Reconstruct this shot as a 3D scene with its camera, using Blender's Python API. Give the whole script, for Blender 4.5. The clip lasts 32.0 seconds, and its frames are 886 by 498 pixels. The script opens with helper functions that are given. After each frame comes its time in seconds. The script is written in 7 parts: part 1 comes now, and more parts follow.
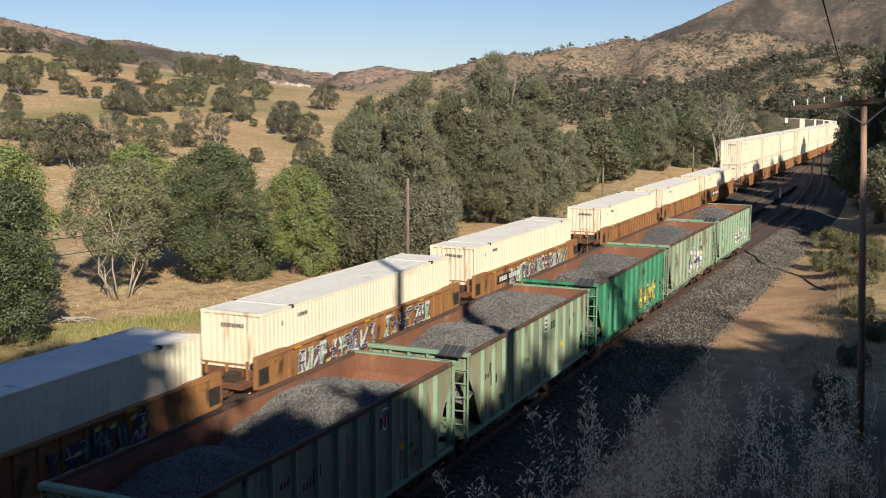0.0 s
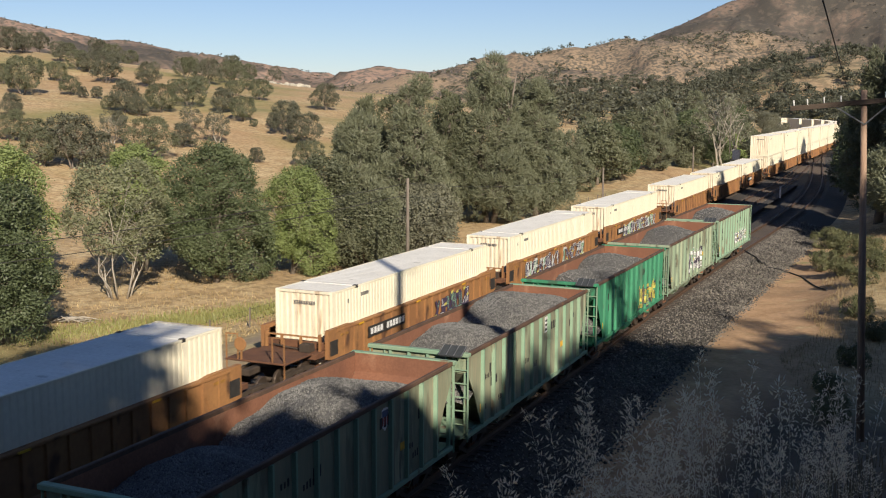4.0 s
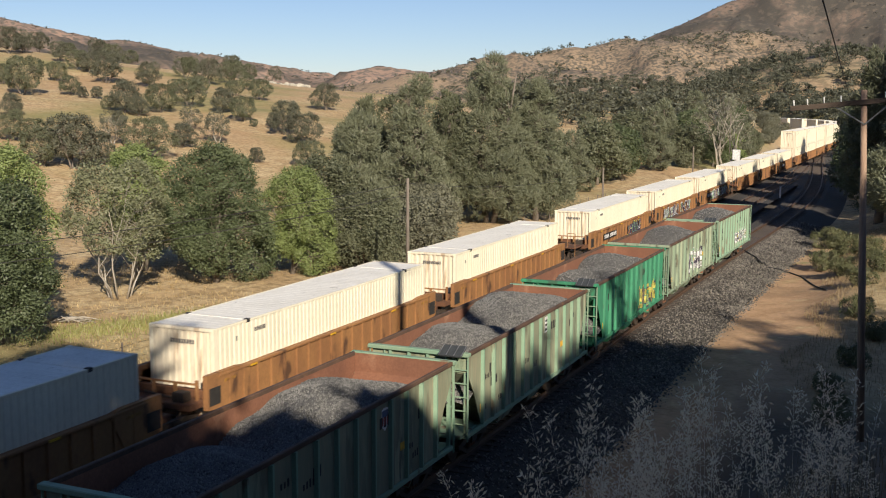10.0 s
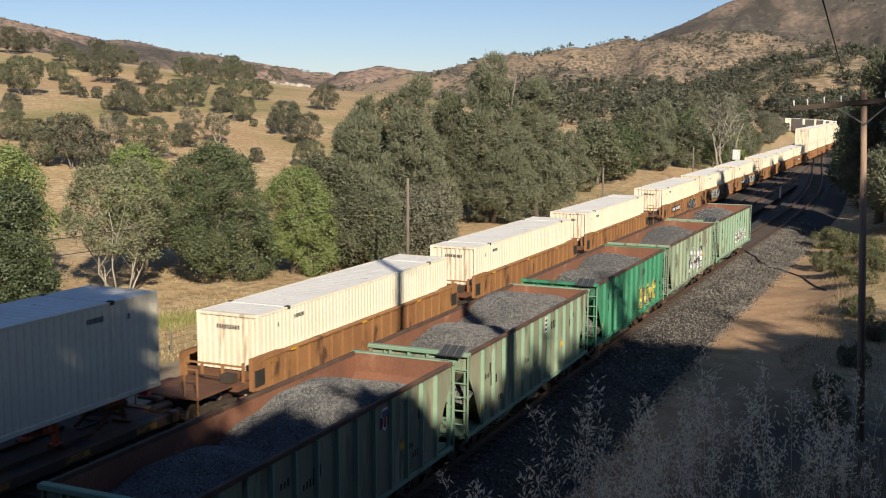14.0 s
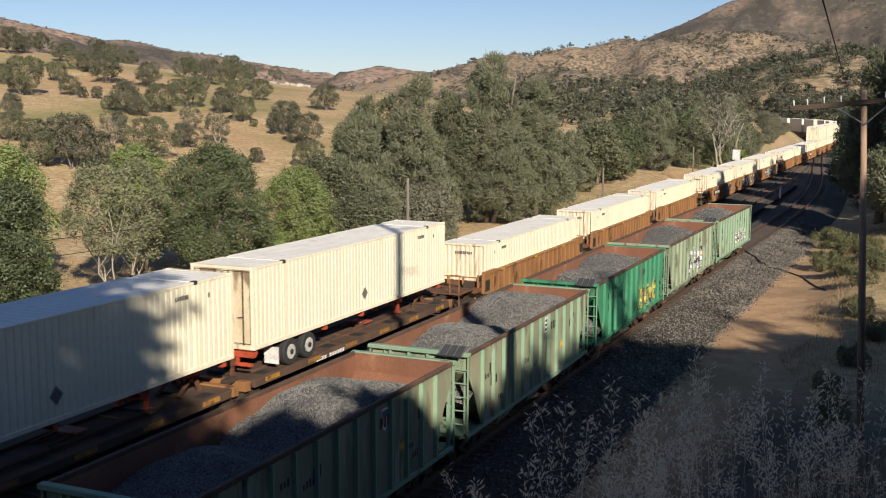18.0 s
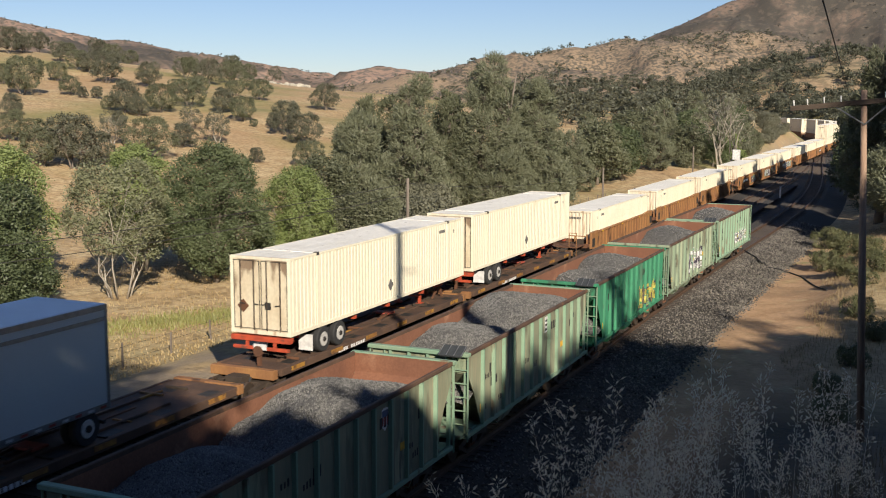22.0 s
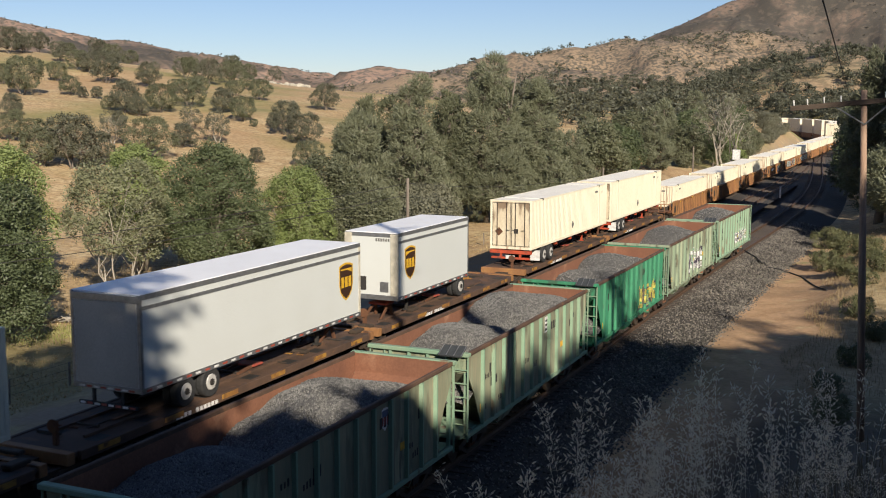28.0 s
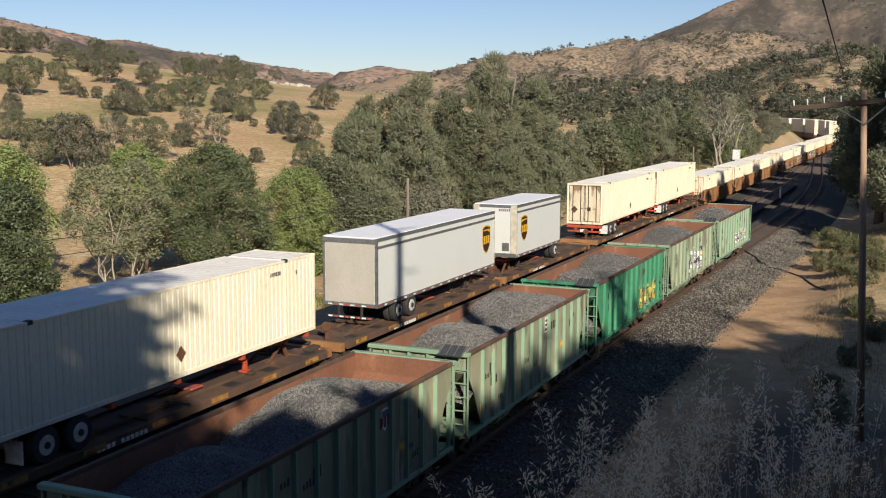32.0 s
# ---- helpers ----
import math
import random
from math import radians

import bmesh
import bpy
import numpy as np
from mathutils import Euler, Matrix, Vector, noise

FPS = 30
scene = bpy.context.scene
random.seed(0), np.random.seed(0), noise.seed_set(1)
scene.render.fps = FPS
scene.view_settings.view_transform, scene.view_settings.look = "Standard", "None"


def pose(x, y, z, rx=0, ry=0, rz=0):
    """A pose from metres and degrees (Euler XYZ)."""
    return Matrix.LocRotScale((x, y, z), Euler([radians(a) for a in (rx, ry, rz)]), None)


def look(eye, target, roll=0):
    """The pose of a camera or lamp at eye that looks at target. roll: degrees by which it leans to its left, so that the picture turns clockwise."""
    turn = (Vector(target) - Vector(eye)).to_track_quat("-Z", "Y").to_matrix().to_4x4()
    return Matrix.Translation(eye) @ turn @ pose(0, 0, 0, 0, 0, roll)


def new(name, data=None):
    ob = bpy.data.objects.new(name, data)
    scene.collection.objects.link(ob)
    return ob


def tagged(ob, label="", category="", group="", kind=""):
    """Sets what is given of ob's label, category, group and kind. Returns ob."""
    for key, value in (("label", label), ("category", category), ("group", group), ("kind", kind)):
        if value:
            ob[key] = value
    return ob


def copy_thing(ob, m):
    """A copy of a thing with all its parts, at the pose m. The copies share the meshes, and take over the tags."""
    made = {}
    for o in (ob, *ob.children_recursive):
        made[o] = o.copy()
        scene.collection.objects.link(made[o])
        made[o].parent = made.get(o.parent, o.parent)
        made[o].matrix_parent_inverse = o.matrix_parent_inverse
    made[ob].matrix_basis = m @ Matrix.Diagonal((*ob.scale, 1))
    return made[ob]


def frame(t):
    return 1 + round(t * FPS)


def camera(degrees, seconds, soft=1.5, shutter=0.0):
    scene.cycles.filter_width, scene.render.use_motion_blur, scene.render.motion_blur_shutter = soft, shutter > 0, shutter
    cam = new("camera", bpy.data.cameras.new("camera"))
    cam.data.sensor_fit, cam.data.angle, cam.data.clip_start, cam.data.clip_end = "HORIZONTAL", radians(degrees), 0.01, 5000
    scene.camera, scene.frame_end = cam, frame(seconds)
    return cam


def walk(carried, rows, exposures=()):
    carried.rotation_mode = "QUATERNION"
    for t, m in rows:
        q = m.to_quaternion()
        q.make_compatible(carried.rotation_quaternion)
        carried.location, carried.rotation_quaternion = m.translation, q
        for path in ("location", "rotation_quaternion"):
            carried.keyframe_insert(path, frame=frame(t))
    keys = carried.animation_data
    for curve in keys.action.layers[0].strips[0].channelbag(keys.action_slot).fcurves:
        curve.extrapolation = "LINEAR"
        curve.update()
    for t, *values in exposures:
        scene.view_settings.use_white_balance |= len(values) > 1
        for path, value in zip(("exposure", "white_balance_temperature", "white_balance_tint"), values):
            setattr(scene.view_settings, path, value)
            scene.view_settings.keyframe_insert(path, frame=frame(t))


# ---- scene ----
# World: rail tops at z = 0, the tracks run along +Y, the camera stands on a bank east of them.
CAM = (0.0, 0.0, 10.485)
cam = camera(44.54, 32.0, soft=1.05, shutter=0.5)
CAM_POSE = pose(*CAM, 90 - 7.594, 0, 23.988) @ pose(0, 0, 0, 0, 0, 0.19)
walk(cam, [(0.0, CAM_POSE), (32.0, CAM_POSE)], exposures=[(0.0, 0.55), (32.0, 0.55)])

# ---- light ----
SUN_AZ, SUN_EL = 139.5, 26.0      # clockwise from +Y, degrees
world = bpy.data.worlds.new("sky")
scene.world = world
world.use_nodes = True
wn = world.node_tree.nodes
sky = wn.new("ShaderNodeTexSky")
sky.sky_type, sky.sun_disc = "NISHITA", False
sky.sun_elevation, sky.sun_rotation = radians(SUN_EL), radians(SUN_AZ)
sky.altitude, sky.air_density, sky.dust_density, sky.ozone_density = 900, 1.0, 0.15, 3.0
wn["Background"].inputs["Strength"].default_value = 0.055
tint = wn.new("ShaderNodeMix")
tint.data_type, tint.blend_type = "RGBA", "MULTIPLY"
tint.inputs["Factor"].default_value = 1.0
tint.inputs["B"].default_value = (0.99, 0.98, 1.12, 1)
world.node_tree.links.new(sky.outputs[0], tint.inputs["A"])
world.node_tree.links.new(tint.outputs["Result"], wn["Background"].inputs["Color"])
sun = new("sun", bpy.data.lights.new("sun", "SUN"))
sun.data.energy, sun.data.angle, sun.data.color = 5.0, radians(0.6), (1.0, 0.90, 0.76)
sdir = Vector((math.sin(radians(SUN_AZ)) * math.cos(radians(SUN_EL)), math.cos(radians(SUN_AZ)) * math.cos(radians(SUN_EL)), math.sin(radians(SUN_EL))))
sun.matrix_world = look(sdir * 200, (0, 0, 0))

# ---- materials ----


def mat(name, col, rough=0.8, metal=0.0, col2=None, scale=3.0, amount=0.5, fine=40.0, bump=0.15, stretch=(1, 1, 1), spots=None, spot_scale=1.2, spot_amount=0.55, vary=0.0, two_scale=0.0):
    """Surface with a base colour, a second colour in large noise, fine grain, bump, and optional spots of wear."""
    m = bpy.data.materials.new(name)
    m.use_nodes = True
    nt = m.node_tree
    n, l = nt.nodes, nt.links
    b = n["Principled BSDF"]
    b.inputs["Roughness"].default_value, b.inputs["Metallic"].default_value = rough, metal
    tc = n.new("ShaderNodeTexCoord")
    mp = n.new("ShaderNodeMapping")
    mp.inputs["Scale"].default_value = stretch
    src = tc.outputs["Object"]
    if vary:
        # pieces that share a mesh each take their own stretch of the pattern
        oi0, shift = n.new("ShaderNodeObjectInfo"), n.new("ShaderNodeVectorMath")
        shift.operation = "MULTIPLY_ADD"
        shift.inputs[1].default_value = (31.0, 47.0, 83.0)
        l.new(oi0.outputs["Random"], shift.inputs[0])
        l.new(src, shift.inputs[2])
        src = shift.outputs[0]
    l.new(src, mp.inputs["Vector"])
    col2 = col2 or tuple(c * 0.7 for c in col)

    def tex(s, detail=6.0):
        t = n.new("ShaderNodeTexNoise")
        t.inputs["Scale"].default_value, t.inputs["Detail"].default_value = s, detail
        l.new(mp.outputs[0], t.inputs["Vector"])
        return t

    def mixrgb(fac, a, c, mode="MIX"):
        x = n.new("ShaderNodeMix")
        x.data_type, x.blend_type = "RGBA", mode
        for sock, v in ((x.inputs["Factor"], fac), (x.inputs["A"], a), (x.inputs["B"], c)):
            if isinstance(v, (int, float)):
                sock.default_value = v
            elif isinstance(v, tuple):
                sock.default_value = (*v, 1)
            else:
                l.new(v, sock)
        return x.outputs["Result"]

    def ramp(src, lo, hi, top=1.0):
        r = n.new("ShaderNodeMapRange")
        r.inputs["From Min"].default_value, r.inputs["From Max"].default_value, r.inputs["To Max"].default_value = lo, hi, top
        l.new(src, r.inputs["Value"])
        return r.outputs[0]

    big, small = tex(scale), tex(fine, 3.0)
    c = mixrgb(ramp(big.outputs["Fac"], 0.5 - 0.25 * amount, 0.5 + 0.3 * amount), col, col2)
    if spots:
        sp = tex(spot_scale, 8.0)
        c = mixrgb(ramp(sp.outputs["Fac"], spot_amount, spot_amount + 0.08, 0.9), c, spots)
    if two_scale:
        wide = tex(two_scale, 4.0)
        c = mixrgb(ramp(wide.outputs["Fac"], 0.35, 0.65), c, tuple(v * 0.62 for v in col), "MIX")
    c = mixrgb(ramp(small.outputs["Fac"], 0.3, 0.7, 0.35), c, tuple(v * 0.55 for v in col2))
    if vary:
        oi = n.new("ShaderNodeObjectInfo")
        c = mixrgb(ramp(oi.outputs["Random"], 0.0, 1.0, vary), c, tuple(v * 0.45 for v in col2))
    l.new(c, b.inputs["Base Color"])
    if bump:
        bp = n.new("ShaderNodeBump")
        bp.inputs["Strength"].default_value, bp.inputs["Distance"].default_value = bump, 0.03
        l.new(small.outputs["Fac"], bp.inputs["Height"])
        l.new(bp.outputs[0], b.inputs["Normal"])
    return m


def leaf_mat(name, col, col2, rough=0.55, trans=0.25, spread=0.4):
    """Leaves: colour varies leaf by leaf and in larger patches; a little light passes through."""
    m = bpy.data.materials.new(name)
    m.use_nodes = True
    n, l = m.node_tree.nodes, m.node_tree.links
    b = n["Principled BSDF"]
    b.inputs["Roughness"].default_value = rough
    geo, mx, tc, tx = n.new("ShaderNodeNewGeometry"), n.new("ShaderNodeMix"), n.new("ShaderNodeTexCoord"), n.new("ShaderNodeTexNoise")
    mx.data_type = "RGBA"
    tx.inputs["Scale"].default_value = 0.6
    l.new(tc.outputs["Object"], tx.inputs["Vector"])
    add = n.new("ShaderNodeMath")
    add.operation = "MULTIPLY_ADD"
    add.inputs[1].default_value = spread
    l.new(geo.outputs["Random Per Island"], add.inputs[0])
    sub = n.new("ShaderNodeMath")
    sub.operation = "SUBTRACT"
    sub.inputs[1].default_value = spread / 2
    l.new(tx.outputs["Fac"], sub.inputs[0])
    l.new(sub.outputs[0], add.inputs[2])
    l.new(add.outputs[0], mx.inputs["Factor"])
    mx.inputs["A"].default_value, mx.inputs["B"].default_value = (*col, 1), (*col2, 1)
    oi, dark = n.new("ShaderNodeObjectInfo"), n.new("ShaderNodeMix")
    dark.data_type = "RGBA"
    mr = n.new("ShaderNodeMapRange")
    mr.inputs["To Max"].default_value = 0.3
    l.new(oi.outputs["Random"], mr.inputs["Value"])
    l.new(mr.outputs[0], dark.inputs["Factor"])
    l.new(mx.outputs["Result"], dark.inputs["A"])
    dark.inputs["B"].default_value = (*[0.6 * c for c in col], 1)
    l.new(dark.outputs["Result"], b.inputs["Base Color"])
    tr, add2 = n.new("ShaderNodeBsdfTranslucent"), n.new("ShaderNodeMixShader")
    l.new(dark.outputs["Result"], tr.inputs["Color"])
    add2.inputs["Fac"].default_value = trans
    l.new(b.outputs[0], add2.inputs[1])
    l.new(tr.outputs[0], add2.inputs[2])
    l.new(add2.outputs[0], n["Material Output"].inputs["Surface"])
    return m


M = {}
M["cream"] = mat("cream_paint", (0.85, 0.785, 0.60), 0.5, col2=(0.77, 0.70, 0.52), scale=1.3, amount=0.8, fine=18, bump=0.04, stretch=(1, 1, 0.25), spots=(0.42, 0.33, 0.2), spot_scale=2.2, spot_amount=0.68)
M["cream_roof"] = mat("weathered_white_roof", (0.85, 0.82, 0.74), 0.6, col2=(0.74, 0.71, 0.63), scale=0.9, amount=0.7, fine=12, bump=0.05, spots=(0.33, 0.30, 0.26), spot_scale=2.3, spot_amount=0.655)
M["cream_end"] = mat("streaked_cream_paint", (0.78, 0.70, 0.54), 0.5, col2=(0.68, 0.58, 0.42), scale=2.0, amount=0.8, fine=16, bump=0.04, stretch=(1.5, 1, 0.18), spots=(0.33, 0.19, 0.10), spot_scale=1.7, spot_amount=0.61)
M["door"] = mat("stained_door_paint", (0.74, 0.66, 0.49), 0.55, col2=(0.56, 0.46, 0.31), scale=1.6, amount=0.8, fine=14, bump=0.05, stretch=(1.2, 1, 0.5), spots=(0.16, 0.095, 0.055), spot_scale=1.1, spot_amount=0.56)
M["dark"] = mat("dark_metal", (0.05, 0.045, 0.04), 0.7, 0.3, scale=4)
M["mark"] = mat("dark_marking", (0.17, 0.16, 0.145), 0.7, scale=9)
M["car_brown"] = mat("brown_yellow_car_paint", (0.36, 0.18, 0.062), 0.7, col2=(0.22, 0.10, 0.042), scale=0.8, amount=0.9, fine=14, bump=0.1, stretch=(1, 1, 0.5), spots=(0.06, 0.03, 0.018), spot_scale=1.3, spot_amount=0.58)
M["deck"] = mat("dark_rusty_deck", (0.135, 0.075, 0.045), 0.85, 0.05, col2=(0.055, 0.034, 0.024), scale=1.2, amount=0.9, fine=18, bump=0.2, spots=(0.17, 0.085, 0.042), spot_scale=1.5, spot_amount=0.6)
M["rust"] = mat("rusty_steel", (0.17, 0.075, 0.035), 0.85, 0.1, col2=(0.09, 0.04, 0.022), scale=2.0, amount=0.9, fine=22, bump=0.2)
M["rust_in"] = mat("rusty_hopper_inside", (0.27, 0.12, 0.065), 0.85, 0.05, col2=(0.16, 0.068, 0.04), scale=0.7, amount=0.9, fine=16, bump=0.12, spots=(0.33, 0.17, 0.10), spot_scale=0.9, spot_amount=0.6)
M["yellow"] = mat("yellow_reflective", (0.75, 0.42, 0.03), 0.5, scale=8)
M["white"] = mat("white_paint", (0.78, 0.77, 0.74), 0.55, scale=6)
M["truck"] = mat("grimy_truck_steel", (0.07, 0.05, 0.035), 0.8, 0.2, scale=3, bump=0.2)
M["wheel"] = mat("worn_wheel_steel", (0.16, 0.12, 0.09), 0.45, 0.7, scale=5)
M["rubber"] = mat("tyre_rubber", (0.03, 0.03, 0.03), 0.85, scale=8)
M["rim"] = mat("white_wheel_rim", (0.6, 0.58, 0.54), 0.5, 0.1, scale=8)
M["orange"] = mat("red_orange_chassis_paint", (0.50, 0.08, 0.032), 0.55, col2=(0.32, 0.055, 0.027), scale=4, spots=(0.14, 0.06, 0.04), spot_scale=3.0, spot_amount=0.6)
M["silver_door"] = mat("dirty_grey_trailer_door", (0.50, 0.47, 0.41), 0.5, 0.05, col2=(0.40, 0.37, 0.31), scale=1.2, amount=0.9, fine=40, bump=0.0, stretch=(1, 1, 0.4))
M["silver"] = mat("grey_white_trailer_skin", (0.655, 0.675, 0.645), 0.4, 0.05, col2=(0.61, 0.625, 0.59), scale=0.5, amount=1.0, fine=70, bump=0.0, spots=(0.64, 0.62, 0.58), spot_scale=0.7, spot_amount=0.72)
M["silver_roof"] = mat("white_trailer_roof", (0.92, 0.92, 0.92), 0.45, col2=(0.86, 0.86, 0.86), scale=0.7)
M["alu"] = mat("dull_aluminium_rail", (0.36, 0.36, 0.36), 0.4, 0.7, scale=5)
M["badge_brown"] = mat("dark_brown_badge", (0.055, 0.025, 0.012), 0.5, scale=10)
M["badge_gold"] = mat("gold_badge", (0.72, 0.42, 0.03), 0.5, scale=10)
M["mint"] = mat("faded_mint_hopper_paint", (0.43, 0.39, 0.25), 0.78, col2=(0.18, 0.285, 0.185), scale=1.6, amount=0.7, fine=11, bump=0.1, stretch=(1, 1, 0.2), spots=(0.085, 0.06, 0.038), spot_scale=3.0, spot_amount=0.50, vary=0.3, two_scale=0.9)
M["mint_pale"] = mat("bleached_mint_hopper_paint", (0.32, 0.34, 0.225), 0.8, col2=(0.20, 0.285, 0.19), scale=1.5, amount=0.9, fine=14, bump=0.1, stretch=(1, 1, 0.16), spots=(0.10, 0.07, 0.045), spot_scale=3.4, spot_amount=0.54, vary=0.25)
M["green"] = mat("bright_green_hopper_paint", (0.045, 0.29, 0.14), 0.7, col2=(0.04, 0.19, 0.10), scale=1.8, amount=0.8, fine=14, bump=0.1, stretch=(1, 1, 0.3), spots=(0.05, 0.10, 0.06), spot_scale=3.0, spot_amount=0.56, vary=0.25)
M["rib_mint"] = mat("mint_rib_paint", (0.16, 0.30, 0.20), 0.78, col2=(0.26, 0.33, 0.22), scale=1.4, amount=0.9, stretch=(1, 1, 0.4), spots=(0.16, 0.10, 0.06), spot_scale=2.5, spot_amount=0.6)
M["gravel"] = mat("grey_crushed_stone", (0.13, 0.127, 0.12), 0.95, col2=(0.075, 0.073, 0.068), scale=9, amount=0.9, fine=45, bump=0.9)
M["ballast"] = mat("track_ballast", (0.07, 0.06, 0.05), 0.95, col2=(0.034, 0.029, 0.024), scale=8, amount=0.9, fine=30, bump=0.9, two_scale=0.12)
M["stones"] = leaf_mat(spread=0.8, name="loose_crushed_stone", col=(0.034, 0.03, 0.025), col2=(0.28, 0.25, 0.21), rough=0.9, trans=0.0)
M["load_stones"] = leaf_mat(spread=0.8, name="crushed_stone_load", col=(0.08, 0.077, 0.072), col2=(0.32, 0.31, 0.285), rough=0.9, trans=0.0)
M["rail"] = mat("rail_steel", (0.14, 0.085, 0.055), 0.6, 0.4, scale=3)
M["railtop"] = mat("polished_rail_head", (0.85, 0.82, 0.78), 0.42, 0.7, scale=2, bump=0.02)
M["tie"] = mat("weathered_tie_wood", (0.12, 0.09, 0.07), 0.9, scale=4, vary=0.5)
M["pole"] = mat("weathered_pole_wood", (0.37, 0.25, 0.17), 0.85, col2=(0.24, 0.15, 0.10), scale=2, fine=25, bump=0.4, stretch=(6, 6, 0.5))
# crossarm wood, its colour darkened to imitate a tree's shadow
M["shaded_wood"] = mat("tree_shaded_arm_wood", (0.085, 0.06, 0.042), 0.9, scale=3, fine=25, bump=0.3, stretch=(0.5, 6, 6))
M["bark"] = mat("grey_bark", (0.21, 0.175, 0.14), 0.9, col2=(0.13, 0.105, 0.08), scale=2, fine=14, bump=0.5, stretch=(2, 2, 0.5))
M["bark_pale"] = mat("pale_bark", (0.38, 0.34, 0.28), 0.85, col2=(0.30, 0.26, 0.2), scale=2, fine=14, bump=0.4)
M["rock"] = mat("pale_rock", (0.46, 0.42, 0.34), 0.9, scale=1.5, bump=0.5)
M["panel"] = mat("dark_solar_panel", (0.07, 0.075, 0.075), 0.3, 0.1, scale=6, bump=0)
M["graf_w"] = mat("white_spray_paint", (0.70, 0.70, 0.66), 0.6, scale=6)
M["graf_y"] = mat("yellow_spray_paint", (0.62, 0.55, 0.12), 0.6, scale=6)
M["graf_g"] = mat("green_spray_paint", (0.22, 0.40, 0.25), 0.6, scale=6)
M["graf_p"] = mat("dark_purple_spray_paint", (0.07, 0.05, 0.09), 0.6, scale=6)
M["blue"] = mat("faded_blue_paint", (0.10, 0.12, 0.22), 0.6, scale=6)
M["nose"] = mat("cream_corner_post", (0.62, 0.57, 0.45), 0.5, scale=3)
M["yellow_old"] = mat("worn_yellow_paint", (0.40, 0.21, 0.035), 0.65, col2=(0.22, 0.10, 0.03), scale=2.5, spots=(0.10, 0.05, 0.025), spot_scale=3, spot_amount=0.55)
M["red"] = mat("faded_red_paint", (0.42, 0.09, 0.06), 0.6, scale=6)
M["oak"] = leaf_mat("oak_leaves", (0.092, 0.104, 0.058), (0.195, 0.198, 0.11))
M["oak_grey"] = leaf_mat("grey_green_oak_leaves", (0.13, 0.132, 0.085), (0.25, 0.24, 0.16))
M["oak_hill"] = leaf_mat("hill_oak_leaves", (0.085, 0.09, 0.058), (0.185, 0.18, 0.118))
M["woods"] = leaf_mat("dark_woods_leaves", (0.058, 0.064, 0.042), (0.13, 0.13, 0.085))
M["brush"] = leaf_mat("grey_brush_leaves", (0.085, 0.08, 0.062), (0.15, 0.14, 0.11))
M["fresh"] = leaf_mat("fresh_green_leaves", (0.145, 0.185, 0.055), (0.29, 0.345, 0.125))
M["deep"] = leaf_mat("deep_green_leaves", (0.066, 0.088, 0.040), (0.165, 0.195, 0.088))
M["pine"] = leaf_mat("grey_green_needles", (0.125, 0.138, 0.08), (0.25, 0.255, 0.155))
M["drygrass"] = leaf_mat("dry_straw_grass", (0.34, 0.24, 0.105), (0.60, 0.46, 0.235), spread=0.8)
M["greengrass"] = leaf_mat("greenish_field_grass", (0.19, 0.2, 0.06), (0.36, 0.34, 0.12))
M["oats"] = leaf_mat("dry_oat_straw", (0.90, 0.77, 0.58), (0.97, 0.88, 0.72), 0.45, 0.3)
M["vergegrass"] = leaf_mat("weathered_verge_grass", (0.24, 0.17, 0.085), (0.42, 0.32, 0.17))
# dry grass of the bank, coloured darker to carry the shade there
M["bankgrass"] = leaf_mat("shade_darkened_bank_grass", (0.09, 0.072, 0.04), (0.20, 0.16, 0.095))
M["scrub"] = leaf_mat("green_scrub_leaves", (0.085, 0.10, 0.04), (0.19, 0.18, 0.085))
M["pale_leaf"] = leaf_mat("pale_grey_green_leaves", (0.15, 0.165, 0.085), (0.30, 0.30, 0.17))
M["midgreen"] = leaf_mat("mid_green_leaves", (0.08, 0.112, 0.042), (0.185, 0.222, 0.088))

# ---- the lie of the land ----


def sm(v):
    v = np.clip(v, 0.0, 1.0)
    return v * v * (3 - 2 * v)


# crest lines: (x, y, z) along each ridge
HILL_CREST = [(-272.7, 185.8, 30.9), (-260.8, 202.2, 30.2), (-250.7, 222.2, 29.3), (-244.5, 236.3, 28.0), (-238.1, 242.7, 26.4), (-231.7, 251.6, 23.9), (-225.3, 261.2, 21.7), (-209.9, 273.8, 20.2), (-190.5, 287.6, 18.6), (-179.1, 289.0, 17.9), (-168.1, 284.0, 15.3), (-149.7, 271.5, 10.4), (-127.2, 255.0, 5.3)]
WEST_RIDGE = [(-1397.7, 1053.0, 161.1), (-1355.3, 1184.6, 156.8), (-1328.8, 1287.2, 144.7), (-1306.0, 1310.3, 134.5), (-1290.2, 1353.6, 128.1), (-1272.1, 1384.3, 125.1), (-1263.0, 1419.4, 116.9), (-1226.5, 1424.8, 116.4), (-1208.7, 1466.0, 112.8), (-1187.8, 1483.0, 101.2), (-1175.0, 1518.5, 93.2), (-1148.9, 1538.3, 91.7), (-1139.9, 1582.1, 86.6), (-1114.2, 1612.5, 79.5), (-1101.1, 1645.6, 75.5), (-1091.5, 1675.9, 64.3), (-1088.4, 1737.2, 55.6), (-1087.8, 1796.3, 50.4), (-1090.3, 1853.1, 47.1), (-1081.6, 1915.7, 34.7)]
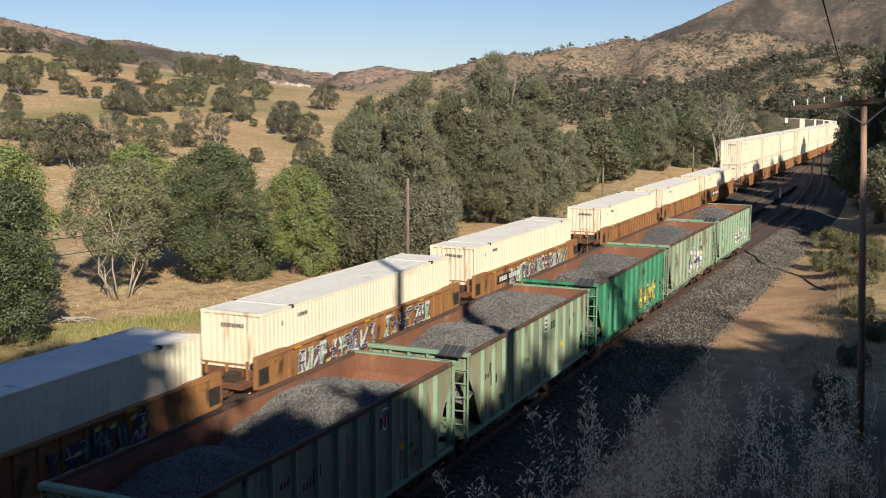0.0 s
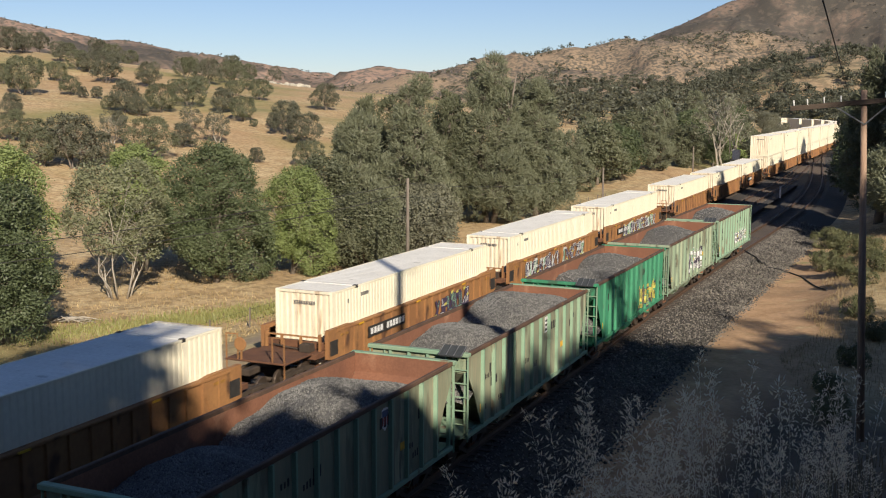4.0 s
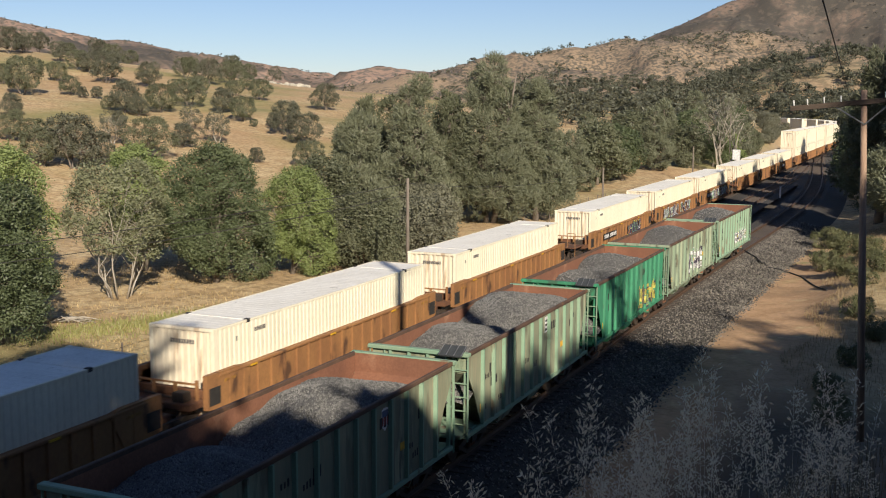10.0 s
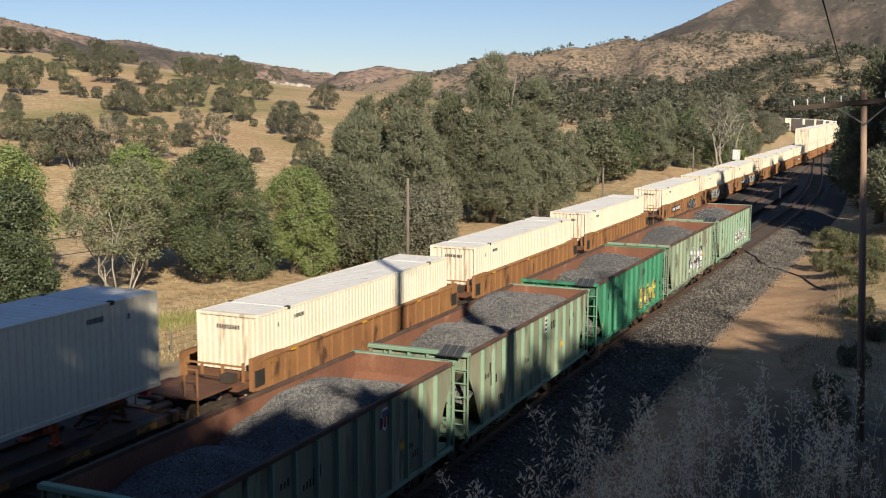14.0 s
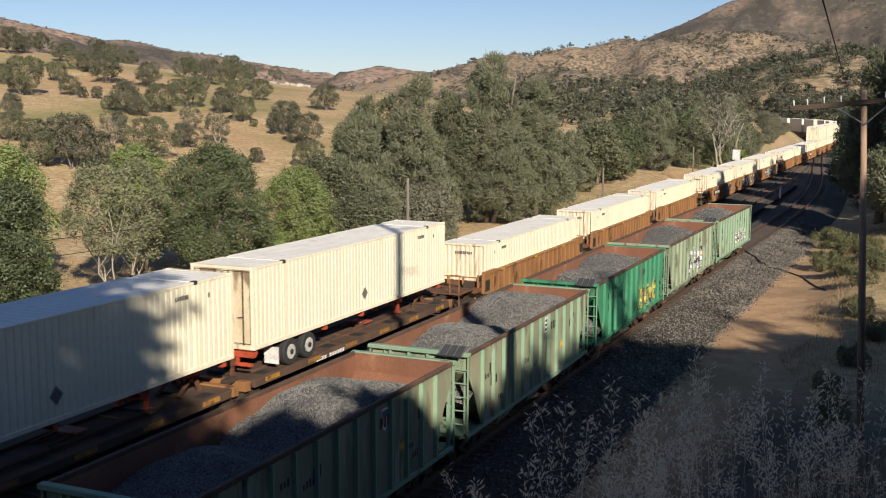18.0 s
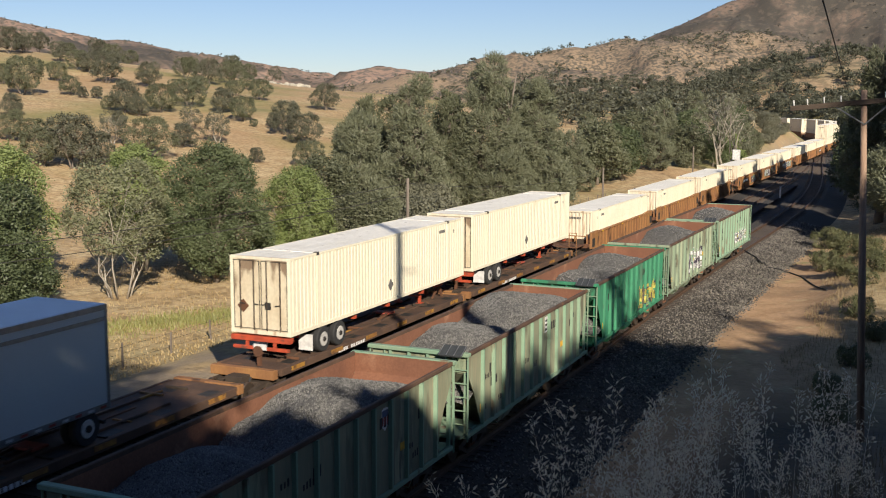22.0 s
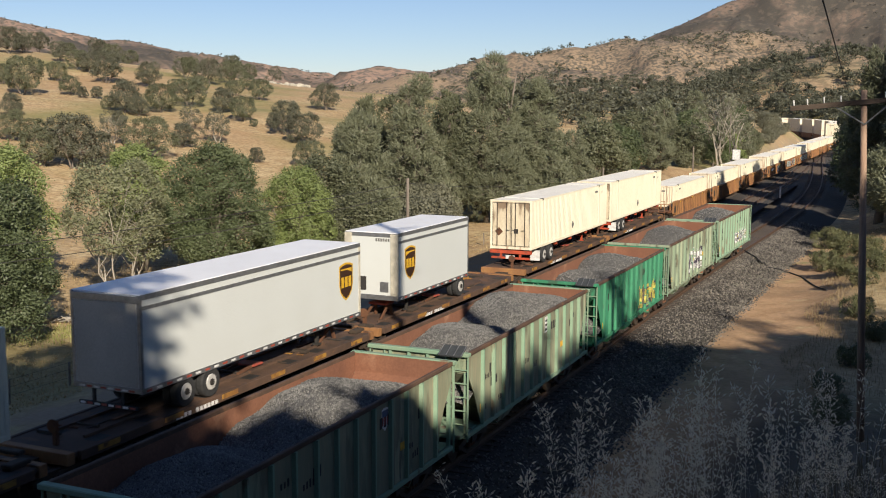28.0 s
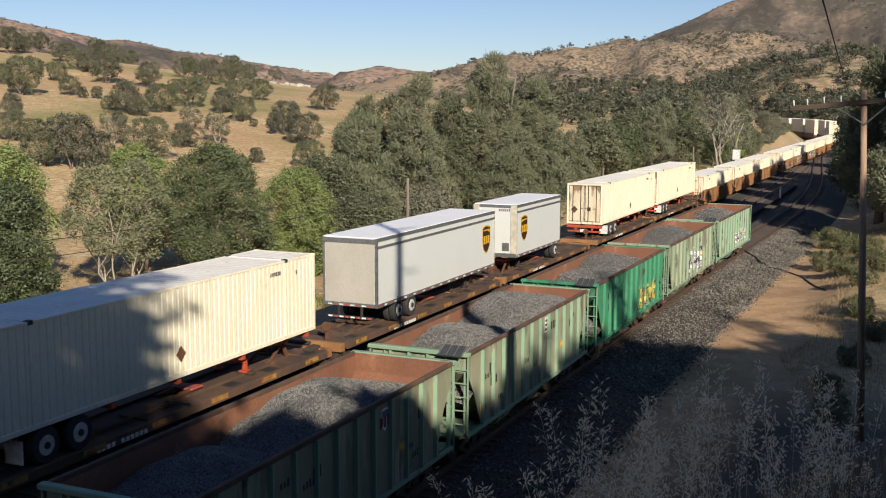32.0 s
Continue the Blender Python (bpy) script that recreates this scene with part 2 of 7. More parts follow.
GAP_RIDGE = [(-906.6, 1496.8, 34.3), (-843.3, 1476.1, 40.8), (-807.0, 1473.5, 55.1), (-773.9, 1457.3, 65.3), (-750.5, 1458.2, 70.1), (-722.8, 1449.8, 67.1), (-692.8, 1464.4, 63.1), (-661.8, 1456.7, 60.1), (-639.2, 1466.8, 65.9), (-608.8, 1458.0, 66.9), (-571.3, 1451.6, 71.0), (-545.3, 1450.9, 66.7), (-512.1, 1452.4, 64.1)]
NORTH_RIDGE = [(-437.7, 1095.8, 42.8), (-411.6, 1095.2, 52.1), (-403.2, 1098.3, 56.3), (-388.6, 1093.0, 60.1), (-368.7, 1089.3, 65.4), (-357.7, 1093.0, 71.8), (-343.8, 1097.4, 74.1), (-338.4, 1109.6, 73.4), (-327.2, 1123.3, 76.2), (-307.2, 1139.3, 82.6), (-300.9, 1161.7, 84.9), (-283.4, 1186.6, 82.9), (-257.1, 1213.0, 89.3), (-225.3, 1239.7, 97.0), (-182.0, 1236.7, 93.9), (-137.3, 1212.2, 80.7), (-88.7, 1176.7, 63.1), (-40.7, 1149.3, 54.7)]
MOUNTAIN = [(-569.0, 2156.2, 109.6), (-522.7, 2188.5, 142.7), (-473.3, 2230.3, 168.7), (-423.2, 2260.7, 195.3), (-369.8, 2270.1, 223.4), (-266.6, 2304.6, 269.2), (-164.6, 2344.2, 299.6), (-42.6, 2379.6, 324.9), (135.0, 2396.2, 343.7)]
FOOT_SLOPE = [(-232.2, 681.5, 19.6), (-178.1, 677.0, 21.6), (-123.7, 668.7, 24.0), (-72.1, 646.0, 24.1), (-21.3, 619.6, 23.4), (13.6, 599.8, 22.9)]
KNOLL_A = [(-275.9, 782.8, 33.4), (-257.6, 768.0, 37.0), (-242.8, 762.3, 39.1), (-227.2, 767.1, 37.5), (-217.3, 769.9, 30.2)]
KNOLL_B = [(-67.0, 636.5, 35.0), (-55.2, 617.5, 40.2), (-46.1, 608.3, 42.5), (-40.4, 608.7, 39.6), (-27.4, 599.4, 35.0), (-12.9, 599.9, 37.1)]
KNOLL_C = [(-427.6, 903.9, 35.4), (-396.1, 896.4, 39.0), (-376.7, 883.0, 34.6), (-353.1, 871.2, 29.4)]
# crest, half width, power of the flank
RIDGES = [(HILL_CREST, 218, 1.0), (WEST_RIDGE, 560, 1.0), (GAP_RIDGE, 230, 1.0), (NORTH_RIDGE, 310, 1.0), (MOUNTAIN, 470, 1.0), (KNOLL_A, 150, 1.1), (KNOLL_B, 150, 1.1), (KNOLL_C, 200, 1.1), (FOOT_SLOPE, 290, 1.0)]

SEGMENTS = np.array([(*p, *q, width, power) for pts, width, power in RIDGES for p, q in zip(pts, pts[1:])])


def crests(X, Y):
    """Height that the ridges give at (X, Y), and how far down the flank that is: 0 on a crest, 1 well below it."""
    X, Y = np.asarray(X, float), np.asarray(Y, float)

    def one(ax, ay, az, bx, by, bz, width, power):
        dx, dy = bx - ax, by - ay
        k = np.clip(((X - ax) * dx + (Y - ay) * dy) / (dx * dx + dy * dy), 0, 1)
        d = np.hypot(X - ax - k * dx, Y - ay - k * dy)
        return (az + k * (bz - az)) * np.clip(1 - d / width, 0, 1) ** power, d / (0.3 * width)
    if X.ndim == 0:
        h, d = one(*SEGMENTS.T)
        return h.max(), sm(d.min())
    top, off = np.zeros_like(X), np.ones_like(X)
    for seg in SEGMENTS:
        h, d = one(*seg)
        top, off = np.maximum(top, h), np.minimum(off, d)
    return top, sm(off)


def ground(X, Y):
    """Height of the land at (X, Y), before its fine roughness."""
    X, Y = np.asarray(X, float), np.asarray(Y, float)
    z = -0.7 - 0.9 * sm((-26.5 - X) / 5)
    bank = np.clip(9.6 - 0.27 * np.clip(Y - 3.5, 0, 60) + 0.1 * np.clip(-Y, 0, 30), 0, 14) * sm((X + 8.3) / 7.6) + 0.12 * np.clip(X - 1, 0, 60) * sm((60 - Y) / 30)
    z = z + bank * sm((Y + 160) / 100)
    z = z + 1.3 * sm((X + 8.0) / 5) * sm((Y - 48) / 18) * sm((260 - Y) / 60)
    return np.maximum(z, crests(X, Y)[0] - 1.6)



def rough(x, y, off):
    """Humps, gullies and spurs on the land, calm along the crests."""
    r = math.hypot(x, y)
    z = noise.fractal((x * 0.11, y * 0.11, 3.0), 0.9, 2.1, 4) * 0.10
    if r > 90:
        k = min((r - 90) / 250, 1.0) * (0.15 + 0.85 * off)
        z += k * noise.fractal((x * 0.012, y * 0.012, 7.0), 0.9, 2.1, 5) * (2.2 if r < 420 else min(2.2 + (r - 420) / 60, 7.0))
        if r > 500:
            k *= min((r - 500) / 500, 1.0)
            z += k * ((0.35 - abs(noise.fractal((x * 0.0045, y * 0.0045, 1.0), 0.9, 2.0, 6))) * 46 - 6)
    return z


CURVE_AT, CURVE_R, MAIN_X = 287.0, 312.0, -22.03


def main_track(s):
    """Place and heading (degrees to the left of +Y) of the main line s metres along it."""
    if s <= CURVE_AT:
        return MAIN_X, s, 0.0
    a = (s - CURVE_AT) / CURVE_R
    return MAIN_X - CURVE_R * (1 - math.cos(a)), CURVE_AT + CURVE_R * math.sin(a), math.degrees(a)


def corridor(X, Y):
    """Distance outside the level strip that carries the three tracks."""
    dx = np.where(Y > CURVE_AT, np.clip(Y - CURVE_AT, 0, 300) ** 2 / (2 * CURVE_R), 0.0)
    mid = np.where(Y > 215, -20.5, -17.5) - dx
    return np.abs(X - mid) - np.where(Y > 215, 5.5, 8.5) + np.clip(-100 - Y, 0, 60) + np.clip((Y - 475) * 0.5, 0, 60)


def land(X, Y):
    X, Y = np.asarray(X, float), np.asarray(Y, float)
    k = sm(corridor(X, Y) / 9.0)
    return -0.72 * (1 - k) + ground(X, Y) * k


def land_at(x, y):
    k = float(sm(corridor(np.array(x, float), np.array(y, float)) / 9.0))
    return float(land(x, y)) + k * rough(x, y, float(crests(x, y)[1]))


def mesh_np(name, verts, quads, mats, smooth=False, idx=None):
    """A mesh from arrays of vertices and of quads (or triangles)."""
    me = bpy.data.meshes.new(name)
    verts, quads = np.asarray(verts, np.float32), np.asarray(quads, np.int32)
    n, k = quads.shape
    me.vertices.add(len(verts))
    me.vertices.foreach_set("co", verts.ravel())
    me.loops.add(n * k)
    me.loops.foreach_set("vertex_index", quads.ravel())
    me.polygons.add(n)
    me.polygons.foreach_set("loop_start", np.arange(0, n * k, k, dtype=np.int32))
    me.polygons.foreach_set("loop_total", np.full(n, k, np.int32))
    if idx is not None:
        me.polygons.foreach_set("material_index", idx)
    if smooth:
        me.polygons.foreach_set("use_smooth", np.ones(n, bool))
    for m in mats if isinstance(mats, (list, tuple)) else [mats]:
        me.materials.append(m)
    me.update(calc_edges=True)
    return me


class G:
    """A small geometry basket: boxes, tubes, sheets joined into one mesh."""

    def __init__(self):
        self.v, self.f = [], []

    def add(self, verts, faces):
        o = len(self.v)
        self.v += [tuple(p) for p in verts]
        self.f += [tuple(o + i for i in f) for f in faces]
        return self

    def box(self, x0, x1, y0, y1, z0, z1, c=0.0):
        """A box; c: chamfer of its upright edges' top and bottom."""
        if c <= 0:
            return self.add([(x, y, z) for z in (z0, z1) for y in (y0, y1) for x in (x0, x1)],
                            [(0, 2, 3, 1), (4, 5, 7, 6), (0, 1, 5, 4), (2, 6, 7, 3), (0, 4, 6, 2), (1, 3, 7, 5)])
        ring = lambda a, z: [(x0 + a, y0 + a, z), (x1 - a, y0 + a, z), (x1 - a, y1 - a, z), (x0 + a, y1 - a, z)]
        v = ring(c, z0) + ring(0, z0 + c) + ring(0, z1 - c) + ring(c, z1)
        f = [(3, 2, 1, 0), (12, 13, 14, 15)]
        for k in range(3):
            f += [(4 * k + i, 4 * k + (i + 1) % 4, 4 * k + 4 + (i + 1) % 4, 4 * k + 4 + i) for i in range(4)]
        return self.add(v, f)

    def bar(self, p, q, w, h=None):
        """A square bar from p to q."""
        p, q, h = Vector(p), Vector(q), h or w
        d = (q - p).normalized()
        s = d.cross(Vector((0, 0, 1)) if abs(d.z) < 0.9 else Vector((1, 0, 0))).normalized()
        u = s.cross(d)
        ring = lambda c: [c + s * a * w / 2 + u * b * h / 2 for a, b in ((-1, -1), (1, -1), (1, 1), (-1, 1))]
        return self.add(ring(p) + ring(q), [(3, 2, 1, 0), (4, 5, 6, 7)] + [(i, (i + 1) % 4, 4 + (i + 1) % 4, 4 + i) for i in range(4)])

    def tube(self, path, radii, n=8, cap=True):
        o, path = len(self.v), [Vector(p) for p in path]
        for i, p in enumerate(path):
            d = (path[min(i + 1, len(path) - 1)] - path[max(i - 1, 0)]).normalized()
            s = d.cross(Vector((0, 0, 1)) if abs(d.z) < 0.9 else Vector((1, 0, 0))).normalized()
            u = s.cross(d)
            r = radii[i] if isinstance(radii, (list, tuple)) else radii
            self.v += [tuple(p + (s * math.cos(a) + u * math.sin(a)) * r) for a in (2 * math.pi * k / n for k in range(n))]
        for i in range(len(path) - 1):
            a = o + i * n
            self.f += [(a + k, a + (k + 1) % n, a + n + (k + 1) % n, a + n + k) for k in range(n)]
        if cap:
            self.f += [tuple(o + k for k in reversed(range(n))), tuple(o + (len(path) - 1) * n + k for k in range(n))]
        return self

    def disc(self, c, axis, r, width, n=18, hub=0.0):
        """A wheel: a short cylinder with a rounded rim."""
        a = Vector(axis).normalized()
        c = Vector(c)
        pts = [c - a * width / 2, c - a * width / 2, c - a * width * 0.3, c + a * width * 0.3, c + a * width / 2, c + a * width / 2]
        return self.tube([pts[0], pts[0] + a * 0.001, pts[2], pts[3], pts[4] - a * 0.001, pts[4]], [r * 0.55 if hub else r * 0.9, r * 0.93, r, r, r * 0.93, r * 0.55 if hub else r * 0.9], n)

    def sheet(self, line, axis, a, b):
        """A profile of points run from a to b along an axis (0, 1 or 2), with no thickness of its own."""
        o, n = len(self.v), len(line)
        for t in (a, b):
            for p in line:
                q = list(p)
                q.insert(axis, t)
                self.v.append(tuple(q))
        self.f += [(o + i, o + i + 1, o + n + i + 1, o + n + i) for i in range(n - 1)]
        return self

    def mesh(self, name, m, smooth=False):
        me = bpy.data.meshes.new(name)
        me.from_pydata(self.v, [], self.f)
        for x in m if isinstance(m, (list, tuple)) else [m]:
            me.materials.append(x)
        if smooth:
            me.polygons.foreach_set("use_smooth", [True] * len(me.polygons))
        me.update()
        return me


def part(name, g, m, parent, label="", at=None, smooth=False):
    """Links a basket of geometry (or a mesh) as one mesh object under a thing or a part."""
    me = g if isinstance(g, bpy.types.Mesh) else g.mesh(name, m, smooth)
    ob = new(name, me)
    ob.parent = parent
    if at is not None:
        ob.matrix_basis = at
    return tagged(ob, label) if label else ob


def thing(name, label, category, group="", kind="", m=None, data=None):
    ob = new(name, data)
    ob.empty_display_size = 0.3
    if m is not None:
        ob.matrix_basis = m
    return tagged(ob, label, category, group, kind)


# ---- ground material ----
def land_material():
    m = bpy.data.materials.new("dry_grass_land")
    m.use_nodes = True
    n, l = m.node_tree.nodes, m.node_tree.links
    b = n["Principled BSDF"]
    b.inputs["Roughness"].default_value = 0.95
    tc = n.new("ShaderNodeTexCoord")

    def tex(s, detail=6.0, kind="ShaderNodeTexNoise"):
        t = n.new(kind)
        t.inputs["Scale"].default_value = s
        if kind == "ShaderNodeTexNoise":
            t.inputs["Detail"].default_value = detail
        l.new(tc.outputs["Object"], t.inputs["Vector"])
        return t.outputs["Fac" if kind == "ShaderNodeTexNoise" else "Distance"]

    def rng(src, lo, hi, top=1.0):
        r = n.new("ShaderNodeMapRange")
        r.inputs["From Min"].default_value, r.inputs["From Max"].default_value, r.inputs["To Max"].default_value = lo, hi, top
        l.new(src, r.inputs["Value"])
        return r.outputs[0]

    def mix(f, a, c):
        x = n.new("ShaderNodeMix")
        x.data_type = "RGBA"
        for s, v in ((x.inputs["Factor"], f), (x.inputs["A"], a), (x.inputs["B"], c)):
            if isinstance(v, tuple):
                s.default_value = (*v, 1)
            else:
                l.new(v, s)
        return x.outputs["Result"]

    def mul(a, c):
        x = n.new("ShaderNodeMath")
        x.operation = "MULTIPLY"
        for s, v in zip(x.inputs, (a, c)):
            if isinstance(v, (int, float)):
                s.default_value = v
            else:
                l.new(v, s)
        return x.outputs[0]
    sep = n.new("ShaderNodeSeparateXYZ")
    l.new(tc.outputs["Object"], sep.inputs[0])
    straw = mix(rng(tex(0.05), 0.35, 0.65), (0.53, 0.375, 0.20), (0.44, 0.295, 0.145))
    straw = mix(rng(tex(0.35), 0.45, 0.62, 0.7), straw, (0.60, 0.47, 0.27))
    straw = mix(rng(tex(1.6, 10), 0.46, 0.60, 0.7), straw, (0.25, 0.17, 0.08))
    green = mix(rng(tex(0.4), 0.4, 0.6), (0.17, 0.18, 0.055), (0.27, 0.24, 0.085))
    straw = mix(rng(tex(0.035, 8), 0.50, 0.60, 0.4), straw, (0.40, 0.235, 0.12))
    c = mix(rng(tex(0.022, 4), 0.49, 0.60, 0.8), straw, green)
    bare = mix(rng(tex(0.9), 0.4, 0.6), (0.46, 0.285, 0.155), (0.36, 0.215, 0.112))
    bare = mix(rng(tex(0.18, 8), 0.55, 0.68, 0.6), bare, (0.20, 0.13, 0.075))
    # the bare dirt road on the near side of the tracks
    road = mul(rng(sep.outputs["X"], -10.5, -9.5), mul(rng(sep.outputs["X"], -2.5, -4.8), rng(sep.outputs["Y"], 100, 80)))
    wob = rng(tex(0.5, 3), 0.3, 0.42)
    c = mix(mul(road, wob), c, bare)
    # bare strip under and beside the ballast on the far side
    strip = mul(rng(sep.outputs["X"], -32.0, -29.5), rng(sep.outputs["X"], -8.5, -9.5))
    c = mix(mul(strip, rng(tex(0.3), 0.35, 0.5)), c, (0.30, 0.235, 0.16))
    # tree shade between the tracks, painted as a near-black strip
    track_shade = mul(rng(sep.outputs["X"], -24.6, -24.0), rng(sep.outputs["X"], -9.2, -10.4))
    c = mix(mul(track_shade, rng(tex(0.6), 0.2, 0.4)), c, (0.06, 0.05, 0.042))
    # near bank: the shade over it is put into the ground colour
    bank_shade = mul(rng(sep.outputs["X"], -6.5, -4.5), mul(rng(sep.outputs["Y"], 46, 38), rng(sep.outputs["X"], 60, 40)))
    c = mix(mul(bank_shade, rng(tex(0.8), 0.2, 0.32)), c, (0.036, 0.027, 0.018))
    # brush-covered far slopes
    ln = n.new("ShaderNodeVectorMath")
    ln.operation = "LENGTH"
    l.new(tc.outputs["Object"], ln.inputs[0])
    far = rng(ln.outputs["Value"], 430, 620)
    brush = mix(rng(tex(0.3, 12), 0.44, 0.54), (0.285, 0.207, 0.138), (0.095, 0.083, 0.066))
    brush = mix(mul(rng(tex(0.01, 6), 0.53, 0.62, 0.8), rng(tex(0.12, 8), 0.35, 0.5)), brush, (0.34, 0.245, 0.16))
    c = mix(far, c, brush)
    farther = rng(ln.outputs["Value"], 1250, 1500)
    east = n.new("ShaderNodeMath")
    east.operation = "ADD"
    l.new(tex(0.0055, 7), east.inputs[0])
    l.new(rng(sep.outputs["X"], -800, -450, 0.13), east.inputs[1])
    patch = rng(east.outputs[0], 0.46, 0.62)
    thin = mix(rng(tex(0.10, 8), 0.48, 0.56), (0.33, 0.22, 0.165), (0.15, 0.125, 0.105))
    thick = mix(rng(tex(0.09, 8), 0.36, 0.47), (0.10, 0.084, 0.07), (0.047, 0.046, 0.044))
    shrub = mix(patch, thin, thick)
    c = mix(farther, c, shrub)
    c = mix(rng(tex(4.0, 8), 0.35, 0.7, 0.35), c, (0.16, 0.11, 0.05))
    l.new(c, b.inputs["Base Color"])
    bp = n.new("ShaderNodeBump")
    bp.inputs["Strength"].default_value, bp.inputs["Distance"].default_value = 0.5, 0.12
    l.new(tex(5.0, 8), bp.inputs["Height"])
    l.new(bp.outputs[0], b.inputs["Normal"])
    return m


def build_land():
    az = np.concatenate([np.arange(-6.0, 52.0, 0.2), np.arange(52.0, 354.0, 4.0)])
    rad = np.concatenate([[0.0], np.geomspace(0.6, 60, 80)[:-1], np.geomspace(60, 300, 70)[:-1], np.linspace(300, 2500, 150)[:-1], np.geomspace(2500, 9000, 14)])
    a, r = np.meshgrid(np.radians(az), rad)
    X, Y = -np.sin(a) * r, np.cos(a) * r
    Z = land(X, Y)
    k = sm(corridor(X, Y) / 9.0)
    R = np.array([rough(x, y, c) for x, y, c in zip(X.ravel(), Y.ravel(), crests(X, Y)[1].ravel())]).reshape(X.shape)
    Z = Z + R * k
    Z = np.where(r > 4500, Z - 40 * sm((r - 4500) / 3000), Z)
    n, mth = len(az), len(rad)
    i, j = np.meshgrid(np.arange(n), np.arange(mth - 1))
    q = np.stack([j * n + i, (j + 1) * n + i, (j + 1) * n + (i + 1) % n, j * n + (i + 1) % n], -1).reshape(-1, 4)[:, ::-1]
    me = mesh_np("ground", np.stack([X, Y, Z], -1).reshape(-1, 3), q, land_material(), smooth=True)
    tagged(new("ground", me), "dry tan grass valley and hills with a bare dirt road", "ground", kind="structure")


build_land()

# ---- tracks ----
SIDING_Y = np.array([-60, 0, 60, 80, 100, 125, 146, 170, 200, 240, 262])
SIDING_X = np.array([-13.1, -13.1, -13.1, -12.7, -12.0, -12.0, -12.9, -14.6, -17.2, -20.6, -21.9])


def siding(s):
    x = float(np.mean(np.interp([s - 9, s - 4, s, s + 4, s + 9], SIDING_Y, SIDING_X)))
    return x, s, 0.0


def middle(s):
    return float(np.mean(np.interp([s - 9, s, s + 9], [-60, 120, 170, 262], [-17.55, -17.6, -18.3, -21.9]))), s, 0.0


def frame_of(line, s):
    p, q = line(s - 0.5), line(s + 0.5)
    d = Vector((q[0] - p[0], q[1] - p[1], 0)).normalized()
    c = line(s)
    return Vector((c[0], c[1], 0)), d, Vector((d.y, -d.x, 0))


def ribbon(line, prof, s0, s1, step):
    """A cross-section of (sideways, height) points run along a track line."""
    g, k = G(), len(prof)
    ss = np.arange(s0, s1 + step, step)
    for s in ss:
        c, d, r = frame_of(line, s)
        g.v += [tuple(c + r * a + Vector((0, 0, h))) for a, h in prof]
    for i in range(len(ss) - 1):
        g.f += [(i * k + j + 1, i * k + j, i * k + k + j, i * k + k + j + 1) for j in range(k - 1)]
    return g


RAILP = [(-0.075, -0.17), (-0.075, -0.15), (-0.012, -0.13), (-0.012, -0.05), (-0.037, -0.035), (-0.037, 0.0), (0.037, 0.0), (0.037, -0.035), (0.012, -0.05), (0.012, -0.13), (0.075, -0.15), (0.075, -0.17)]


def build_track(name, line, s0, s1, bed, label):
    t = thing(name, label, "railway track", kind="structure")
    for side in (-1, 1):
        g = ribbon(line, [(side * 0.755 + a, h) for a, h in RAILP], s0, s1, 3.0)
        ob = part("rail", g, [M["rail"], M["railtop"]], t)
        for p in ob.data.polygons:
            p.material_index = 1 if p.normal.z > 0.8 and p.center.z > -0.01 else 0
    g = G()
    rnd = random.Random(5)
    for i in range(int((min(s1, 260) - s0) / 0.55)):
        s = s0 + i * 0.55
        c, d, r = frame_of(line, s)
        a, w = r * 1.3, d * 0.11
        z = -0.19 + rnd.uniform(-0.008, 0.012)
        top, bot = Vector((0, 0, z)), Vector((0, 0, z - 0.16))
        g.add([c - a - w + bot, c + a - w + bot, c + a + w + bot, c - a + w + bot, c - a - w + top, c + a - w + top, c + a + w + top, c - a + w + top], [(4, 5, 6, 7), (0, 1, 5, 4), (1, 2, 6, 5), (2, 3, 7, 6), (3, 0, 4, 7)])
    tagged(part("ties", g, M["tie"], t, "weathered wooden ties"), kind="stuff")
    part("ballast_bed", ribbon(line, bed, s0, s1, 3.0), M["ballast"], t, "grey crushed-stone bed")


BED = [(-2.2, -0.24), (2.2, -0.24)]
build_track("track_main", main_track, -40, 620, [(-3.9, -0.78), (-2.0, -0.205), (2.2, -0.205)], "main railway track curving away to the left hills")
build_track("track_middle", middle, -40, 262, [(-2.2, -0.215), (2.2, -0.215)], "empty railway track between two trains")
build_track("track_siding", siding, -40, 262, [(-2.2, -0.21), (1.7, -0.21), (2.6, -0.45), (4.6, -0.80)], "siding track under the parked hopper cars")


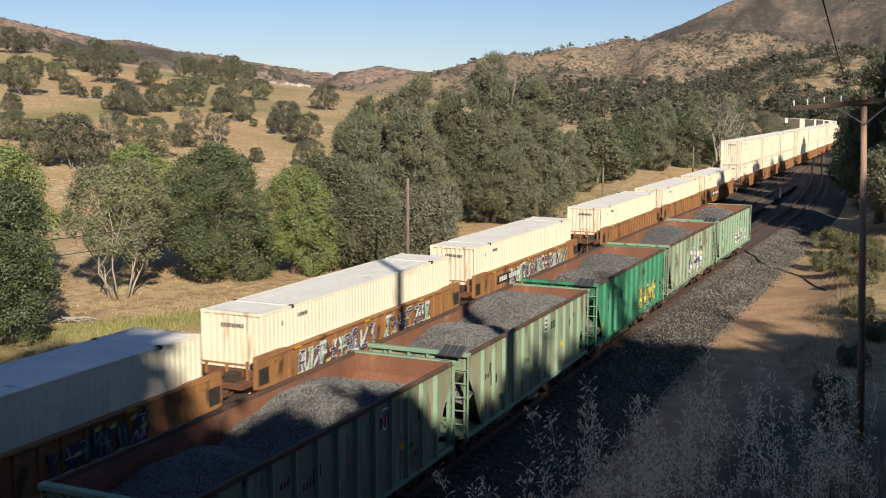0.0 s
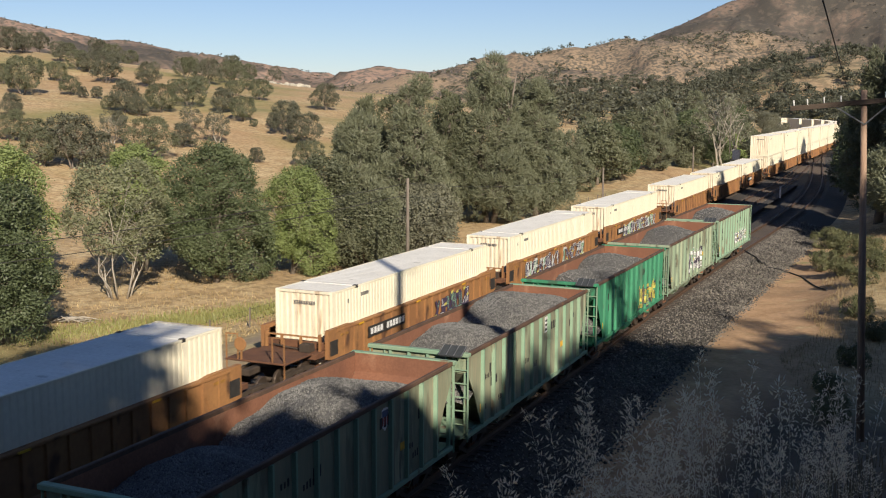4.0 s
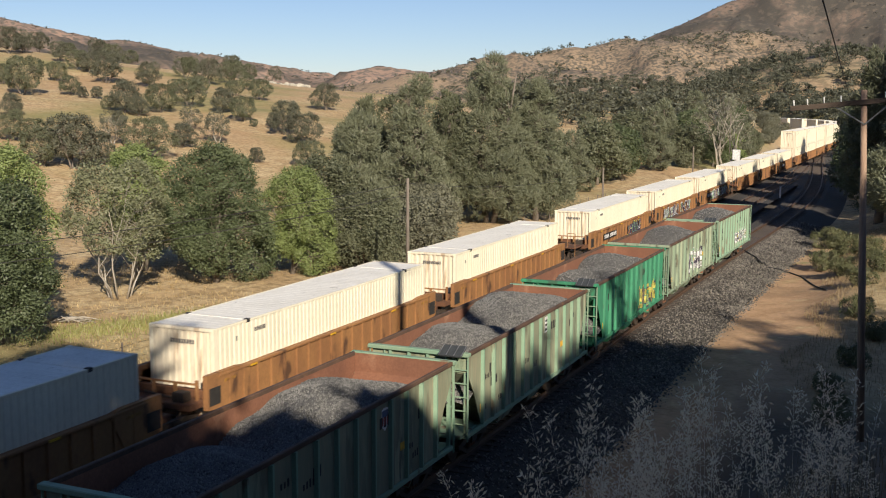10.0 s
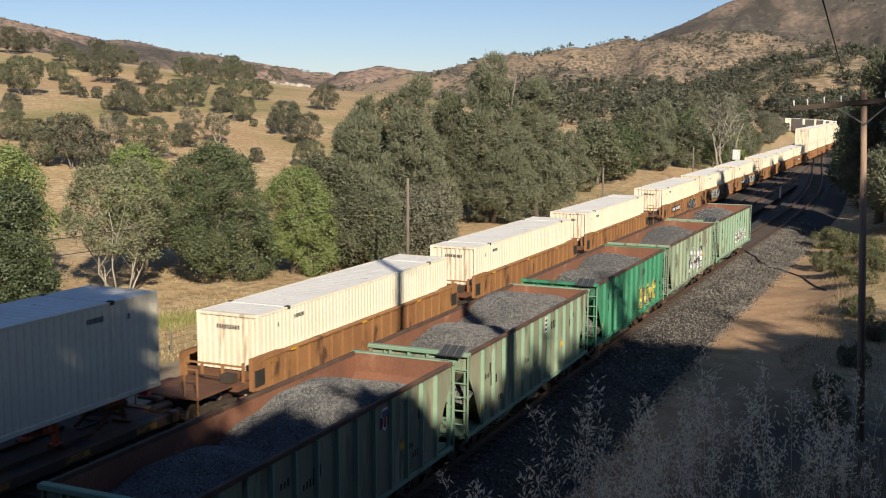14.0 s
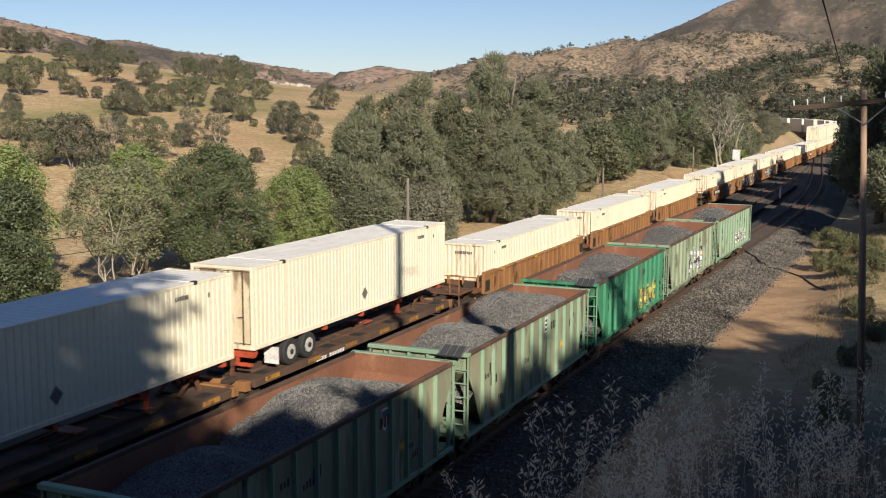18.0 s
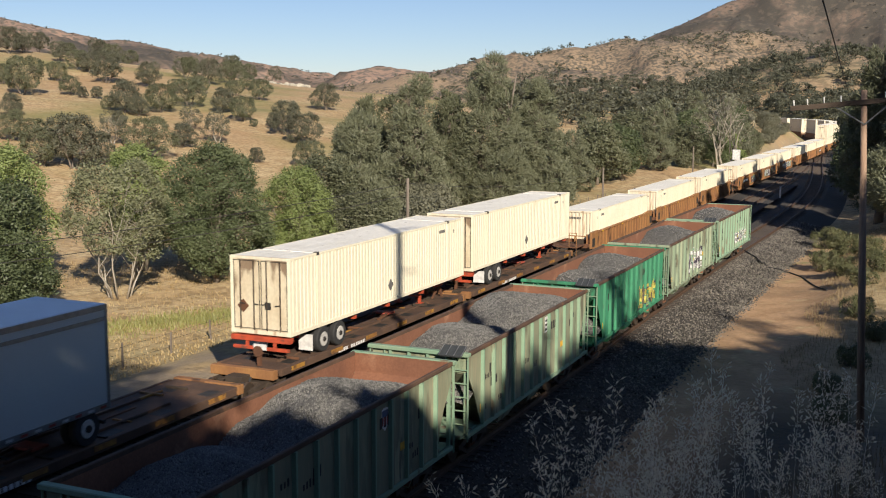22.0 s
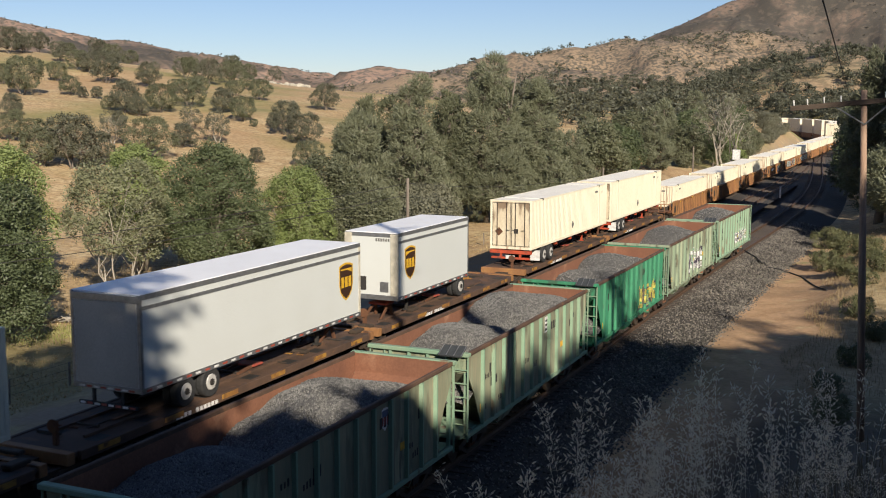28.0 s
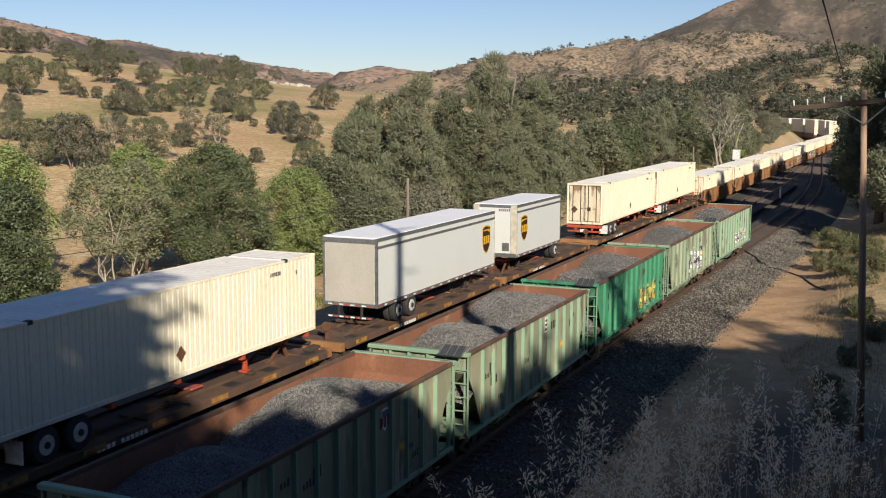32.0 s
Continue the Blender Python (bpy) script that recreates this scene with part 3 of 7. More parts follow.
def build_stones():
    """Loose ballast stones on the sunlit shoulder of the siding."""
    rg = np.random.default_rng(4)
    n = 26000
    y = 20 + 85 * rg.random(n) ** 0.8
    off = 1.0 + 3.4 * rg.random(n) ** 0.9
    sx = np.array([siding(v)[0] for v in np.linspace(15, 110, 200)])
    x = np.interp(y, np.linspace(15, 110, 200), sx) + off + rg.normal(0, 0.2, n)
    z = np.interp(off, [1.0, 1.7, 2.6, 4.6], [-0.21, -0.21, -0.45, -0.78])
    s = rg.uniform(0.035, 0.075, n) * np.where(y > 60, 1.25, 1.0)
    base = np.array([(1, 0, 0.1), (-0.2, 0.9, -0.1), (-0.9, -0.5, 0.0), (0.1, 0.1, 0.85), (0.0, 0.0, -0.6)])
    a = rg.random(n) * 6.28
    ca, sa = np.cos(a), np.sin(a)
    v = base[None] * s[:, None, None] * rg.uniform(0.7, 1.3, (n, 1, 3))
    vx, vy = v[..., 0] * ca[:, None] - v[..., 1] * sa[:, None], v[..., 0] * sa[:, None] + v[..., 1] * ca[:, None]
    V = np.stack([vx + x[:, None], vy + y[:, None], v[..., 2] + z[:, None]], -1).reshape(-1, 3)
    f = np.array([(0, 1, 3), (1, 2, 3), (2, 0, 3), (1, 0, 4), (2, 1, 4), (0, 2, 4)])
    F = (np.arange(n)[:, None, None] * 5 + f[None]).reshape(-1, 3)
    tagged(new("ballast_stones", mesh_np("ballast_stones", V, F, M["stones"])), "loose grey crushed stones on the track shoulder", "gravel", kind="stuff")


build_stones()

# ---- rolling stock: shared pieces ----
MOVERS = []      # (thing, distance along the train of its middle, height, turned about)
CL, CW, CH = 16.15, 2.59, 2.90


def corrugated(g, axis, a, b, base, depth, lo, hi, pitch, out, flat=0.4):
    """A corrugated steel wall: ridges run upwards from lo to hi; base is its plane, out the side it faces."""
    n = int(round((b - a) / pitch))
    p = (b - a) / n
    line = []
    for i in range(n):
        t = a + i * p
        for u, d in ((0.0, 0), (flat, 0), (flat + 0.1, 1), (0.9, 1)):
            line.append((t + u * p, base - out * depth * d))
    line.append((b, base))
    o = len(g.v)
    for z in (lo, hi):
        g.v += [((t, w, z) if axis == 0 else (w, t, z)) for t, w in line]
    m = len(line)
    flip = (axis == 1) == (out > 0)
    for i in range(m - 1):
        f = (o + i, o + i + 1, o + m + i + 1, o + m + i)
        g.f.append(f if flip else f[::-1])
    return g


def bars(spec):
    """Flat bars standing for lettering: (x0, x1, y0, y1, z0, z1) boxes."""
    g = G()
    for s in spec:
        g.box(*s)
    return g


def build_container():
    t = thing("shipping_container", "cream-painted corrugated steel container with rust streaks", "container", "containers on the moving train")
    h, w = CL / 2, CW / 2
    for s in (-1, 1):
        part("side_panel", corrugated(G(), 1, -h + 0.12, h - 0.12, s * (w - 0.012), 0.017, 0.14, CH - 0.09, 0.262, s, 0.62), M["cream"], t)
        part("top_rail", G().box(s * w - (0.09 if s > 0 else 0), s * w + (0.09 if s < 0 else 0), -h + 0.1, h - 0.1, CH - 0.09, CH - 0.012, 0.012), M["cream"], t)
        part("bottom_rail", G().box(s * w - (0.08 if s > 0 else 0), s * w + (0.08 if s < 0 else 0), -h + 0.1, h - 0.1, 0.0, 0.15, 0.012), M["cream"], t)
        for e in (-1, 1):
            part("corner_post", G().box(min(s * w, s * (w - 0.13)), max(s * w, s * (w - 0.13)), min(e * h, e * (h - 0.14)), max(e * h, e * (h - 0.14)), 0.11, CH - 0.11, 0.014), M["cream"], t)
            for z in (0.0, CH - 0.118):
                part("corner_casting", G().box(min(s * (w + 0.004), s * (w - 0.16)), max(s * (w + 0.004), s * (w - 0.16)), min(e * (h + 0.004), e * (h - 0.17)), max(e * (h + 0.004), e * (h - 0.17)), z, z + 0.118, 0.012), M["cream"], t)
            # lifting posts and castings at the forty-foot points
            y = e * (h - 1.98)
            part("lifting_post", G().box(min(s * (w + 0.006), s * (w - 0.06)), max(s * (w + 0.006), s * (w - 0.06)), y - 0.075, y + 0.075, 0.12, CH - 0.1), M["cream"], t)
            part("lifting_casting", G().box(min(s * (w + 0.012), s * (w - 0.15)), max(s * (w + 0.012), s * (w - 0.15)), y - 0.09, y + 0.09, CH - 0.115, CH + 0.012, 0.012), M["dark"], t, "dark worn lifting casting")
    g = G()
    n = 46
    line = []
    for i in range(n):
        y = -h + 0.2 + (CL - 0.4) * i / n
        line += [(y, CH - 0.024), (y + 0.16, CH - 0.024), (y + 0.20, CH - 0.016), (y + 0.31, CH - 0.016)]
    line.append((h - 0.2, CH - 0.024))
    g.sheet(line, 0, -w + 0.085, w - 0.085)
    g.f = [f[::-1] for f in g.f]
    part("roof", g, M["cream_roof"], t, "weathered off-white corrugated roof")
    for e in (-1, 1):
        y = e * (h - 1.98)
        part("roof_bow", G().box(-w + 0.15, w - 0.15, y - 0.07, y + 0.07, CH - 0.06, CH - 0.004), M["cream_roof"], t)
        part("end_header", G().box(-w + 0.13, w - 0.13, min(e * h, e * (h - 0.2)), max(e * h, e * (h - 0.2)), CH - 0.12, CH - 0.01, 0.012), M["cream_end"], t)
        part("end_sill", G().box(-w + 0.13, w - 0.13, min(e * h, e * (h - 0.12)), max(e * h, e * (h - 0.12)), 0.0, 0.16, 0.012), M["cream_end"], t)
    part("end_wall", corrugated(G(), 0, -w + 0.13, w - 0.13, -h + 0.03, 0.05, 0.15, CH - 0.11, 0.255, -1), M["cream_end"], t, "ribbed end wall with rust streaks")
    for s in (-1, 1):
        d = part("door", G().box(min(s * 0.012, s * (w - 0.135)), max(s * 0.012, s * (w - 0.135)), h - 0.07, h - 0.02, 0.17, CH - 0.125, 0.01), M["door"], t, "rust-stained cream door")
        for gx in (0.03, 1.13):
            part("gasket", G().box(min(s * gx, s * (gx + 0.03)), max(s * gx, s * (gx + 0.03)), h - 0.022, h - 0.012, 0.2, CH - 0.15), M["dark"], d, "dark door gasket")
        for z in (0.2, CH - 0.18):
            part("gasket", G().box(min(s * 0.062, s * 1.128), max(s * 0.062, s * 1.128), h - 0.022, h - 0.012, z, z + 0.025), M["dark"], d, "dark door gasket")
        for x in (0.28, 0.86):
            part("locking_bar", G().tube([(s * x, h - 0.0, 0.16), (s * x, h - 0.0, CH - 0.14)], 0.026, 6), M["truck"], d)
        for z in (0.5, 0.95, 1.4, 1.85, 2.3):
            part("door_rib", G().box(min(s * 0.06, s * 1.12), max(s * 0.06, s * 1.12), h - 0.022, h - 0.008, z, z + 0.04), M["door"], d)
        for x in (0.28, 0.86):
            part("handle", G().bar((s * x, h + 0.02, 1.15), (s * (x - 0.2), h + 0.025, 1.12), 0.03), M["dark"], d)
    # dark lettering bars near both ends of each long side, on the front wall and a hazard diamond
    for s in (-1, 1):
        x0, x1 = sorted((s * (w + 0.002), s * (w - 0.02)))
        e = -1
        spec = [(x0, x1, e * (h - 2.35) + 0.115 * i * -e, e * (h - 2.35) + 0.115 * i * -e + 0.075, CH - 0.50, CH - 0.36) for i in range(6)]
        part("marking", bars(spec), M["mark"], t, "dark painted marking")
        spec = [(x0, x1, e * (h - 1.25) + 0.13 * i * -e, e * (h - 1.25) + 0.13 * i * -e + 0.08, CH - 0.62, CH - 0.46) for i in range(1)]
        part("marking", bars(spec), M["mark"], t, "dark painted marking")
    part("marking", bars([(-0.45 + 0.11 * i, -0.45 + 0.11 * i + 0.07, -h + 0.008, -h + 0.03, CH - 0.56, CH - 0.42) for i in range(9)]), M["mark"], t, "dark painted marking")
    return t


def build_truck(parent, y, wb=1.7, label=""):
    """A two-axle bogie of a freight car, with wheels, side frames and bolster."""
    b = part("truck", G().box(-1.15, 1.15, y - 0.2, y + 0.2, 0.42, 0.66, 0.03), M["truck"], parent, "grimy steel bogie")
    for s in (-1, 1):
        g = G()
        g.bar((s * 1.02, y - wb / 2 - 0.25, 0.5), (s * 1.02, y - 0.45, 0.62), 0.16, 0.18)
        g.bar((s * 1.02, y - 0.5, 0.62), (s * 1.02, y + 0.5, 0.62), 0.17, 0.16)
        g.bar((s * 1.02, y + 0.45, 0.62), (s * 1.02, y + wb / 2 + 0.25, 0.5), 0.16, 0.18)
        g.bar((s * 1.02, y - 0.5, 0.24), (s * 1.02, y + 0.5, 0.24), 0.15, 0.12)
        g.bar((s * 1.02, y - 0.5, 0.26), (s * 1.02, y - wb / 2, 0.46), 0.14, 0.12)
        g.bar((s * 1.02, y + 0.5, 0.26), (s * 1.02, y + wb / 2, 0.46), 0.14, 0.12)
        part("side_frame", g, M["truck"], b)
        for k in range(-1, 2):
            part("spring", G().tube([(s * 1.02, y + k * 0.17, 0.28), (s * 1.02, y + k * 0.17, 0.56)], 0.07, 7), M["rust"], b)
    for a in (-1, 1):
        part("axle", G().tube([(-0.95, y + a * wb / 2, 0.42), (0.95, y + a * wb / 2, 0.42)], 0.08, 8), M["truck"], b)
        for s in (-1, 1):
            part("wheel", G().disc((s * 0.76, y + a * wb / 2, 0.42), (1, 0, 0), 0.42, 0.13, 20, 1), M["wheel"], b)
    return b


UNIT = 19.7


def build_well_unit(lead=False, tail=False, simple=False):
    """One platform of an articulated well car; its middle is the middle of the well."""
    t = thing("well_car", "rust-brown articulated well car carrying a container", "well car", "well cars of the moving train")
    h = 8.45
    sill = 1.72
    for s in (-1, 1):
        x0, x1 = sorted((s * 1.36, s * 1.48))
        sd = part("side_sill", G().box(x0, x1, -h, h, 0.42, sill, 0.012), M["car_brown"], t, "rusty orange-brown side sill")
        a0, a1 = sorted((s * 1.33, s * 1.56))
        part("top_chord", G().box(a0, a1, -h + 0.3, h - 0.3, sill - 0.004, sill + 0.09, 0.015), M["car_brown"], t)
        part("bottom_chord", G().box(a0, a1, -h + 0.3, h - 0.3, 0.30, 0.418, 0.015), M["car_brown"], t)
        if s > 0 or not simple:
            for i in range(19):
                y = -h + 0.9 + i * (2 * h - 1.8) / 18
                r0, r1 = sorted((s * 1.482, s * 1.55))
                part("rib", G().box(r0, r1, y - 0.04, y + 0.04, 0.42, sill - 0.006), M["car_brown"], sd)
            for i, y in enumerate((-6.2, -0.8, 4.4)):
                r0, r1 = sorted((s * 1.556, s * 1.572))
                part("reflector", G().box(r0, r1, y - 0.2, y + 0.2, sill - 0.02, sill + 0.05), M["yellow"], sd, "yellow reflector")
        # raised ends of the sill
        for e in (-1, 1):
            g = G()
            y0, y1, y2 = e * (h - 1.9), e * (h - 1.3), e * (h + 0.35)
            pts = [(y0, sill + 0.085), (y1, sill + 0.16), (y2, sill + 0.16), (y2, 0.75), (y1, 0.55)]
            if e < 0:
                pts = pts[::-1]
            n = len(pts)
            xa, xb = sorted((s * 1.36, s * 1.53))
            g.add([(xa, a, b) for a, b in pts] + [(xb, a, b) for a, b in pts], [tuple(range(n))[::-1], tuple(range(n, 2 * n))] + [(i, (i + 1) % n, n + (i + 1) % n, n + i) for i in range(n)])
            ep = part("sill_end", g, M["car_brown"], t)
            if s > 0 or not simple:
                b0, b1 = sorted((s * 1.532, s * 1.545))
                part("marking", bars([(b0, b1, e * (h - 0.9) - 0.3, e * (h - 0.9) + 0.3, 1.5, 1.6)]), M["yellow_old"], ep, "worn yellow marking")
                part("plate", bars([(b0, b1, e * (h - 0.05) - 0.3, e * (h - 0.05) + 0.3, 0.86, 1.44)]), M["dark"], ep, "dark equipment plate")
    part("well_floor", G().box(-1.30, 1.30, -h + 0.2, h - 0.2, 0.27, 0.345), M["rust"], t)
    for e in (-1, 1):
        part("end_platform", G().box(-1.34, 1.34, min(e * (h - 0.1), e * (h + 1.0)), max(e * (h - 0.1), e * (h + 1.0)), 0.85, 1.08, 0.03), M["rust"], t)
        part("bulkhead", G().box(-1.35, 1.35, min(e * (h + 0.02), e * (h + 0.22)), max(e * (h + 0.02), e * (h + 0.22)), 1.082, 1.36, 0.02), M["rust"], t)
        for x in (-1.2, -0.5, 0.35, 1.2):
            part("end_post", G().bar((x, e * (h + 0.45), 1.07), (x, e * (h + 0.45), 1.5 + 0.2 * abs(x)), 0.09), M["car_brown"], t)
        part("end_rail", G().bar((-1.2, e * (h + 0.45), 1.6), (1.2, e * (h + 0.45), 1.6), 0.06), M["car_brown"], t)
        part("valve_box", G().box(0.55, 1.0, min(e * (h + 0.5), e * (h + 0.9)), max(e * (h + 0.5), e * (h + 0.9)), 1.075, 1.4, 0.03), M["truck"], t)
        part("air_pipe", G().tube([(-1.0, e * (h + 0.3), 1.14), (-0.2, e * (h + 0.7), 1.2), (0.4, e * (h + 0.6), 1.12)], 0.04, 6), M["truck"], t)
    part("drawbar", G().box(-0.3, 0.3, -UNIT / 2 - 0.1, -h - 0.9, 0.72, 1.0, 0.04), M["truck"], t)
    part("drawbar", G().box(-0.3, 0.3, h + 0.9, UNIT / 2 + 0.1, 0.72, 1.0, 0.04), M["truck"], t)
    build_truck(t, -UNIT / 2 - (0.4 if tail else 0.0))
    if lead:
        build_truck(t, UNIT / 2 + 0.4)
    if tail:
        part("end_deck", G().box(-1.3, 1.3, -UNIT / 2 - 1.7, -UNIT / 2 + 0.2, 1.09, 1.17, 0.02), M["rust"], t)
        part("coupler", G().box(-0.16, 0.16, -UNIT / 2 - 2.3, -UNIT / 2 - 1.6, 0.72, 0.98, 0.04), M["truck"], t)
        for x in (-1.25, 1.25):
            la = part("ladder", G().bar((x, -UNIT / 2 - 1.66, 0.5), (x, -UNIT / 2 - 1.66, 2.1), 0.04), M["car_brown"], t)
            part("rung", G().bar((x, -UNIT / 2 - 1.66, 2.1), (x * 0.6, -UNIT / 2 - 1.66, 2.1), 0.04), M["car_brown"], la)
            part("rung", G().bar((x * 0.6, -UNIT / 2 - 1.66, 2.1), (x * 0.6, -UNIT / 2 - 1.66, 1.17), 0.04), M["car_brown"], la)
        bw = part("brake_wheel", G().disc((-0.6, -UNIT / 2 - 1.72, 1.75), (0, 1, 0), 0.26, 0.05, 16), M["car_brown"], t)
        part("stem", G().bar((-0.6, -UNIT / 2 - 1.66, 1.1), (-0.6, -UNIT / 2 - 1.66, 1.75), 0.06), M["car_brown"], bw)
    return t


def strokes(seed, y0, y1, z0, z1, x, tint):
    """Sprayed shapes that spell nothing: tall leaning strokes with a dark ground and thin pale edges."""
    rnd = random.Random(seed)
    sets = {k: G() for k in ("graf_w", "graf_y", "graf_g", "graf_p")}
    h = z1 - z0
    y, i = y0, 0
    while y < y1 - 0.3:
        w = min(rnd.uniform(0.42, 0.72) * h, y1 - y)
        lean = rnd.uniform(-0.12, 0.22) * h
        lo, hi = z0 + rnd.uniform(0.0, 0.14) * h, z1 - rnd.uniform(0.0, 0.16) * h
        grid = [(y + a * w + lean * b, lo + b * (hi - lo)) for a in (0.12, 0.5, 0.85) for b in (0.06, 0.5, 0.94)]
        legs = rnd.sample([(0, 2), (6, 8), (2, 8), (1, 7), (0, 6), (2, 4), (4, 6), (0, 4), (4, 8), (3, 5)], rnd.randint(4, 6))
        fill = rnd.choice(("graf_g", "graf_p", "graf_p")) if tint != "graf_p" else rnd.choice(("graf_g", "graf_w"))
        for a, b in legs:
            p, q = grid[a], grid[b]
            k = 0.0006 * (i % 5)
            sets["graf_p"].add(*slab(x + k, p[0] + 0.05, max(z0, p[1] - 0.05), q[0] + 0.05, max(z0, q[1] - 0.05), 0.19 * h))
            sets[tint].add(*slab(x + 0.004 + k, *p, *q, rnd.uniform(0.11, 0.15) * h))
            if rnd.random() < 0.75:
                sets[fill].add(*slab(x + 0.008 + k, p[0] * 0.9 + q[0] * 0.1, p[1] * 0.9 + q[1] * 0.1, q[0] * 0.92 + p[0] * 0.08, q[1] * 0.92 + p[1] * 0.08, (0.085 if tint != "graf_p" else 0.035) * h))
            i += 1
        if rnd.random() < 0.5:
            c = rnd.choice(grid)
            sets["graf_y"].add(*slab(x + 0.011, c[0] - 0.12, c[1], c[0] + 0.12, c[1] + 0.05, 0.12))
        y += w * rnd.uniform(0.9, 1.1)
    return sets


def slab(x, y0, z0, y1, z1, w):
    d = math.hypot(y1 - y0, z1 - z0) or 1
    a, b = -(z1 - z0) / d * w / 2, (y1 - y0) / d * w / 2
    v = [(x, y0 + a, z0 + b), (x, y0 - a, z0 - b), (x, y1 - a, z1 - b), (x, y1 + a, z1 + b)]
    v += [(x - 0.006, p, q) for _, p, q in v]
    return v, [(0, 1, 2, 3), (4, 7, 6, 5), (0, 4, 5, 1), (1, 5, 6, 2), (2, 6, 7, 3), (3, 7, 4, 0)]


GRAF = {"graf_w": "white spray-painted scrawl", "graf_y": "yellow spray paint", "graf_g": "green spray paint", "graf_p": "dark spray-paint outline"}


def rib_strokes(g, a, ribs, key):
    """The same paint where it crosses the ribs: dashes on the slanting side and the face of each rib."""
    seed, y0, y1, z0, z1, x, tint = a
    rnd = random.Random(seed * 7 + len(key))
    w = x - 0.012
    for yr in ribs:
        if y0 < yr < y1:
            for i in range(7 if key == tint else 2):
                z = rnd.uniform(z0 + 0.1, z1 - 0.35)
                hh = rnd.uniform(0.08, 0.26)
                for p, q in (((w + 0.004, yr - 0.075), (w + 0.095, yr - 0.039)), ((w + 0.095, yr - 0.034), (w + 0.095, yr + 0.034))):
                    v = [(*p, z), (*q, z), (*q, z + hh), (*p, z + hh)]
                    g.add(v + [(c[0] - 0.004, c[1] + 0.003, c[2]) for c in v], [(0, 1, 2, 3), (7, 6, 5, 4), (0, 4, 5, 1), (1, 5, 6, 2), (2, 6, 7, 3), (3, 7, 4, 0)])


def graffiti(t, *a, ribs=(), **k):
    for key, g in strokes(*a, **k).items():
        if g.v:
            if ribs:
                rib_strokes(g, a, ribs, key)
            tagged(part("graffiti", g, M[key], t, GRAF[key]), GRAF[key], kind="stuff")


def build_chassis():
    """A container chassis on road wheels: legs in front (+Y), two axles behind, bumper at the rear."""
    t = thing("container_chassis", "red-orange container chassis with dual road wheels", "trailer chassis", "trailers on the moving train")
    z = 1.06      # deck height
    h = CL / 2
    for s in (-1, 1):
        part("frame_rail", G().box(s * 0.45 - 0.06, s * 0.45 + 0.06, -h + 0.2, h - 0.3, 1.78, 1.96, 0.01), M["orange"], t)
    for y in (-h + 0.25, -3, 0, 3.5, h - 0.4):
        part("crossmember", G().box(-1.2, 1.2, y - 0.09, y + 0.09, 1.84, 1.985, 0.01), M["orange"], t)
    for y in (-h + 2.35, -h + 3.6):
        ax = part("axle", G().tube([(-1.0, y, z + 0.5), (1.0, y, z + 0.5)], 0.07, 8), M["dark"], t)
        part("suspension", G().box(-0.55, 0.55, y - 0.3, y + 0.3, z + 0.5, 1.79, 0.03), M["orange"], t)
        for s in (-1, 1):
            for x in (0.86, 1.17):
                ty = part("tyre", G().disc((s * x, y, z + 0.5), (1, 0, 0), 0.5, 0.27, 24, 1), M["rubber"], ax, "black tyre", smooth=False)
            part("rim", G().disc((s * 1.255, y, z + 0.5), (1, 0, 0), 0.29, 0.12, 18, 0), M["rim"], ax, "white wheel rim")
            part("hub", G().disc((s * 1.31, y, z + 0.5), (1, 0, 0), 0.1, 0.1, 10, 0), M["dark"], ax)
    for s in (-1, 1):
        part("mud_flap", G().box(s * 1.0 - 0.3, s * 1.0 + 0.3, -h + 1.50, -h + 1.53, z + 0.2, z + 0.82), M["white"], t, "white mud flap")
        lg = part("landing_leg", G().bar((s * 0.55, h - 3.6, 1.8), (s * 0.55, h - 3.6, z + 0.15), 0.13), M["orange"], t)
        part("foot", G().box(s * 0.55 - 0.15, s * 0.55 + 0.15, h - 3.75, h - 3.45, z + 0.09, z + 0.15), M["orange"], lg)
        part("brace", G().bar((s * 0.55, h - 3.6, z + 0.45), (s * 0.45, h - 5.0, 1.8), 0.08), M["orange"], lg)
    part("cross_brace", G().bar((-0.55, h - 3.6, z + 0.5), (0.55, h - 3.6, 1.7), 0.07), M["orange"], t)
    bp = part("bumper", G().box(-1.2, 1.2, -h - 0.05, -h + 0.06, z + 0.42, z + 0.55, 0.015), M["orange"], t, "red rear bumper")
    for s in (-1, 1):
        part("bumper_post", G().box(s * 0.6 - 0.06, s * 0.6 + 0.06, -h - 0.03, -h + 0.05, z + 0.55, 1.8), M["orange"], bp)
    part("rear_sill", G().box(-1.28, 1.28, -h - 0.06, -h + 0.15, 1.80, 2.0, 0.015), M["orange"], t)
    part("plate", G().box(-0.28, 0.28, -h - 0.075, -h - 0.062, 1.5, 1.72), M["white"], t, "pale blank plate")
    # king-pin stand that holds the nose
    st = part("nose_plate", G().box(-0.5, 0.5, h - 1.1, h - 0.3, 1.72, 1.79, 0.01), M["orange"], t)
    return t


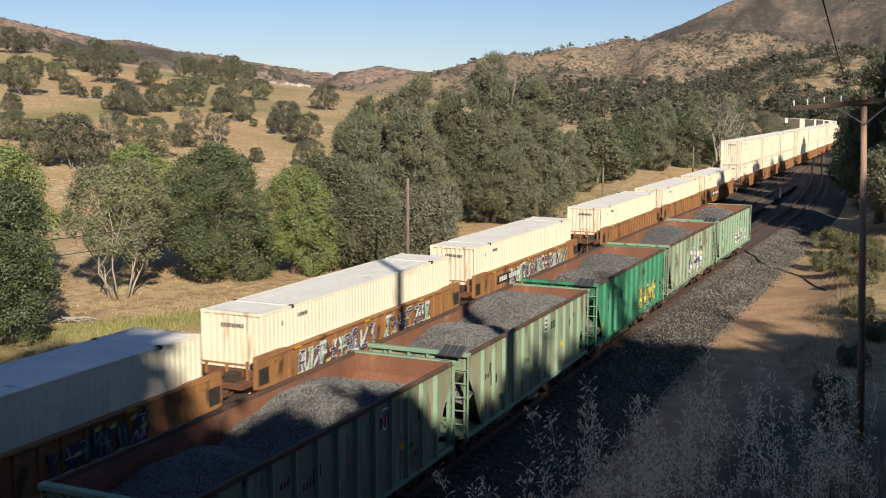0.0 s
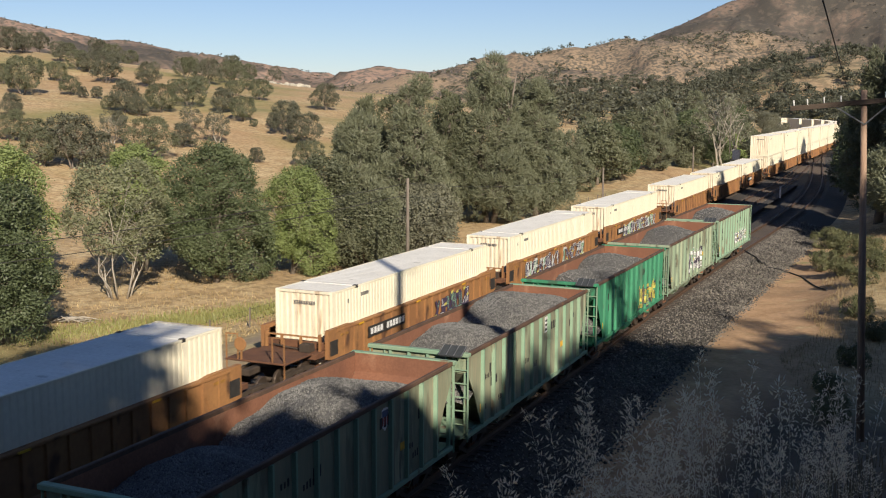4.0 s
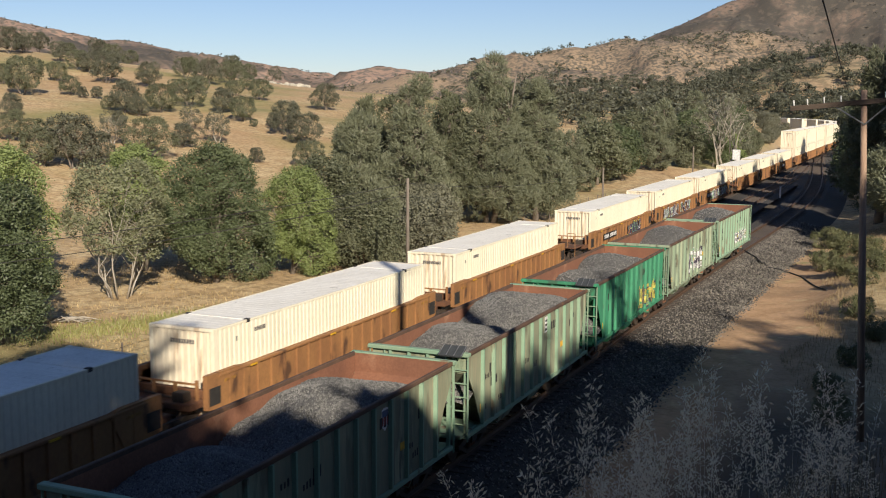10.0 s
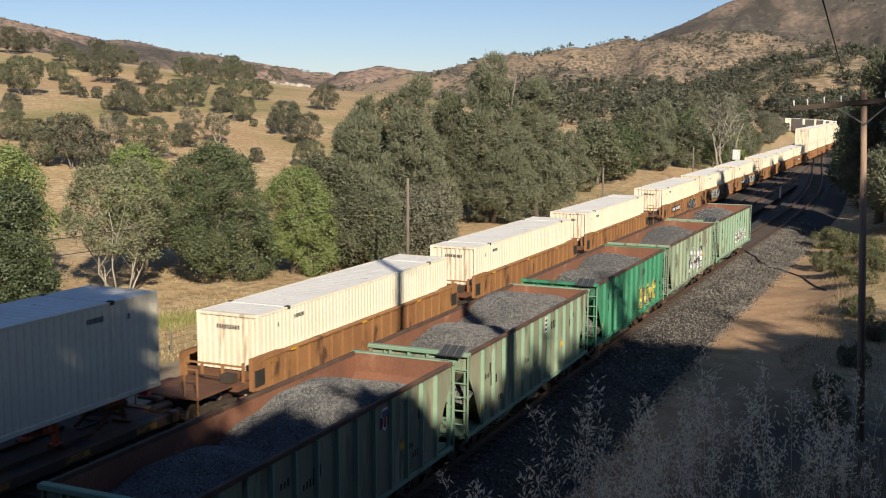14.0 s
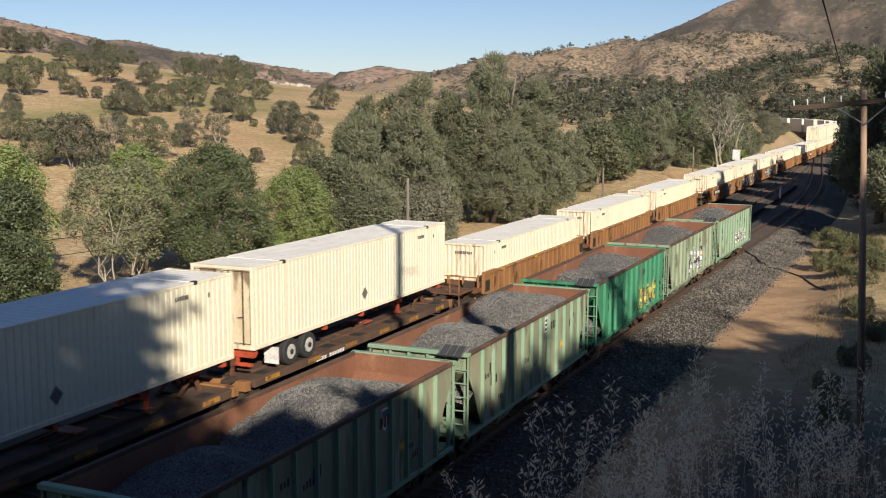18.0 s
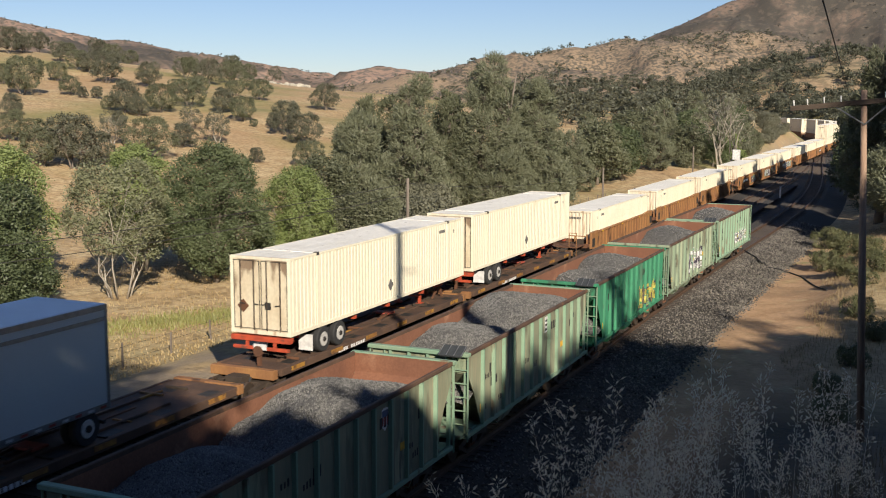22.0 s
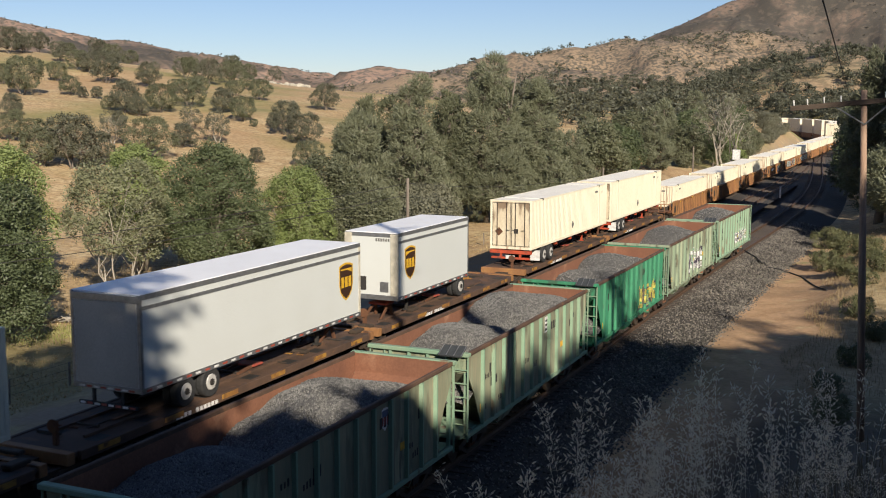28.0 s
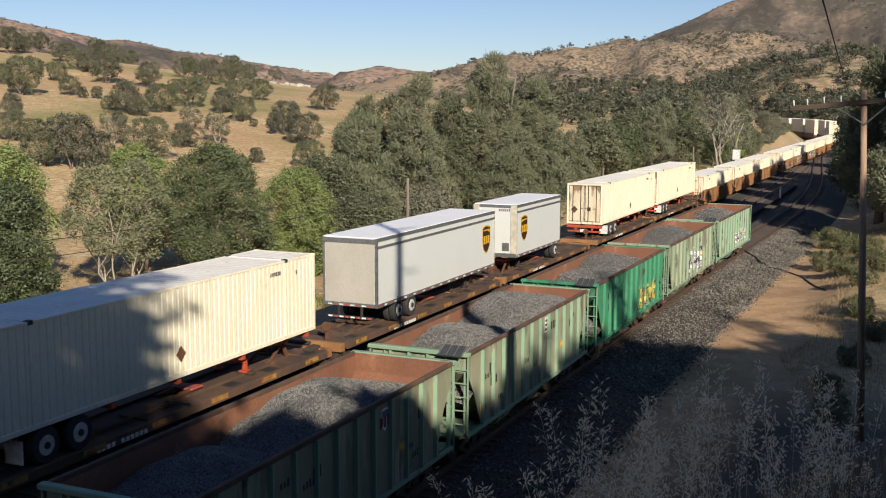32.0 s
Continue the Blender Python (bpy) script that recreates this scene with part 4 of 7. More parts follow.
def build_spine(length, hitch_at, label):
    """A low platform car for trailers, with its hitch stand and yellow side marks."""
    t = thing("trailer_platform_car", label, "flat car", "platform cars of the moving train")
    h = length / 2
    part("deck", G().box(-1.28, 1.28, -h + 0.3, h - 0.3, 0.90, 1.05, 0.02), M["deck"], t, "rust-brown deck")
    for s in (-1, 1):
        rl = part("side_rail", G().box(min(s * 1.26, s * 1.40), max(s * 1.26, s * 1.40), -h + 0.5, h - 0.5, 0.80, 1.075, 0.015), M["deck"], t)
        for i in range(6):
            y = -h + 1.6 + i * (length - 3.2) / 5
            part("reflector", G().box(min(s * 1.402, s * 1.415), max(s * 1.402, s * 1.415), y - 0.45, y + 0.45, 0.88, 1.04), M["yellow_old"], rl, "worn yellow stripe")
        part("wheel_guide", G().box(min(s * 0.55, s * 0.63), max(s * 0.55, s * 0.63), -h + 1.5, h - 3.0, 1.052, 1.13), M["deck"], t)
    part("centre_sill", G().box(-0.35, 0.35, -h - 0.5, h + 0.5, 0.55, 0.898, 0.02), M["truck"], t)
    y = hitch_at
    hs = part("hitch_stand", G().box(-0.45, 0.45, y - 0.35, y + 0.35, 1.6, 1.72, 0.02), M["orange"], t, "trailer hitch stand")
    for s in (-1, 1):
        part("strut", G().bar((s * 0.42, y - 0.9, 1.05), (s * 0.36, y, 1.62), 0.09), M["rust"], hs)
        part("strut", G().bar((s * 0.42, y + 0.3, 1.05), (s * 0.36, y + 0.1, 1.62), 0.11), M["rust"], hs)
    part("marking", bars([(1.402, 1.41, -h + 4.6 + 0.2 * i, -h + 4.74 + 0.2 * i, 0.82, 0.84 + 0.12) for i in range(11) if i != 4]), M["white"], t, "white stencilled marking")
    for e in (-1, 1):
        part("end_sill", G().box(-1.35, 1.35, min(e * (h - 0.3), e * (h - 0.02)), max(e * (h - 0.3), e * (h - 0.02)), 0.75, 1.1, 0.02), M["car_brown"], t)
        part("hose", G().tube([(0.4, e * h, 0.8), (0.45, e * (h + 0.25), 0.5), (0.4, e * (h + 0.5), 0.7)], 0.04, 6), M["rubber"], t)
    bs = part("brake_stand", G().box(0.28, 0.42, -h + 0.6, -h + 0.72, 1.052, 1.75, 0.02), M["rust"], t, "rusty brake stand")
    part("brake_wheel", G().disc((0.35, -h + 0.56, 1.62), (0, 1, 0), 0.2, 0.04, 16), M["rust"], bs)
    for x, yy, w2, l2, z2 in ((-0.7, 1.0, 0.5, 0.9, 0.22), (0.75, 1.6, 0.35, 0.7, 0.16), (-0.3, 2.4, 0.9, 0.25, 0.12), (0.6, -2.6, 0.6, 0.3, 0.14), (-0.7, -1.6, 0.3, 0.8, 0.1)):
        part("deck_fitting", G().box(x - w2 / 2, x + w2 / 2, hitch_at + yy - l2 / 2, hitch_at + yy + l2 / 2, 1.052, 1.052 + z2, 0.03), M["truck"], t)
    rnd = random.Random(int(length * 10) + int(hitch_at * 7))
    for i in range(15):
        x, yy = rnd.uniform(-1.0, 1.0), rnd.uniform(-h + 0.8, h - 0.8)
        w2, l2 = (rnd.uniform(0.5, 1.0), rnd.uniform(0.06, 0.12)) if i % 3 else (rnd.uniform(0.08, 0.16), rnd.uniform(0.8, 1.8))
        x = max(-1.2 + w2 / 2, min(1.2 - w2 / 2, x))
        part("deck_fitting", G().box(x - w2 / 2, x + w2 / 2, yy - l2 / 2, yy + l2 / 2, 1.052, 1.06 + rnd.uniform(0.02, 0.09), 0.01), M[rnd.choice(("truck", "truck", "rust", "dark", "yellow_old"))], t)
    for i in range(7):
        yy = -h + 1.4 + i * (length - 2.8) / 6 + rnd.uniform(-0.3, 0.3)
        # no holes are cut: flat dark plates imitate the shade inside openings
        part("deck_hole", G().box(-0.9, -0.3, yy - 0.3, yy + 0.3, 1.046, 1.0535), M["dark"], t, "flat dark patch painted as the shade of a deck opening")
        part("deck_hole", G().box(0.68, 1.15, yy - 0.2, yy + 0.45, 1.046, 1.0535), M["dark"], t, "flat dark patch painted as the shade of a deck opening")
    # the second hitch, folded down on the deck
    fy = hitch_at - 5.2 if hitch_at > 0 else hitch_at + 5.2
    fh = part("folded_hitch", G().box(-0.42, 0.42, fy - 0.3, fy + 0.3, 1.12, 1.2, 0.02), M["red"], t, "faded red folded hitch")
    for s in (-1, 1):
        part("arm", G().bar((s * 0.34, fy - 1.2, 1.08), (s * 0.3, fy - 0.2, 1.16), 0.09), M["rust"], fh)
    build_truck(t, -h + 0.1)
    return t


def build_van_trailer(length, tandem, badge_from_front, label):
    """A smooth-sided box trailer; nose at +Y."""
    t = thing("box_trailer", label, "trailer", "trailers on the moving train")
    h, w, z0, z1 = length / 2, 1.295, 2.02, 4.95
    body = part("body", G().box(-w, w, -h, h, z0, z1 - 0.05, 0.02), M["silver"], t, "grey-white smooth side panels")
    part("roof", G().box(-w + 0.02, w - 0.02, -h + 0.02, h - 0.02, z1 - 0.048, z1, 0.015), M["silver_roof"], t, "bright white roof")
    for s in (-1, 1):
        for za, zb in ((z1 - 0.17, z1 - 0.02), (z1 - 0.47, z1 - 0.36), (z0 - 0.06, z0 + 0.10)):
            part("side_rail", G().box(min(s * (w - 0.01), s * (w + 0.022)), max(s * (w - 0.01), s * (w + 0.022)), -h, h, za, zb), M["alu"], t)
        n = int(length / 0.48)
        for i in range(n):
            y = -h + 0.3 + i * (length - 0.6) / (n - 1)
            part("reflector", G().box(min(s * (w + 0.022), s * (w + 0.028)), max(s * (w + 0.022), s * (w + 0.028)), y - 0.12, y + 0.12, z0 - 0.02, z0 + 0.05), M["white"] if i % 2 else M["red"], t)
        for e in (-1, 1):
            part("corner_post", G().box(min(s * (w + 0.012), s * (w - 0.1)), max(s * (w + 0.012), s * (w - 0.1)), min(e * (h + 0.012), e * (h - 0.1)), max(e * (h + 0.012), e * (h - 0.1)), z0, z1 - 0.03, 0.012), M["alu"], t)
        # the shield badge: brown ground, gold rim and inner shape, no lettering
        yb = h - badge_from_front
        g, g2, g3 = G(), G(), G()
        out = [(-0.42, 0.46), (-0.2, 0.52), (0.0, 0.54), (0.2, 0.52), (0.42, 0.46), (0.42, -0.1), (0.36, -0.32), (0.2, -0.48), (0.0, -0.58), (-0.2, -0.48), (-0.36, -0.32), (-0.42, -0.1)]
        for gg, k, d in ((g, 1.18, 0.006), (g2, 1.06, 0.010), ):
            m = len(out)
            x1 = s * (w + d)
            vs = [(x1, yb + a * k * 1.1, 3.55 + b * k * 1.15) for a, b in out] + [(s * (w - 0.01), yb + a * k * 1.1, 3.55 + b * k * 1.15) for a, b in out]
            gg.add(vs, [tuple(range(m)), tuple(range(2 * m - 1, m - 1, -1))] + [(i, m + i, m + (i + 1) % m, (i + 1) % m) for i in range(m)])
        xg = (min(s * (w + 0.0), s * (w + 0.014)), max(s * (w + 0.0), s * (w + 0.014)))
        g3.add([(x, yb + a, z) for x in xg for a, z in ((-0.44, 4.05), (0.44, 4.05), (0.44, 3.86), (0.1, 3.98), (-0.44, 4.0))], [(0, 1, 2, 3, 4), (9, 8, 7, 6, 5)] + [(i, 5 + i, 5 + (i + 1) % 5, (i + 1) % 5) for i in range(5)])
        bd = part("badge", g, M["badge_gold"], t, "brown and gold shield badge")
        part("badge_field", g2, M["badge_brown"], bd)
        part("badge_swoosh", g3, M["badge_gold"], bd)
        for a in (-0.29, 0.0, 0.29):
            part("badge_bar", G().box(*xg, yb + a - 0.105, yb + a + 0.105, 3.3, 3.72), M["badge_gold"], bd)
    # rear door and nose fittings
    part("rear_door", G().box(-w + 0.13, w - 0.13, -h - 0.014, -h + 0.01, z0 + 0.12, z1 - 0.28, 0.008), M["silver_door"], t, "dirty grey roll-up rear door")
    part("rear_frame", G().box(-w, w, -h - 0.022, -h + 0.01, z1 - 0.27, z1 - 0.06, 0.008), M["alu"], t)
    part("rear_frame", G().box(-w, w, -h - 0.022, -h + 0.01, z0 - 0.05, z0 + 0.11, 0.008), M["alu"], t)
    part("nose_box", G().box(0.25, 0.85, h - 0.01, h + 0.05, z0 + 0.35, z0 + 0.95, 0.01), M["dark"], t, "dark connector box")
    part("nose_marking", bars([(-0.9 + 0.12 * i, -0.82 + 0.12 * i, h + 0.001, h + 0.006, z1 - 0.4, z1 - 0.26) for i in range(6)]), M["mark"], t)
    for s in (-1, 1):
        part("nose_post", G().box(min(s * (w + 0.014), s * (w - 0.34)), max(s * (w + 0.014), s * (w - 0.34)), h - 0.12, h + 0.03, z0 + 0.02, z1 - 0.04, 0.03), M["nose"], t, "wide cream nose corner post")
    part("nose_vent", G().box(-0.85, -0.45, h - 0.01, h + 0.03, z0 + 0.3, z0 + 0.75, 0.01), M["alu"], t)
    part("nose_sill", G().box(-w, w, h - 0.01, h + 0.035, z0 - 0.06, z0 + 0.16, 0.01), M["alu"], t)
    part("front_rail", G().box(-w, w, h - 0.01, h + 0.02, z1 - 0.2, z1 - 0.03, 0.008), M["alu"], t)
    ys = (-h + 2.1, -h + 3.4) if tandem else (-h + 0.9,)
    for y in ys:
        ax = part("axle", G().tube([(-1.0, y, 1.56), (1.0, y, 1.56)], 0.07, 8), M["dark"], t)
        part("suspension", G().box(-0.5, 0.5, y - 0.35, y + 0.35, 1.6, z0 - 0.061, 0.03), M["dark"], t)
        for s in (-1, 1):
            for x in (0.84, 1.14):
                part("tyre", G().disc((s * x, y, 1.56), (1, 0, 0), 0.5, 0.27, 24, 1), M["rubber"], ax, "black tyre")
            part("rim", G().disc((s * 1.235, y, 1.56), (1, 0, 0), 0.27, 0.12, 18, 0), M["rim"], ax, "pale steel wheel rim")
            part("hub", G().disc((s * 1.30, y, 1.56), (1, 0, 0), 0.11, 0.08, 10, 0), M["dark"], ax)
    for s in (-1, 1):
        lg = part("landing_leg", G().bar((s * 0.6, h - 2.3, z0), (s * 0.6, h - 2.3, 1.2), 0.12), M["dark"], t)
        part("foot", G().box(s * 0.6 - 0.14, s * 0.6 + 0.14, h - 2.44, h - 2.16, 1.14, 1.2), M["dark"], lg)
        part("brace", G().bar((s * 0.6, h - 2.3, 1.35), (s * 0.5, h - 1.4, z0), 0.07), M["dark"], lg)
    bp = part("bumper", G().box(-1.1, 1.1, -h - 0.02, -h + 0.08, 1.45, 1.56, 0.01), M["dark"], t)
    for i in range(8):
        part("reflector", G().box(-1.05 + 0.27 * i, -0.85 + 0.27 * i, -h - 0.026, -h - 0.0205, 1.47, 1.54), M["red"] if i % 2 else M["white"], bp)
        part("reflector", G().box(-1.05 + 0.27 * i, -0.85 + 0.27 * i, -h - 0.028, -h - 0.0225, 2.0, 2.06), M["red"] if i % 2 else M["white"], t)
    for s in (-1, 1):
        part("bumper_post", G().box(s * 0.55 - 0.05, s * 0.55 + 0.05, -h, -h + 0.07, 1.56, z0 - 0.05), M["dark"], t)
    return t


def place_mover(ob, mid, z=0.0, turn=0):
    MOVERS.append((ob, mid, z, turn))
    return ob


I4 = Matrix.Identity(4)


def build_train():
    box = build_container()
    unit = build_well_unit()
    lead = build_well_unit(lead=True)
    tail = build_well_unit(tail=True)
    far_unit = build_well_unit(simple=True)
    used = {}

    def take(ob):
        """The first use takes the thing itself, later uses a copy."""
        if ob in used:
            return copy_thing(ob, I4)
        used[ob] = 1
        return ob
    near = [-14.9, 4.95, 24.7, 48.1, 67.75, 87.35, 111.0, 130.6, 150.3]
    for i, u in enumerate(near):
        kind = (tail, unit, lead)[i % 3]
        car = place_mover(take(kind), u + CL / 2)
        place_mover(take(box), u + CL / 2, 0.35)
        if i == 4:
            graffiti(car, 3, -6.2, -0.2, 0.6, 1.66, 1.562, "graf_w")
            graffiti(car, 6, 0.6, 5.4, 0.6, 1.66, 1.562, "graf_w")
        if i == 3:
            graffiti(car, 9, 1.0, 5.2, 0.6, 1.6, 1.562, "graf_p")
        if i == 5:
            graffiti(car, 12, -4.0, 6.5, 0.6, 1.66, 1.562, "graf_w")
        if i in (3, 5, 8):
            part("marking", bars([(1.556, 1.566, -5.6, -2.2, 1.0, 1.46)]), M["dark"], car, "dark panel for the car's marking")
            part("marking", bars([(1.566, 1.574, -5.4 + 0.29 * j, -5.2 + 0.29 * j, 1.1, 1.36) for j in range(11) if j != 4]), M["white"], car, "white stencilled bars")
    for k in range(6):
        for j in range(3):
            u = 174.0 + k * 63.0 + j * UNIT
            place_mover(take(far_unit), u + CL / 2)
            place_mover(take(box), u + CL / 2, 0.35)
            place_mover(take(box), u + CL / 2, 0.35 + CH + 0.02)
    # trailers on platform cars
    ch = build_chassis()
    for u in (-36.35, -53.7, -109.4):
        place_mover(take(ch), u + CL / 2)
        c = place_mover(take(box), u + CL / 2, 2.06, 180)
        w, h = CW / 2, CL / 2
        part("hazard_diamond", G().add([(-w - 0.004, 0, 0.48), (-w - 0.004, 0.24, 0.74), (-w - 0.004, 0, 1.0), (-w - 0.004, -0.24, 0.74), (-w + 0.02, 0, 0.48), (-w + 0.02, 0.24, 0.74), (-w + 0.02, 0, 1.0), (-w + 0.02, -0.24, 0.74)],
                                        [(3, 2, 1, 0), (4, 5, 6, 7), (0, 1, 5, 4), (1, 2, 6, 5), (2, 3, 7, 6), (3, 0, 4, 7)]), M["mark" if u > -100 else "rust"], c, "dark hazard diamond" if u > -100 else "brown hazard diamond")
        part("placard", G().box(-0.45, -0.2, h - 0.018, h + 0.004, 0.95, 1.22), M["dark"], c, "dark square placard")
        part("placard", G().add([(0.75, h + 0.004, 0.78), (1.0, h + 0.004, 1.04), (0.75, h + 0.004, 1.3), (0.5, h + 0.004, 1.04), (0.75, h - 0.018, 0.78), (1.0, h - 0.018, 1.04), (0.75, h - 0.018, 1.3), (0.5, h - 0.018, 1.04)],
                                  [(0, 1, 2, 3), (7, 6, 5, 4), (4, 5, 1, 0), (5, 6, 2, 1), (6, 7, 3, 2), (7, 4, 0, 3)]), M["rust"], c, "rusty diamond placard")
    place_mover(build_van_trailer(7.95, False, 1.25, "short grey-white box trailer with a brown shield badge"), -71.25 + 7.95 / 2, 0, 180)
    place_mover(build_van_trailer(13.5, True, 1.15, "long grey-white box trailer with a brown shield badge"), -88.2 + 13.5 / 2)
    for u, ln, hitch in ((-37.0, 17.6, 7.1), (-55.0, 17.6, 7.6), (-73.2, 16.4, -5.3), (-91.4, 17.8, 6.9), (-109.9, 17.8, 6.8)):
        place_mover(build_spine(ln, hitch, "rust-brown platform car carrying a road trailer"), u + ln / 2)


build_train()

# ---- parked hopper cars ----
HOP_Z0, HOP_Z1, HOP_W = 1.12, 3.5, 1.51


def build_hopper(seed, length, paint, rib_paint, label, gadget):
    rnd = random.Random(seed)
    t = thing("hopper_car", label, "hopper car", "parked hopper cars")
    h, w = length / 2, HOP_W
    for s in (-1, 1):
        x0, x1 = sorted((s * w, s * (w - 0.03)))
        n = 14
        step = (length - 0.5) / (n - 1)
        sd = part("side_sheet", G().box(min(s * (w - 0.022), s * (w - 0.03)), max(s * (w - 0.022), s * (w - 0.03)), -h + 1.3, h - 1.3, HOP_Z0, HOP_Z1 - 0.12), M["rust"], t)
        bay = G().box(x0 + (0.01 if s > 0 else 0), x1 - (0.01 if s < 0 else 0), -step / 2, step / 2, HOP_Z0, HOP_Z1 - 0.12).mesh("panel", M[paint])
        for i in range(1, n - 2):
            part("panel", bay, None, sd, at=pose(0, -h + 0.25 + (i + 0.5) * step, 0))
        i0, i1 = sorted((s * (w - 0.032), s * (w - 0.04)))
        part("inner_sheet", G().box(i0, i1, -h + 0.05, h - 0.05, HOP_Z1 - 0.6, HOP_Z1 - 0.02), M["rust_in"], t, "rusty brown inner wall")
        part("inner_sheet", G().box(i0, i1, -h + 1.3, h - 1.3, 1.6, HOP_Z1 - 0.604), M["rust_in"], t, "rusty brown inner wall")
        for e in (-1, 1):
            # inner corner above the slope sheet
            tri = [(e * (h - 1.3), 1.84), (e * (h - 1.3), HOP_Z1 - 0.604), (e * (h - 0.06), HOP_Z1 - 0.604)]
            part("inner_corner", G().add([(i0, p, q) for p, q in tri] + [(i1, p, q) for p, q in tri], [(0, 1, 2), (5, 4, 3), (0, 3, 4, 1), (1, 4, 5, 2), (2, 5, 3, 0)]), M["rust_in"], t, "rusty brown inner wall")
            # end panel with a slanting free edge
            yo, yi, zt = e * (h - 0.06), e * (h - 0.25 - step), HOP_Z1 - 0.12
            pts = [(yi, HOP_Z0), (e * (h - 0.22 - step), HOP_Z0), (e * (h - 0.55), 2.2), (yo, HOP_Z1 - 0.62), (yo, zt), (yi, zt)]
            k = len(pts)
            xa, xb = (w - 0.02) * s, (w - 0.002) * s
            part("end_panel", G().add([(xa, p, q) for p, q in pts] + [(xb, p, q) for p, q in pts], [tuple(range(k)), tuple(range(k, 2 * k))[::-1]] + [(i, (i + 1) % k, k + (i + 1) % k, k + i) for i in range(k)]), M[paint], sd)
        for i in range(1, n - 1):
            y = -h + 0.25 + i * step
            r0, r1 = sorted((s * (w + 0.001), s * (w + 0.10)))
            part("rib", G().add([(s * w, y - 0.07, HOP_Z0), (s * (w + 0.09), y - 0.035, HOP_Z0), (s * (w + 0.09), y + 0.035, HOP_Z0), (s * w, y + 0.07, HOP_Z0),
                                 (s * w, y - 0.07, HOP_Z1 - 0.13), (s * (w + 0.09), y - 0.035, HOP_Z1 - 0.13), (s * (w + 0.09), y + 0.035, HOP_Z1 - 0.13), (s * w, y + 0.07, HOP_Z1 - 0.13)],
                                [(0, 1, 5, 4), (1, 2, 6, 5), (2, 3, 7, 6), (0, 3, 2, 1), (4, 5, 6, 7)] if s > 0 else [(4, 5, 1, 0), (5, 6, 2, 1), (6, 7, 3, 2), (1, 2, 3, 0), (7, 6, 5, 4)]), M[rib_paint], sd)
        c0, c1 = sorted((s * (w - 0.045), s * (w + 0.06)))
        part("top_chord", G().box(c0, c1, -h, h, HOP_Z1 - 0.125, HOP_Z1, 0.02), M["deck"], t, "worn rusty top edge")
        part("bottom_chord", G().box(c0, c1, -h, h, HOP_Z0 - 0.14, HOP_Z0 - 0.002, 0.02), M[rib_paint], t)
        # stains and lettering bars on the side
        if s > 0:
            for k, (y, z) in enumerate(((-h + 1.75, 2.55), (-h + 1.85, 2.1), (-h + 4.55, 2.5), (h - 4.3, 2.75), (h - 2.15, 2.45))):
                part("marking", bars([(w + 0.0005, w + 0.006, y + 0.2 * j, y + 0.2 * j + 0.13, z, z + 0.27) for j in range(3 if k % 2 else 2)]), M["dark"], sd, "dark painted bars of worn lettering")
            for k in range(6):
                y = rnd.uniform(-h + 1, h - 1.6)
                part("marking", bars([(w + 0.0005, w + 0.006, y + 0.13 * j, y + 0.13 * j + 0.06, 1.5 + 0.3 * (k % 5), 1.5 + 0.3 * (k % 5) + rnd.uniform(0.12, 0.2)) for j in range(rnd.randint(2, 5))]), M["dark"], sd, "dark painted marking")
            part("reflector", G().box(w + 0.0005, w + 0.008, -h + 1.0, -h + 1.3, 1.5, 1.75), M["yellow"], sd, "orange reflector")
            part("reflector", G().box(w + 0.0005, w + 0.008, h - 3.2, h - 2.9, 1.9, 2.1), M["yellow"], sd, "orange reflector")
    for e in (-1, 1):
        y = e * h
        ya, yb = sorted((y, y - e * 0.05))
        eh = part("end_sheet", G().box(-w, w, ya, yb, HOP_Z1 - 0.6, HOP_Z1 - 0.02, 0.01), M[paint], t)
        for x in (-0.9, -0.3, 0.3, 0.9):
            part("rib", G().box(x - 0.04, x + 0.04, min(y, y + e * 0.08), max(y, y + e * 0.08), HOP_Z1 - 0.6, HOP_Z1 - 0.13), M[rib_paint], eh)
        part("end_cap", G().box(-w - 0.1, w + 0.1, min(y - e * 0.06, y + e * 0.13), max(y - e * 0.06, y + e * 0.13), HOP_Z1 - 0.118, HOP_Z1 + 0.006, 0.02), M[rib_paint], t)
        # slope sheet under the end, outside painted, inside rusty
        yi = y - e * 2.6
        for k, (dz, key) in enumerate(((0.0, "rust_in"), (-0.05, paint))):
            vs = [(-w + 0.05, y - e * 0.06, HOP_Z1 - 0.56 + dz), (w - 0.05, y - e * 0.06, HOP_Z1 - 0.56 + dz), (w - 0.05, yi, 0.8 + dz), (-w + 0.05, yi, 0.8 + dz)]
            vs += [(a, b, c - 0.03) for a, b, c in vs]
            part("slope_sheet", G().add(vs, [(0, 1, 2, 3), (7, 6, 5, 4), (0, 4, 5, 1), (1, 5, 6, 2), (2, 6, 7, 3), (3, 7, 4, 0)]), M[key], t, "rusty inner slope" if key == "rust_in" else "")
        # inside face above the slope
        part("inner_end", G().box(-w + 0.045, w - 0.045, min(y - e * 0.055, y - e * 0.062), max(y - e * 0.055, y - e * 0.062), HOP_Z1 - 0.58, HOP_Z1 - 0.03), M["rust_in"], t, "rusty inner end wall")
        part("end_platform", G().box(-1.4, 1.4, min(y - e * 1.4, y + e * 0.2), max(y - e * 1.4, y + e * 0.2), 0.98, 1.10, 0.02), M[rib_paint], t)
        for x in (-w + 0.06, w - 0.06, -0.5, 0.5):
            part("end_post", G().bar((x, y - e * 0.06, 1.1), (x, y - e * 0.06, HOP_Z1 - 0.6), 0.09), M[rib_paint], t)
